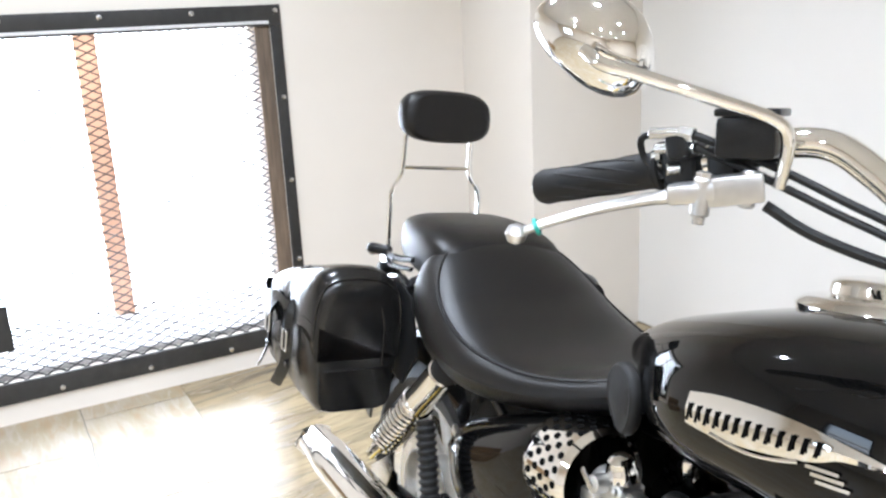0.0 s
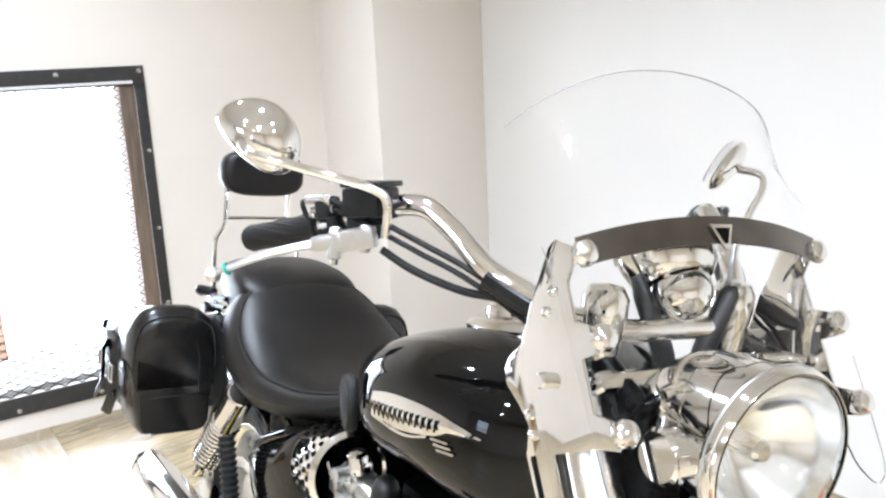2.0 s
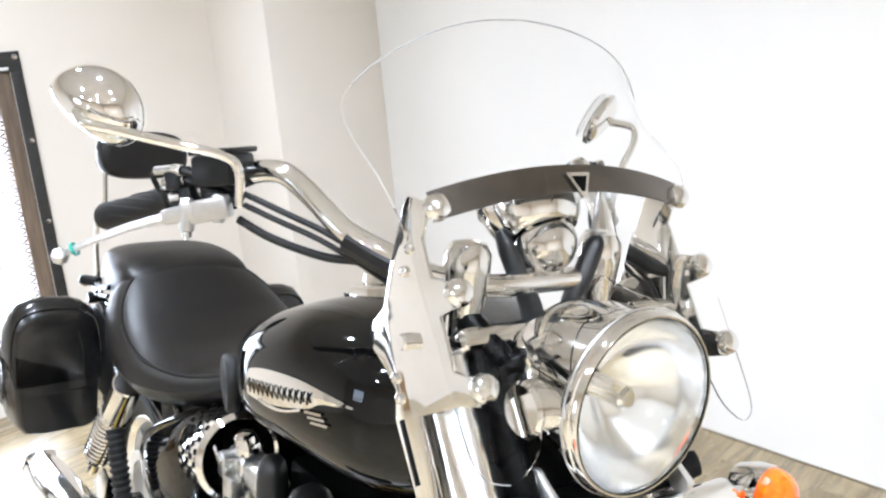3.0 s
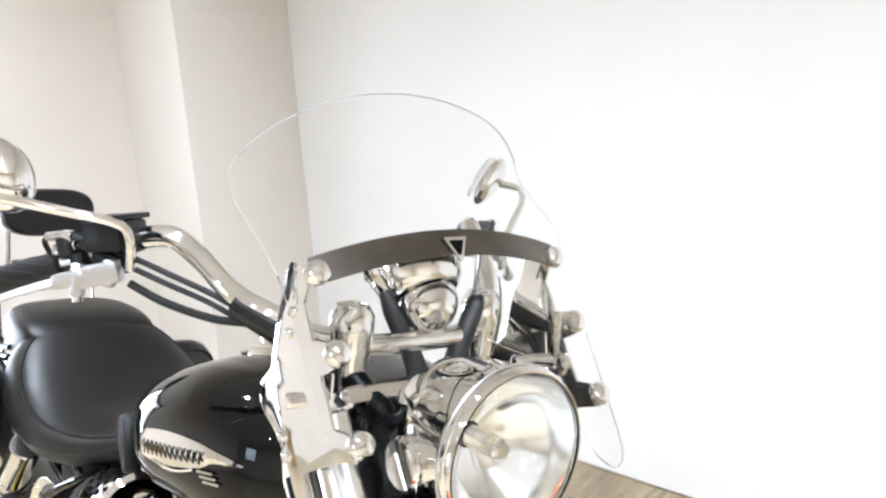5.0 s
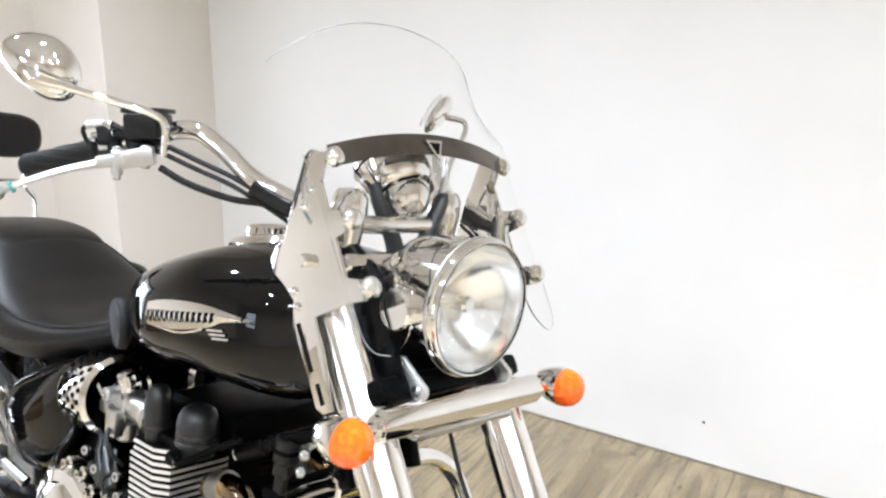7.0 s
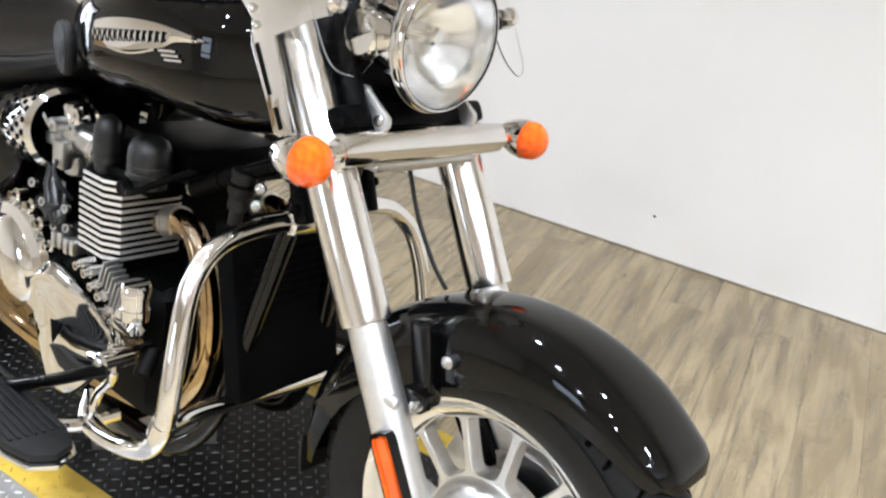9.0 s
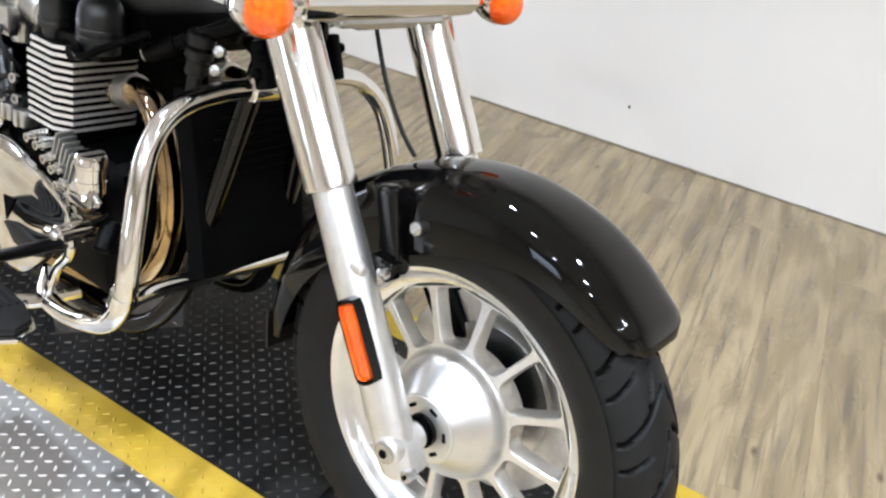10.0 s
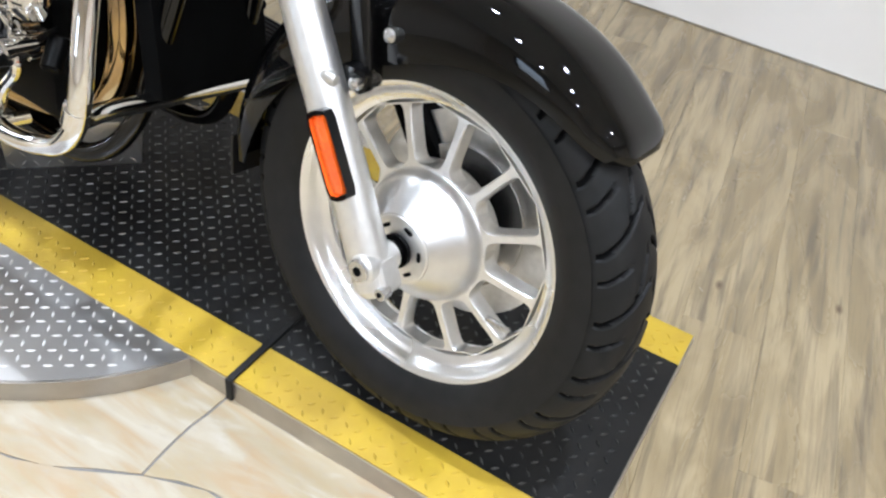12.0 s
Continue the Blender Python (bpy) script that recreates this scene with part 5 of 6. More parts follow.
pad = frame_part("backrest", skin(pad_rings), VINYL, "black padded passenger backrest on chrome rails")
for f in (1, -1):
    m_ = YAW @ FLIP if f < 0 else YAW
    part("rail", tube([(-1.835, -0.082, 1.07), (-1.835, -0.083, 1.0), (-1.833, -0.088, 0.965), (-1.828, -0.108, 0.935), (-1.825, -0.112, 0.89), (-1.815, -0.112, 0.77), (-1.80, -0.112, 0.70)], 0.0058, 10, 5), CHROME, pad, "chrome backrest rail", m_)
    part("side_strut", prism([(-1.85, 0.79), (-1.80, 0.795), (-1.45, 0.70), (-1.43, 0.66), (-1.5, 0.665), (-1.83, 0.755)], 0.008, 0.002, Matrix.Translation((0, -0.112, 0)) @ SIDE), CHROME, pad, "", m_)
part("cross_rail", tube([(-1.835, -0.082, 0.985), (-1.835, 0.082, 0.985)], 0.004, 10, smooth=False), CHROME, pad, m=YAW)
part("rack_knob", join(tube([(-1.80, -0.115, 0.80), (-1.84, -0.14, 0.80), (-1.86, -0.13, 0.79)], 0.012, 10), cyl((-1.77, -0.12, 0.77), (-1.77, -0.15, 0.77), 0.014, 16, 0.003)), PLASTIC, pad, m=YAW)

# ---- saddlebags ----
def bag_section(t, low, grow):
    """One upright slice of a bag: a soft box whose top falls away to the front, with two padded lobes on its outer side."""
    top = interp([(0.0, 0.755), (0.015, 0.785), (0.04, 0.8), (0.09, 0.812), (0.16, 0.812), (0.6, 0.768), (0.92, 0.732), (1.0, 0.7)], t)[0] + grow
    g = interp([(0.0, 0.955), (0.02, 0.985), (0.06, 1.0), (0.94, 1.0), (1.0, 0.94)], t)[0]
    b = 0.016 * abs(math.sin(2 * math.pi * t)) ** 0.7
    e = grow
    side = [(-0.197 + e, low + 0.022), (-0.206 + e, low + 0.006), (-0.225, low), (-0.31, low), (-0.333 - e, low + 0.006), (-0.342 - e - b * 0.5, low + 0.025), (-0.345 - e - b, low + 0.09), (-0.346 - e - b, top - 0.12), (-0.344 - e - b * 0.8, top - 0.065),
            (-0.338 - e - b * 0.4, top - 0.032), (-0.326 - e, top - 0.012), (-0.305, top - 0.002), (-0.27, top), (-0.24, top - 0.004), (-0.216, top - 0.014), (-0.201 + e, top - 0.032), (-0.194 + e, top - 0.07), (-0.192 + e, top - 0.12)]
    side = [(y + 0.012 * (y > -0.25), z) for y, z in side]
    return [(-0.268 + (y + 0.268) * g, z) for y, z in side]


def bag_parts(f):
    m_ = YAW @ Matrix.Translation((0, -0.028, -0.025)) @ FLIP if f < 0 else YAW
    B0, B1 = -1.572, -1.945
    steps = [0, 0.015, 0.03, 0.06] + [0.1 + 0.04 * k for k in range(21)] + [0.95, 0.98, 1.0]
    bag = part("saddlebag", skin([[(B0 + (B1 - B0) * t, y, z) for y, z in bag_section(t, 0.52 + 0.012 * (abs(2 * t - 1) ** 8), 0)] for t in steps]), LEATHER, bike, "black leather saddlebag with a buckled lid", m_)
    F0, F1 = B0 + 0.006, B1 - 0.005
    lid_rings = [[(F0 + (F1 - F0) * t, y, z) for y, z in bag_section(t, 0.618 + 0.01 * math.sin(4 * math.pi * t), 0.0055)] for t in steps]
    lid_ = part("lid", skin(lid_rings), LEATHER, bag, "overlapping padded leather lid", m_)
    edge = lid_rings[2]
    part("lid_piping", tube([Vector(p) + Vector((0.001, 0, 0)) for p in edge[4:]], 0.0032, 8, 2), LEATHER, lid_, "", m_)
    part("lid_hem", tube([(F0 + 0.0005, y, 0.6205) for y in (-0.205, -0.24, -0.28, -0.32, -0.335)], 0.0024, 8, 2), LEATHER, lid_, "", m_)
    part("lid_seam", tube([(F0 + 0.0004, -0.214, 0.624), (F0 + 0.0004, -0.213, 0.68), (F0 + 0.0003, -0.216, 0.72), (F0 - 0.002, -0.226, 0.76)], 0.0015, 6, 4), LEATHER, lid_, "", m_)
    crease = (F0 + F1) / 2
    part("crease_seam", tube([(crease + 0.004, -0.31, 0.784), (crease + 0.014, -0.336, 0.768), (crease + 0.018, -0.35, 0.735), (crease + 0.008, -0.353, 0.69), (crease, -0.353, 0.64)], 0.0028, 8, 4), LEATHER, lid_, "", m_)
    for x in (-1.672, -1.802):
        st = part("strap", tube([(x - 0.01, -0.35, 0.735 - 0.04 * (x < -1.7)), (x - 0.007, -0.366, 0.715 - 0.03 * (x < -1.7)), (x - 0.003, -0.376, 0.68 - 0.01 * (x < -1.7)), (x, -0.378, 0.65), (x - 0.004, -0.376, 0.61), (x - 0.02, -0.381, 0.575), (x - 0.042, -0.385, 0.545)], 0.0125, 10, 5, flat=0.22), LEATHER, bag, "leather closing strap", m_)
        part("buckle", join(*[cyl(a, b, 0.0026, 8) for a, b in (((x - 0.017, -0.383, 0.674), (x + 0.017, -0.383, 0.674)), ((x + 0.017, -0.383, 0.674), (x + 0.017, -0.384, 0.635)), ((x + 0.017, -0.384, 0.635), (x - 0.017, -0.384, 0.635)), ((x - 0.017, -0.384, 0.635), (x - 0.017, -0.383, 0.674)), ((x - 0.004, -0.385, 0.674), (x, -0.386, 0.634)))]), STEEL, st, "steel buckle", m_)
        part("keeper", rbox((0.03, 0.007, 0.012), 0.002, pose(x - 0.006, -0.377, 0.602)), LEATHER, st, "leather strap keeper", m_)


for f in (1, -1):
    bag_parts(f)

# mounting plates, leads and a connector between the bags and the seat
for f in (1, -1):
    m_ = YAW @ FLIP if f < 0 else YAW
    mount = part("bag_mount", join(prism([(-1.80, 0.62), (-1.80, 0.745), (-1.62, 0.79), (-1.54, 0.765), (-1.50, 0.66), (-1.56, 0.585)], 0.006, 0.002, Matrix.Translation((0, -0.166, 0)) @ SIDE), cyl((-1.6, -0.14, 0.72), (-1.6, -0.172, 0.72), 0.012, 14, 0.002)), PLASTIC, bike, "black bag mounting plate", m_)
    part("bolt", bolt((-1.6, -0.173, 0.72), (0, -1, 0), 0.009, 0.006), STEEL, mount, "", m_)
    leads = part("wiring", join(*[tube([(-1.575 + 0.007 * k, -0.14 - 0.004 * k, 0.81), (-1.585 - 0.006 * k, -0.15, 0.785), (-1.61 + 0.01 * k, -0.155 + 0.004 * k, 0.765), (-1.6, -0.157 - 0.003 * k, 0.74), (-1.575 + 0.006 * k, -0.158, 0.7), (-1.57, -0.152, 0.65)], 0.0028, 6, 4) for k in range(4)]), RUBBER, bike, "bundle of black electrical leads", m_)
    part("connector", join(rbox((0.034, 0.02, 0.02), 0.003, Matrix.Translation((-1.615, -0.158, 0.778)) @ pose(0, 0, 0, 0, 25, 20)), rbox((0.014, 0.024, 0.024), 0.002, Matrix.Translation((-1.6, -0.158, 0.772)) @ pose(0, 0, 0, 0, 25, 20))), STEEL, leads, "silver connector", m_)
    part("grab_bar", join(tube([(-1.81, -0.112, 0.80), (-1.78, -0.128, 0.80), (-1.70, -0.14, 0.81), (-1.60, -0.146, 0.83)], 0.0085, 10, 5, flat=0.6), tube([(-1.80, -0.12, 0.785), (-1.72, -0.142, 0.79), (-1.6, -0.15, 0.81)], 0.006, 10, 5, flat=0.6)), SATIN, mount, "flat black rack bar", m_)

# ---- rear end ----
RC = Vector((-1.61, 0, 0.31))
rear_wheel = frame_part("rear_wheel", lathe([(0.175, -0.05), (0.19, -0.062), (0.199, -0.06), (0.192, -0.03), (0.192, 0.03), (0.199, 0.06), (0.19, 0.062), (0.175, 0.05)], 64, wheel_m(RC), True), POLISH, "cast alloy rear wheel")
part("tyre", tyre_mesh(0.31, 0.17, 0.195), TYRE, rear_wheel, "wide black rear tyre", YAW @ wheel_m(RC))
for k in range(12):
    a = 2 * math.pi * k / 12
    rad = Vector((math.cos(a), 0, math.sin(a)))
    part("spoke", cyl(RC + rad * 0.06, RC + rad * 0.18, 0.011, 8), ALLOY, rear_wheel, m=YAW)
part("hub", lathe([(0.07, -0.06), (0.07, 0.06), (0.0005, 0.06), (0.0005, -0.06)], 32, wheel_m(RC)), ALLOY, rear_wheel, m=YAW)
part("sprocket", lathe([(0.09, 0.075), (0.115, 0.075), (0.115, 0.08), (0.09, 0.08)], 60, wheel_m(RC), True), STEEL, rear_wheel, m=YAW)
rg = []
for i in range(33):
    th = radians(20 + 150 * i / 32)
    sec = []
    for j in range(15):
        a = math.pi * j / 14
        y = -0.095 * math.copysign(abs(math.cos(a)) ** 0.5, math.cos(a))
        r = 0.29 + 0.07 * math.sin(a) ** 0.6
        sec.append((y, r))
    sec += [(y * 0.95, r - 0.004) for y, r in reversed(sec)]
    rg.append([RC + Vector((r * math.cos(th), y, r * math.sin(th))) for y, r in sec])
frame_part("rear_mudguard", skin(rg), BLACK, "gloss black rear mudguard")
for f in (1, -1):
    m_ = YAW @ FLIP if f < 0 else YAW
    sa, sb = Vector((-1.385, -0.185, 0.655)), Vector((-1.61, -0.185, 0.43))
    sd = (sb - sa).normalized()
    shock = part("shock_absorber", join(cyl(sa - sd * 0.05, sa + sd * 0.1, 0.03, 28, 0.003), cyl(sa + sd * 0.1, sb, 0.018, 16), cyl(sb, sb + sd * 0.05, 0.014, 12)), CHROME, bike, "chrome shock absorber", m_)
    coil = [sa + sd * (0.08 + 0.2 * k / 132) + (sd.orthogonal().normalized() * math.cos(2 * math.pi * k / 12) + sd.cross(sd.orthogonal().normalized()) * math.sin(2 * math.pi * k / 12)) * 0.029 for k in range(133)]
    part("spring", tube(coil, 0.0058, 8, smooth=False), CHROME, shock, "chrome coil spring", m_)
    part("swinging_arm", join(tube([(-1.62, -0.15, 0.315), (-1.35, -0.14, 0.35), (-1.12, -0.12, 0.39)], 0.024, 12), rbox((0.09, 0.02, 0.07), 0.008, pose(-1.62, -0.16, 0.34))), SATIN, bike, "", m_)
    part("strut_bracket", prism([(-1.66, 0.36), (-1.58, 0.42), (-1.55, 0.40), (-1.60, 0.30), (-1.65, 0.30)], 0.008, 0.002, Matrix.Translation((0, -0.172, 0)) @ SIDE), STEEL, shock, "", m_)
    peg = part("passenger_peg", lathe([(0.017, 0), (0.0185, 0.006)] + [(0.0145 + 0.005 * (k % 2), 0.009 + 0.0065 * k + 0.002 * (k % 2)) for k in range(19)] + [(0.018, 0.135), (0.0005, 0.137)], 18, axis_to((-0.35, 0, 0.93), (-1.302, -0.215, 0.475))), RUBBER, bike, "black ribbed passenger footpeg folded up", m_)
    part("peg_mount", join(rbox((0.03, 0.04, 0.05), 0.006, pose(-1.295, -0.2, 0.455)), tube([(-1.29, -0.19, 0.45), (-1.22, -0.17, 0.42)], 0.012, 8, smooth=False)), STEEL, peg, "", m_)
    # exhaust
    ex = part("silencer", lathe([(0.0345, -0.004), (0.036, 0.0), (0.044, 0.12), (0.046, 0.5), (0.04, 0.58), (0.028, 0.64), (0.022, 0.70)], 36, axis_to((0.985, 0.02, 0.045), (-1.80, -0.262, 0.365))), CHROME, bike, "long chrome silencer", m_)
    part("silencer_tip", prism([(-1.865, 0.325), (-1.84, 0.325), (-1.78, 0.335), (-1.78, 0.395), (-1.80, 0.40)], 0.07, 0.02, Matrix.Translation((0, -0.227, 0)) @ SIDE), CHROME, ex, "", m_)
    header = part("header_pipe", tube([(-0.70, -0.095, 0.57), (-0.655, -0.098, 0.59), (-0.61, -0.1, 0.582), (-0.578, -0.1, 0.53), (-0.557, -0.1, 0.46), (-0.557, -0.1, 0.38), (-0.585, -0.1, 0.30), (-0.66, -0.105, 0.235), (-0.85, -0.12, 0.215), (-1.0, -0.2, 0.3), (-1.13, -0.248, 0.40)], 0.0215, 22, 7), REFLECT_GOLD, ex, "chrome header pipe with a golden reflection put into its colour", m_)
    for k in range(5):
        part("clamp_fin", lathe([(0.021, 0), (0.0285, 0.0005), (0.0285, 0.003), (0.021, 0.0035)], 24, axis_to((1, 0, 0.3), (-0.678 + 0.0065 * k, -0.097, 0.579 + 0.002 * k)), True), CAST, header, "", m_)
    # side cover
    rim_ = spline([(x, 0, z) for x, z in ((-1.365, 0.55), (-1.32, 0.605), (-1.2, 0.668), (-1.08, 0.715), (-1.045, 0.70), (-1.05, 0.62), (-1.09, 0.53), (-1.15, 0.465), (-1.25, 0.445), (-1.335, 0.48), (-1.365, 0.55))], 5)[:-1]
    mid_ = Vector((-1.205, 0, 0.57))
    sc = part("side_cover", skin([[mid_ + (p - mid_) * s_ + Vector((0, -0.115 - o, 0)) for p in rim_] for s_, o in ((0.97, 0.0), (1.0, 0.01), (1.0, 0.028), (0.965, 0.042), (0.88, 0.053), (0.7, 0.062), (0.4, 0.068), (0.03, 0.07))]), BLACK, bike, "gloss black side cover", m_)
    for k in range(6):
        part("script_bar", rbox((0.017, 0.006, 0.008 + 0.006 * (k == 0)), 0.0008, Matrix.Translation((-1.315 + 0.021 * k, -0.171 - 0.0028 * min(k, 3), 0.592 - 0.0135 * k)) @ pose(0, 0, 0, 0, 33, 0)), POLISH, sc, "", m_)

# ---- frame and engine ----
for f in (1, -1):
    m_ = YAW @ FLIP if f < 0 else YAW
    part("down_tube", tube([(-0.405, -0.03, 0.80), (-0.43, -0.06, 0.66), (-0.475, -0.085, 0.45), (-0.52, -0.10, 0.28), (-0.60, -0.12, 0.19), (-0.75, -0.125, 0.17), (-1.05, -0.125, 0.2), (-1.15, -0.12, 0.36), (-1.2, -0.11, 0.6), (-1.4, -0.1, 0.70)], 0.017, 12, 6), BLACK, bike, "black frame tube", m_)
    cb = [(-0.42, -0.045, 0.66), (-0.435, -0.12, 0.655), (-0.44, -0.19, 0.636), (-0.428, -0.24, 0.59), (-0.41, -0.27, 0.50), (-0.405, -0.283, 0.415), (-0.425, -0.279, 0.36), (-0.47, -0.27, 0.313), (-0.54, -0.255, 0.275), (-0.62, -0.245, 0.25), (-0.685, -0.232, 0.245), (-0.725, -0.2, 0.26)]
    guard = part("engine_guard", tube(cb, 0.0155, 18, 7), CHROME, bike, "chrome engine guard bar", m_)
    part("clamp", cyl((-0.418, -0.03, 0.66), (-0.425, -0.075, 0.659), 0.021, 18, 0.003), CHROME, guard, "", m_)
    part("clamp", cyl((-0.409, -0.283, 0.402), (-0.424, -0.28, 0.366), 0.0185, 22, 0.004), CHROME, guard, "", m_)
    part("frame_lug", join(rbox((0.03, 0.02, 0.07), 0.006, pose(-0.405, -0.07, 0.70, 0, -20, 0)), bolt((-0.40, -0.082, 0.715), (0.3, -1, 0), 0.008, 0.005), bolt((-0.405, -0.082, 0.688), (0.3, -1, 0), 0.008, 0.005)), SATIN, guard, "", m_)
frame_part("guard_cross_tube", tube([(-0.425, -0.275, 0.372), (-0.455, -0.24, 0.35), (-0.475, -0.19, 0.34), (-0.478, -0.1, 0.332), (-0.478, 0.06, 0.32), (-0.475, 0.19, 0.315), (-0.455, 0.24, 0.33), (-0.425, 0.275, 0.352)], 0.0145, 16, 6), CHROME, "chrome cross tube of the engine guard")
for f in (1, -1):
    m_ = YAW @ FLIP if f < 0 else YAW
    stay = part("engine_stay", join(cyl((-0.618, -0.1, 0.658), (-0.55, -0.1, 0.693), 0.0155, 16, 0.003), cyl((-0.55, -0.1, 0.693), (-0.43, -0.09, 0.752), 0.0125, 16, 0.002)), SATIN, bike, "black engine stay tube", m_)
    part("bolt", bolt((-0.617, -0.103, 0.659), (-0.6, -0.55, -0.35), 0.011, 0.008, False), STEEL, stay, "", m_)
    coil_ = part("ignition_coil", join(cyl((-0.499, -0.1, 0.722), (-0.506, -0.1, 0.682), 0.021, 20, 0.003), cyl((-0.506, -0.1, 0.684), (-0.511, -0.1, 0.657), 0.0165, 18, 0.002), cyl((-0.511, -0.1, 0.66), (-0.517, -0.1, 0.615), 0.011, 14, 0.002)), PLASTIC, bike, "black ignition coil", m_)
    part("band", lathe([(0.0215, 0), (0.0225, 0.001), (0.0225, 0.006), (0.0215, 0.007)], 22, axis_to((-0.12, 0, -1), (-0.502, -0.1, 0.705)), True), SATIN, coil_, "", m_)
    part("bolt", bolt((-0.462, -0.1, 0.705), (0.5, -1, 0.2), 0.0095, 0.006), STEEL, coil_, "", m_)
    part("bolt", bolt((-0.468, -0.1, 0.676), (0.5, -1, 0.2), 0.0095, 0.006), STEEL, coil_, "", m_)
cooler = frame_part("oil_cooler", rbox((0.04, 0.225, 0.3), 0.008, Matrix.Translation((-0.497, 0, 0.485)) @ pose(0, 0, 0, 0, -12, 0)), GROOVE, "black finned oil cooler")
for k in range(15):
    part("fin", rbox((0.003, 0.2, 0.002), 0, Matrix.Translation((-0.4765 + 0.0037 * (k - 7), 0, 0.485 + 0.0175 * (k - 7))) @ pose(0, 0, 0, 0, -12, 0)), GROOVE, cooler, m=YAW)
# added filler that blocks light through the middle of the frame
frame_part("filler_box", rbox((0.36, 0.23, 0.3), 0.02, pose(-1.2, 0, 0.585), 3), SATIN, "black filler box added to block light in the battery space")
frame_part("top_tube", tube([(-0.36, 0, 0.92), (-0.6, 0, 0.83), (-1.0, 0, 0.72), (-1.4, 0, 0.7)], 0.02, 12), SATIN)

engine = frame_part("engine", join(rbox((0.46, 0.3, 0.26), 0.05, pose(-0.86, 0, 0.345), 3), rbox((0.2, 0.3, 0.2), 0.03, pose(-1.05, 0, 0.42), 3)), ENGINE, "black air-cooled twin-cylinder engine with polished covers")
part("sump", rbox((0.36, 0.25, 0.1), 0.03, pose(-0.93, 0, 0.19), 3), ENGINE, engine, m=YAW)
barrel = part("cylinder_block", rbox((0.105, 0.30, 0.2), 0.012, pose(-0.79, 0, 0.55)), ENGINE, engine, m=YAW)
FINMAT = material("machined_fin_edge", (0.95, 0.945, 0.935), 0.42, 0.9, (0.88, 0.875, 0.86), 60)
for k in range(12):
    z = 0.497 + 0.0122 * k
    for y0_, y1_ in ((-0.17, -0.022), (0.022, 0.17)):
        g = 0.0 if k < 10 else 0.01
        outline = [(-0.845 + g, y0_ + 0.012), (-0.833 + g, y0_), (-0.762, y0_), (-0.735, y0_ + 0.018), (-0.732, y1_ - 0.018), (-0.745, y1_), (-0.833, y1_), (-0.845, y1_ - 0.012)]
        fin = part("cooling_fin", prism([(-0.79 + (x + 0.79) * 0.985, (y0_ + y1_) / 2 + (y - (y0_ + y1_) / 2) * 0.985) for x, y in outline], 0.0048, 0, pose(0, 0, z)), ENGINE, engine, m=YAW)
        part("fin_edge", skin([[(x, y, z - 0.0004), (x, y, z + 0.0054), (-0.79 + (x + 0.79) * 0.97, (y0_ + y1_) / 2 + (y - (y0_ + y1_) / 2) * 0.97, z + 0.0054), (-0.79 + (x + 0.79) * 0.97, (y0_ + y1_) / 2 + (y - (y0_ + y1_) / 2) * 0.97, z - 0.0004)] for x, y in (outline[1:6] if y0_ < 0 else outline[4:8])]), FINMAT, fin, "machined bright fin edge", YAW)
head = part("cylinder_head", rbox((0.17, 0.3, 0.028), 0.008, pose(-0.755, 0, 0.643)), ENGINE, engine, m=YAW)
part("cover_bridge", rbox((0.19, 0.2, 0.06), 0.012, pose(-0.73, 0, 0.682)), ENGINE, engine, m=YAW)
for x, z, r, h in ((-0.802, 0.63, 0.0245, 0.104), (-0.683, 0.645, 0.0355, 0.0855)):
    for f in (1, -1):
        m_ = YAW @ FLIP if f < 0 else YAW
        cap = [(r * 0.82, 0), (r * 0.82, h * 0.2), (r * 0.97, h * 0.21), (r * 1.02, h * 0.24), (r * 1.02, h * 0.3), (r * 0.96, h * 0.315), (r * 0.96, h * 0.36), (r * 1.0, h * 0.375), (r * 1.0, h * 0.44), (r * 0.975, h * 0.455), (r * 0.99, h * 0.6), (r * 0.93, h * 0.76), (r * 0.78, h * 0.89), (r * 0.52, h * 0.97), (r * 0.2, h), (0.0005, h)]
        part("cam_cover", lathe(cap, 36, pose(x, -0.139, z)), COVER, engine, "domed black cam cover", m_)
part("oil_line", join(tube([(-0.69, -0.178, 0.645), (-0.66, -0.185, 0.648), (-0.61, -0.16, 0.68), (-0.58, -0.13, 0.70)], 0.006, 8), cyl((-0.692, -0.16, 0.645), (-0.692, -0.186, 0.645), 0.012, 16, 0.002)), SATIN, engine, m=YAW)
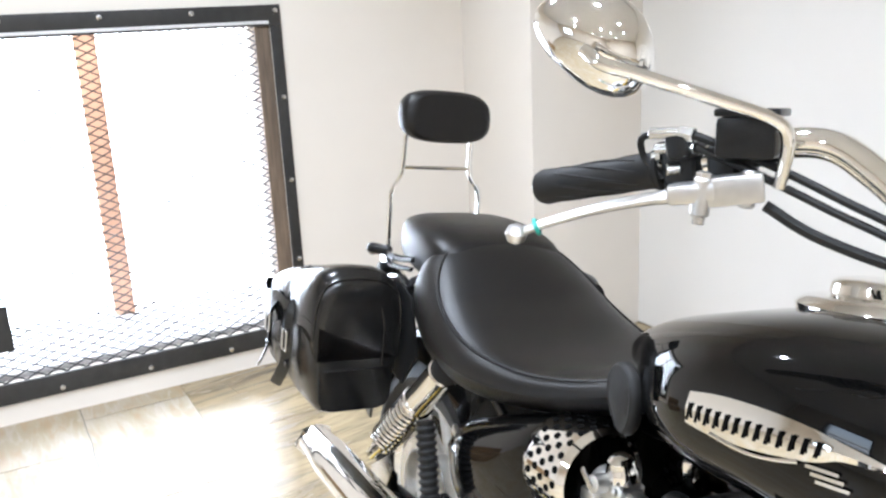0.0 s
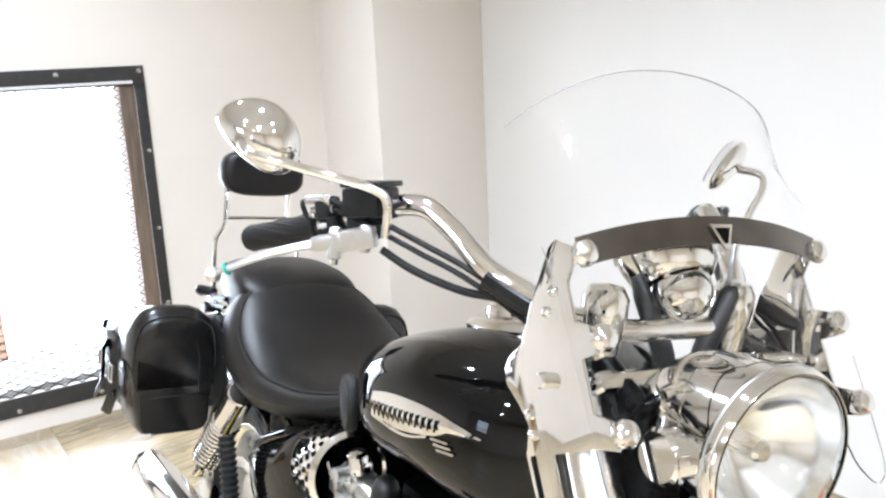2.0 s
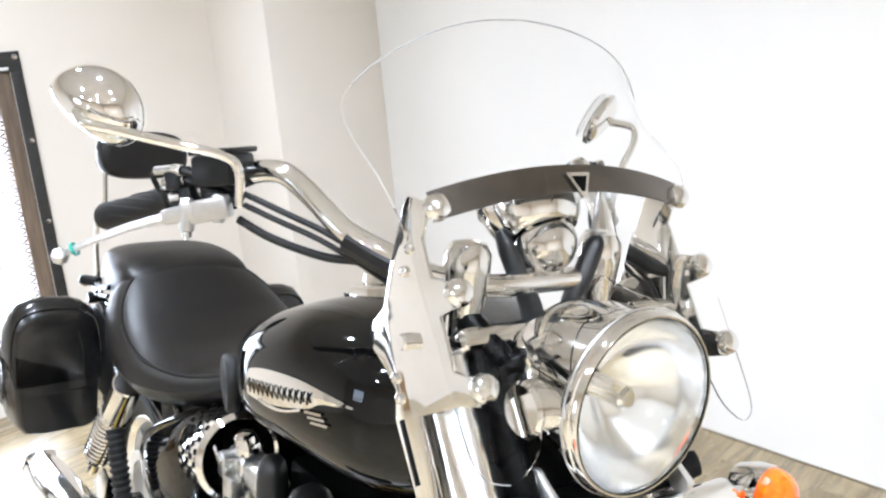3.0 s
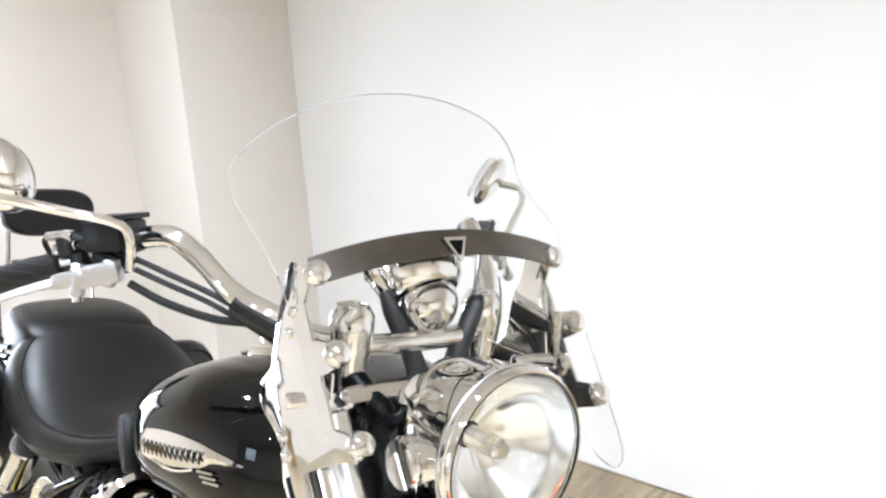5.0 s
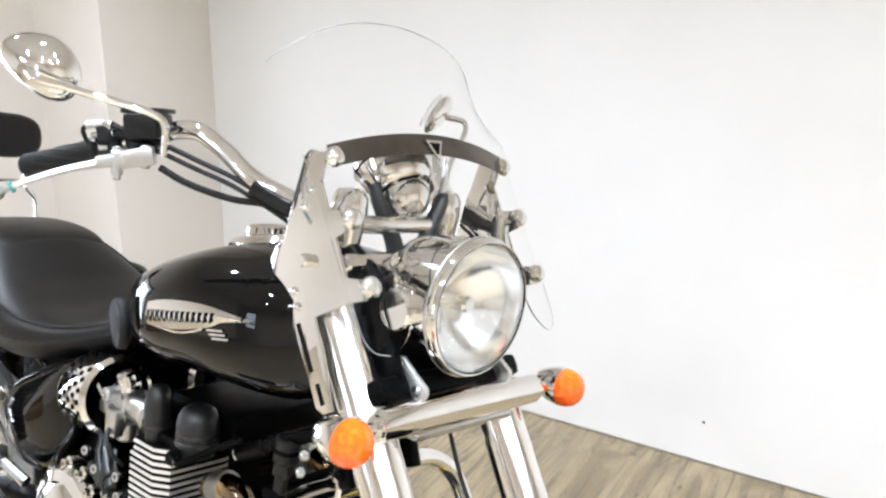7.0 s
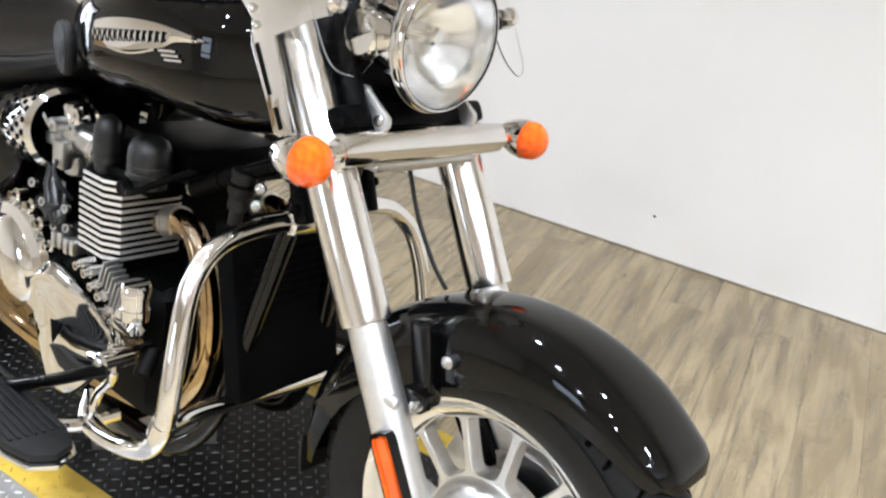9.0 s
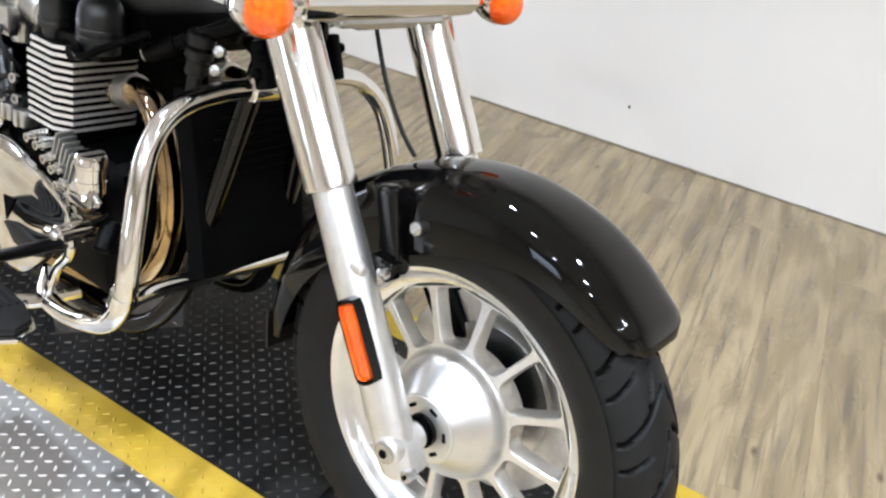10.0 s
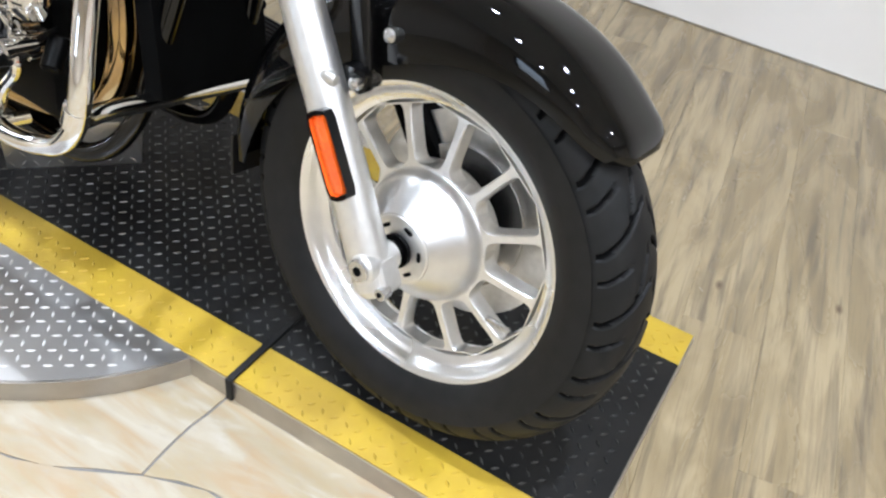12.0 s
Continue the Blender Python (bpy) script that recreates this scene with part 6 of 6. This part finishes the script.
for f in (1, -1):
    m_ = YAW @ FLIP if f < 0 else YAW
    carb = part("carburettor", join(rbox((0.05, 0.05, 0.06), 0.012, pose(-0.925, -0.122, 0.66), 3), cyl((-0.97, -0.12, 0.668), (-0.86, -0.12, 0.655), 0.024, 24, 0.002), cyl((-0.925, -0.122, 0.63), (-0.925, -0.122, 0.592), 0.02, 20, 0.004),
                                    rbox((0.036, 0.02, 0.05), 0.006, pose(-0.915, -0.155, 0.635)), cyl((-0.93, -0.145, 0.685), (-0.93, -0.168, 0.685), 0.013, 16, 0.002), rbox((0.03, 0.014, 0.022), 0.004, pose(-0.95, -0.152, 0.655)),
                                    *[bolt((-0.905 - 0.034 * (k % 2), -0.148, 0.648 + 0.036 * (k // 2)), (0, -1, 0), 0.0055, 0.006) for k in range(4)]), CAST, engine, "cast alloy carburettor with a polished cap", m_)
    part("diaphragm_cap", lathe([(0.021, 0), (0.023, 0.002), (0.023, 0.012), (0.0205, 0.017), (0.018, 0.03), (0.012, 0.035), (0.0005, 0.036)], 28, axis_to((0, -0.25, 1), (-0.925, -0.122, 0.69))), CHROME, carb, "polished carburettor cap", m_)
    part("fuel_pipe", tube([(-0.915, -0.165, 0.625), (-0.9, -0.178, 0.61), (-0.885, -0.172, 0.585), (-0.89, -0.15, 0.56)], 0.004, 8, 5), RUBBER, carb, "", m_)
    part("choke_lever", rbox((0.03, 0.003, 0.01), 0.001, Matrix.Translation((-0.94, -0.17, 0.69)) @ pose(0, 0, 0, 0, 35, 0)), STEEL, carb, "", m_)
    part("carburettor_clip", lathe([(0.028, 0), (0.03, 0.002), (0.03, 0.012), (0.028, 0.014)], 24, axis_to((1, 0, -0.08), (-0.852, -0.12, 0.656))), STEEL, carb, "", m_)
    starter = part("starter_motor", join(cyl((-0.955, -0.15, 0.575), (-0.9, -0.168, 0.535), 0.017, 20, 0.004), cyl((-0.9, -0.168, 0.535), (-0.885, -0.173, 0.524), 0.011, 14, 0.002), cyl((-0.99, -0.15, 0.53), (-0.93, -0.16, 0.515), 0.014, 16, 0.003), rbox((0.05, 0.03, 0.03), 0.006, pose(-0.885, -0.15, 0.5))), COVER, engine, "black starter and casing details", m_)
    for x, z in ((-0.87, 0.55), (-0.865, 0.515), (-0.905, 0.507), (-0.945, 0.54), (-0.98, 0.565)):
        part("bolt", bolt((x, -0.168, z), (0.2, -1, 0.2), 0.0085, 0.009, False), STEEL, starter, "", m_)
    part("casing_hose", join(tube([(-0.955, -0.155, 0.6), (-0.935, -0.172, 0.575), (-0.915, -0.178, 0.545), (-0.9, -0.176, 0.51)], 0.0055, 8, 5), tube([(-0.9, -0.16, 0.59), (-0.88, -0.17, 0.56), (-0.875, -0.172, 0.53)], 0.004, 8, 5)), COVER, engine, "", m_)
    # perforated intake shroud
    shroud = part("intake_shroud", lathe([(0.06, 0.0), (0.072, 0.004), (0.076, 0.02), (0.076, 0.095), (0.068, 0.105), (0.064, 0.1), (0.072, 0.09), (0.072, 0.02), (0.06, 0.006)], 44, axis_to((1, 0, 0.1), (-1.075, -0.115, 0.65)), True), CHROME, bike, "perforated chrome intake shroud", m_)
    for r in range(5):
        for k in range(22):
            a = 2 * math.pi * (k + 0.5 * (r % 2)) / 22
            p = axis_to((1, 0, 0.1), (-1.075, -0.115, 0.65)) @ Vector((0.0763 * math.cos(a), 0.0763 * math.sin(a), 0.024 + 0.016 * r))
            n_ = axis_to((1, 0, 0.1)).to_3x3() @ Vector((math.cos(a), math.sin(a), 0))
            part("hole", lathe([(0.0054, 0), (0.0054, 0.0006), (0.0005, 0.0006)], 10, axis_to(n_, p)), GROOVE, shroud, "", m_)
    # polished side covers
    cover = part("clutch_cover", lathe([(0.118, 0), (0.118, 0.02), (0.11, 0.032), (0.09, 0.038), (0.085, 0.045), (0.06, 0.056), (0.03, 0.061), (0.0005, 0.062)], 48, axis_to((0, -1, 0), (-1.03, -0.155, 0.40))), CHROME, engine, "polished engine side cover", m_)
    for k in range(9):
        a = 2 * math.pi * k / 9
        part("bolt", bolt((-1.03 + 0.112 * math.cos(a), -0.178, 0.40 + 0.112 * math.sin(a)), (0, -1, 0), 0.008, 0.009, False), STEEL, cover, "", m_)
    for k in range(9):
        a = radians(-70 + 20 * k)
        x, z = -1.03 + 0.128 * math.cos(a), 0.40 + 0.128 * math.sin(a)
        part("cover_boss", join(cyl((x, -0.14, z), (x, -0.182 + 0.004 * (k % 2), z), 0.0125, 16, 0.004), bolt((x, -0.182 + 0.004 * (k % 2), z), (0, -1, 0), 0.008, 0.008, False)), CHROME, cover, "", m_)
    part("case_rib", join(*[rbox((0.012, 0.03, 0.03), 0.004, pose(-0.9 + 0.02 * k, -0.165, 0.485 + 0.004 * (k % 2))) for k in range(4)]), CAST, cover, "", m_)
    rim_ = spline([(x, 0, z) for x, z in ((-0.912, 0.425), (-0.885, 0.45), (-0.855, 0.458), (-0.82, 0.452), (-0.778, 0.443), (-0.735, 0.432), (-0.69, 0.414), (-0.664, 0.392), (-0.672, 0.36), (-0.71, 0.315), (-0.75, 0.265), (-0.8, 0.225), (-0.842, 0.218), (-0.868, 0.26), (-0.888, 0.32), (-0.905, 0.385), (-0.912, 0.425))], 3)[:-1]
    mid_ = Vector((-0.775, 0, 0.355))
    tri_cover = part("bracket_plate", skin([[mid_ + (p - mid_) * s_ + Vector((0, -0.188 - o + 0.1 * (p.x - mid_.x) * s_ * (s_ < 0.95), 0)) for p in rim_] for s_, o in ((0.97, 0.0), (1.0, 0.006), (1.0, 0.012), (0.97, 0.019), (0.88, 0.022), (0.8, 0.0205), (0.5, 0.024), (0.03, 0.026))]), CHROME, engine, "polished alloy bracket plate", m_)
    part("cut_out", prism([(-0.832, 0.366), (-0.798, 0.37), (-0.826, 0.322)], 0.006, 0, Matrix.Translation((0, -0.213, 0)) @ SIDE), GROOVE, tri_cover, "", m_)
    part("heel_pad", prism([(-0.83, 0.318), (-0.8, 0.325), (-0.75, 0.318), (-0.7, 0.325), (-0.71, 0.30), (-0.75, 0.285), (-0.8, 0.29)], 0.01, 0.002, Matrix.Translation((0, -0.212, 0)) @ SIDE), RUBBER, tri_cover, "black rubber pad", m_)
    rim_pts = [(-0.78, 0.483), (-0.755, 0.478), (-0.735, 0.462), (-0.713, 0.452), (-0.7, 0.43), (-0.68, 0.418), (-0.668, 0.395), (-0.65, 0.385), (-0.646, 0.36)]
    for x, z in rim_pts:
        part("cover_boss", join(cyl((x, -0.16, z), (x, -0.198, z), 0.0105, 14, 0.003), bolt((x, -0.198, z), (0, -1, 0), 0.0075, 0.008, False)), CHROME, tri_cover, "", m_)
    for k in range(7):
        part("rib", rbox((0.004, 0.03, 0.05), 0.0015, Matrix.Translation((-0.73 + 0.009 * k, -0.175, 0.485 - 0.006 * k)) @ pose(0, 0, 0, 0, 20, 0)), CAST, tri_cover, "", m_)
    housing = part("oil_housing", lathe([(0.017, 0.0), (0.017, 0.01), (0.023, 0.012), (0.023, 0.03), (0.0215, 0.032), (0.0215, 0.052), (0.024, 0.054), (0.024, 0.068), (0.021, 0.073), (0.0005, 0.073)], 32, pose(-0.613, -0.2, 0.442)), CHROME, engine, "chrome oil pressure housing", m_)
    part("union", join(cyl((-0.613, -0.2, 0.45), (-0.585, -0.215, 0.448), 0.014, 6, 0.002), cyl((-0.613, -0.2, 0.45), (-0.65, -0.2, 0.445), 0.015, 16, 0.003), rbox((0.05, 0.03, 0.03), 0.008, pose(-0.65, -0.19, 0.43))), CHROME, housing, "", m_)
    part("drain_boss", join(cyl((-0.60, -0.17, 0.40), (-0.585, -0.2, 0.36), 0.016, 14, 0.003), prism([(-0.628, 0.395), (-0.575, 0.43), (-0.575, 0.424), (-0.628, 0.378)], 0.006, 0.002, Matrix.Translation((0, -0.19, 0)) @ SIDE)), SATIN, engine, "", m_)
    # footboard and pedal
    BOARD = Matrix.Translation((0.06, -0.012, -0.042))
    board = part("footboard", prism([(-1.0, -0.05), (-0.70, -0.05), (-0.655, -0.035), (-0.64, 0.0), (-0.655, 0.035), (-0.70, 0.05), (-1.0, 0.05)], 0.014, 0.005, Matrix.Translation((0, -0.335, 0.262)) @ pose(0, 0, 0, -6, 4, 0)), RUBBER, bike, "black rubber footboard", m_ @ BOARD)
    for k in range(7):
        part("tread_rib", rbox((0.29, 0.006, 0.005), 0.002, Matrix.Translation((-0.84, -0.335 + 0.013 * (k - 3), 0.3365 - 0.0014 * (k - 3))) @ pose(0, 0, 0, -6, 4, 0)), RUBBER, board, "", m_ @ BOARD)
    part("board_edge", prism([(-1.0, -0.056), (-0.70, -0.056), (-0.648, -0.04), (-0.632, 0.0), (-0.648, 0.04), (-0.70, 0.056), (-1.0, 0.056)], 0.008, 0.003, Matrix.Translation((0, -0.335, 0.253)) @ pose(0, 0, 0, -6, 4, 0)), CHROME, board, "", m_ @ BOARD)
    pedal = part("foot_pedal", join(tube([(-0.604, -0.25, 0.382), (-0.625, -0.265, 0.372), (-0.653, -0.28, 0.356), (-0.71, -0.297, 0.325), (-0.785, -0.313, 0.288), (-0.83, -0.322, 0.285)], 0.0105, 12, 5), rbox((0.08, 0.04, 0.018), 0.006, Matrix.Translation((-0.865, -0.327, 0.29)) @ pose(0, 0, 0, 0, 8, 0))), SATIN, bike, "black foot pedal", m_)
    pivot = part("pedal_bracket", join(tube([(-0.69, -0.226, 0.36), (-0.65, -0.232, 0.372), (-0.618, -0.237, 0.388), (-0.607, -0.24, 0.36), (-0.64, -0.24, 0.319), (-0.655, -0.242, 0.28), (-0.67, -0.24, 0.245)], 0.0085, 10, 6), cyl((-0.618, -0.2, 0.388), (-0.618, -0.256, 0.388), 0.0165, 20, 0.003)), CHROME, pedal, "", m_)
    part("bolt", bolt((-0.618, -0.256, 0.388), (0, -1, 0), 0.0105, 0.008), STEEL, pivot, "", m_)
    part("hanger", tube([(-0.66, -0.19, 0.25), (-0.68, -0.26, 0.245), (-0.72, -0.31, 0.25)], 0.012, 10, 4), CHROME, board, "", m_)
frame_part("sidestand", tube([(-0.95, 0.13, 0.2), (-0.98, 0.2, 0.11), (-1.0, 0.27, 0.042)], 0.011, 10), SATIN, "black sidestand folded out")
fork_part("brake_hose", tube([(-0.268, 0.0, 0.80), (-0.261, 0.0, 0.783), (-0.231, 0.0, 0.722), (-0.192, 0.0, 0.669), (-0.16, 0.0, 0.64)], 0.0032, 8), RUBBER, "thin black brake hose")

# ---- floor planks ----
PLD = pose(0, 0, 0, 0, 0, -75.0)
PW, PL = 0.152, 1.22
plank_mesh = None
meshes = []
for k in range(2):
    b_ = span(-PL / 2 + 0.0002, PL / 2 - 0.0001, -PW / 2 + 0.0002, PW / 2 - 0.0002, -0.004, 0, 0.0)
    bmesh.ops.bevel(b_, geom=[e for e in b_.edges if e.verts[0].co.z > -0.001 and e.verts[1].co.z > -0.001], offset=0.00015, segments=1, affect="EDGES")
    me = bpy.data.meshes.new("plank")
    b_.to_mesh(me)
    b_.free()
    me.materials.append(PLANK)
    meshes.append(me)


WALL_CUTS = [(Vector((U0 - 0.1, 0, 0)), Vector((-1, 0, 0))), (Vector((U1 + 0.1, 0, 0)), Vector((1, 0, 0))),
             (Vector((0, V0 - 0.1, 0)), Vector((0, -1, 0))), (Vector((0, V1 + 0.1, 0)), Vector((0, 1, 0)))]
SEAM = -0.08  # the line under the platform where the planks meet the slabs
TO_LIFT = ROOM.inverted() @ LIFT
PLANK_CUTS = WALL_CUTS + [(TO_LIFT @ Vector((0, SEAM, 0)), TO_LIFT.to_3x3() @ Vector((0, -1, 0)))]


def cut_at_walls(b, m, cuts):
    """Saw off what would run on past the walls or the seam; m takes the mesh into the room's frame."""
    back = m.inverted()
    for co, no in cuts:
        bmesh.ops.bisect_plane(b, geom=b.verts[:] + b.edges[:] + b.faces[:], plane_co=back @ co, plane_no=(back.to_3x3() @ no).normalized(), clear_outer=True)


def trim_to_room(ob):
    m = ROOM.inverted() @ ob.matrix_world
    if all((m @ v.co - co).dot(no) < 0 for v in ob.data.vertices for co, no in PLANK_CUTS):
        return
    b = bmesh.new()
    b.from_mesh(ob.data)
    cut_at_walls(b, m, PLANK_CUTS)
    if not b.faces:
        bpy.data.objects.remove(ob)
        return
    me = bpy.data.meshes.new("plank")
    b.to_mesh(me)
    b.free()
    me.materials.append(PLANK)
    ob.data = me


rnd = random.Random(4)
near, far_bm = 0, []
for j in range(-40, 40):
    off = rnd.random() * PL
    for i in range(-6, 7):
        c = PLD @ Vector((i * PL + off, j * PW, 0))
        r = ROOM.inverted() @ c
        if not (U0 - 0.6 < r.x < U1 + 0.6 and V0 - 0.6 < r.y < V1 + 0.55):
            continue
        if -3.6 < r.x < 1.7 and -1.9 < r.y < 2.4:
            ob = new("plank", meshes[(i + j) % 2])
            ob.parent = floor
            ob.matrix_world = Matrix.Translation((c.x, c.y, FLOOR)) @ pose(0, 0, 0, 0, 0, -75.0 + (180 if rnd.random() < 0.5 else 0))
            near += 1
            trim_to_room(ob)
        else:
            far_bm.append((c.x, c.y))
bm = bmesh.new()
for x, y in far_bm:
    q = [bm.verts.new(Matrix.Translation((x, y, FLOOR)) @ PLD @ Vector(p)) for p in ((-PL / 2, -PW / 2, 0), (PL / 2, -PW / 2, 0), (PL / 2, PW / 2, 0), (-PL / 2, PW / 2, 0))]
    bm.faces.new(q)
cut_at_walls(bm, ROOM.inverted(), PLANK_CUTS)
tagged(part("far_plank", bm, PLANK, floor), kind="stuff")

# ---- floor slabs: rows of irregular stones in the platform's frame ----
def row_line(j, u):
    """The wavering joint under row j."""
    v = SEAM - 0.44 * j + 0.03 * noise.noise(Vector((u * 1.3, j * 3.7, 0.5))) + 0.008 * noise.noise(Vector((u * 14.0, j * 2.1, 1.5)))
    if j == 0:
        return SEAM
    return v + (0.13 + 0.075 * math.tanh((u + 0.3) / 0.11) if j == 1 and u < 0.6 else 0.0)


def upright_line(u, j, f):
    """The wavering joint between two stones of a row."""
    v0, v1 = row_line(j, u), row_line(j + 1, u)
    bend = math.sin(math.pi * f)
    return Vector((u + bend * 0.02 * noise.noise(Vector((u * 5.0, j * 1.9 + f * 3.0, 2.5))), v0 + (v1 - v0) * f, 0))


bed = bmesh.new()
bed.faces.new([bed.verts.new((x, y, FLOOR - 0.0022)) for x, y in ((-6, SEAM), (-6, -8), (7, -8), (7, SEAM))])
bmesh.ops.transform(bed, matrix=LIFT, verts=bed.verts)
cut_at_walls(bed, ROOM.inverted(), WALL_CUTS)
part("joint_bed", bed, JOINT, floor, "grey joint filler between the slabs")
rnd = random.Random(11)
for j in range(13):
    ends = [-0.24] if j == 0 else [-0.95, 0.3] if j == 1 else [-0.24 + 0.36 + 0.3 * rnd.random()]
    while ends[-1] < 5.6:
        ends.append(ends[-1] + 0.55 + 0.35 * rnd.random())
    while ends[0] > -4.6:
        ends.insert(0, ends[0] - 0.6 - 0.35 * rnd.random())
    for ua, ub in zip(ends, ends[1:]):
        rim_ = [Vector((ua + (ub - ua) * k / 14, row_line(j, ua + (ub - ua) * k / 14), 0)) for k in range(14)]
        rim_ += [upright_line(ub, j, k / 8) for k in range(8)]
        rim_ += [Vector((ub + (ua - ub) * k / 14, row_line(j + 1, ub + (ua - ub) * k / 14), 0)) for k in range(14)]
        rim_ += [upright_line(ua, j, 1 - k / 8) for k in range(8)]
        mid_ = sum(rim_, Vector()) / len(rim_)
        where = LIFT @ Vector((mid_.x, mid_.y, 0))
        local = []
        for p in rim_:
            d = p - mid_
            local.append((d - d.normalized() * 0.0024))
        b = bmesh.new()
        top = [b.verts.new((p.x, p.y, 0)) for p in local]
        low = [b.verts.new((p.x, p.y, -0.004)) for p in local]
        b.faces.new(top)
        for k in range(len(top)):
            b.faces.new((top[k], low[k], low[(k + 1) % len(top)], top[(k + 1) % len(top)]))
        at = Matrix.Translation((where.x, where.y, FLOOR)) @ LIFT.to_3x3().to_4x4()
        cut_at_walls(b, ROOM.inverted() @ at, WALL_CUTS)
        if not b.faces:
            b.free()
            continue
        finish(b)
        me = bpy.data.meshes.new("slab")
        b.to_mesh(me)
        b.free()
        me.materials.append(STONE)
        ob = new("slab", me)
        ob.parent = floor
        ob.matrix_world = at
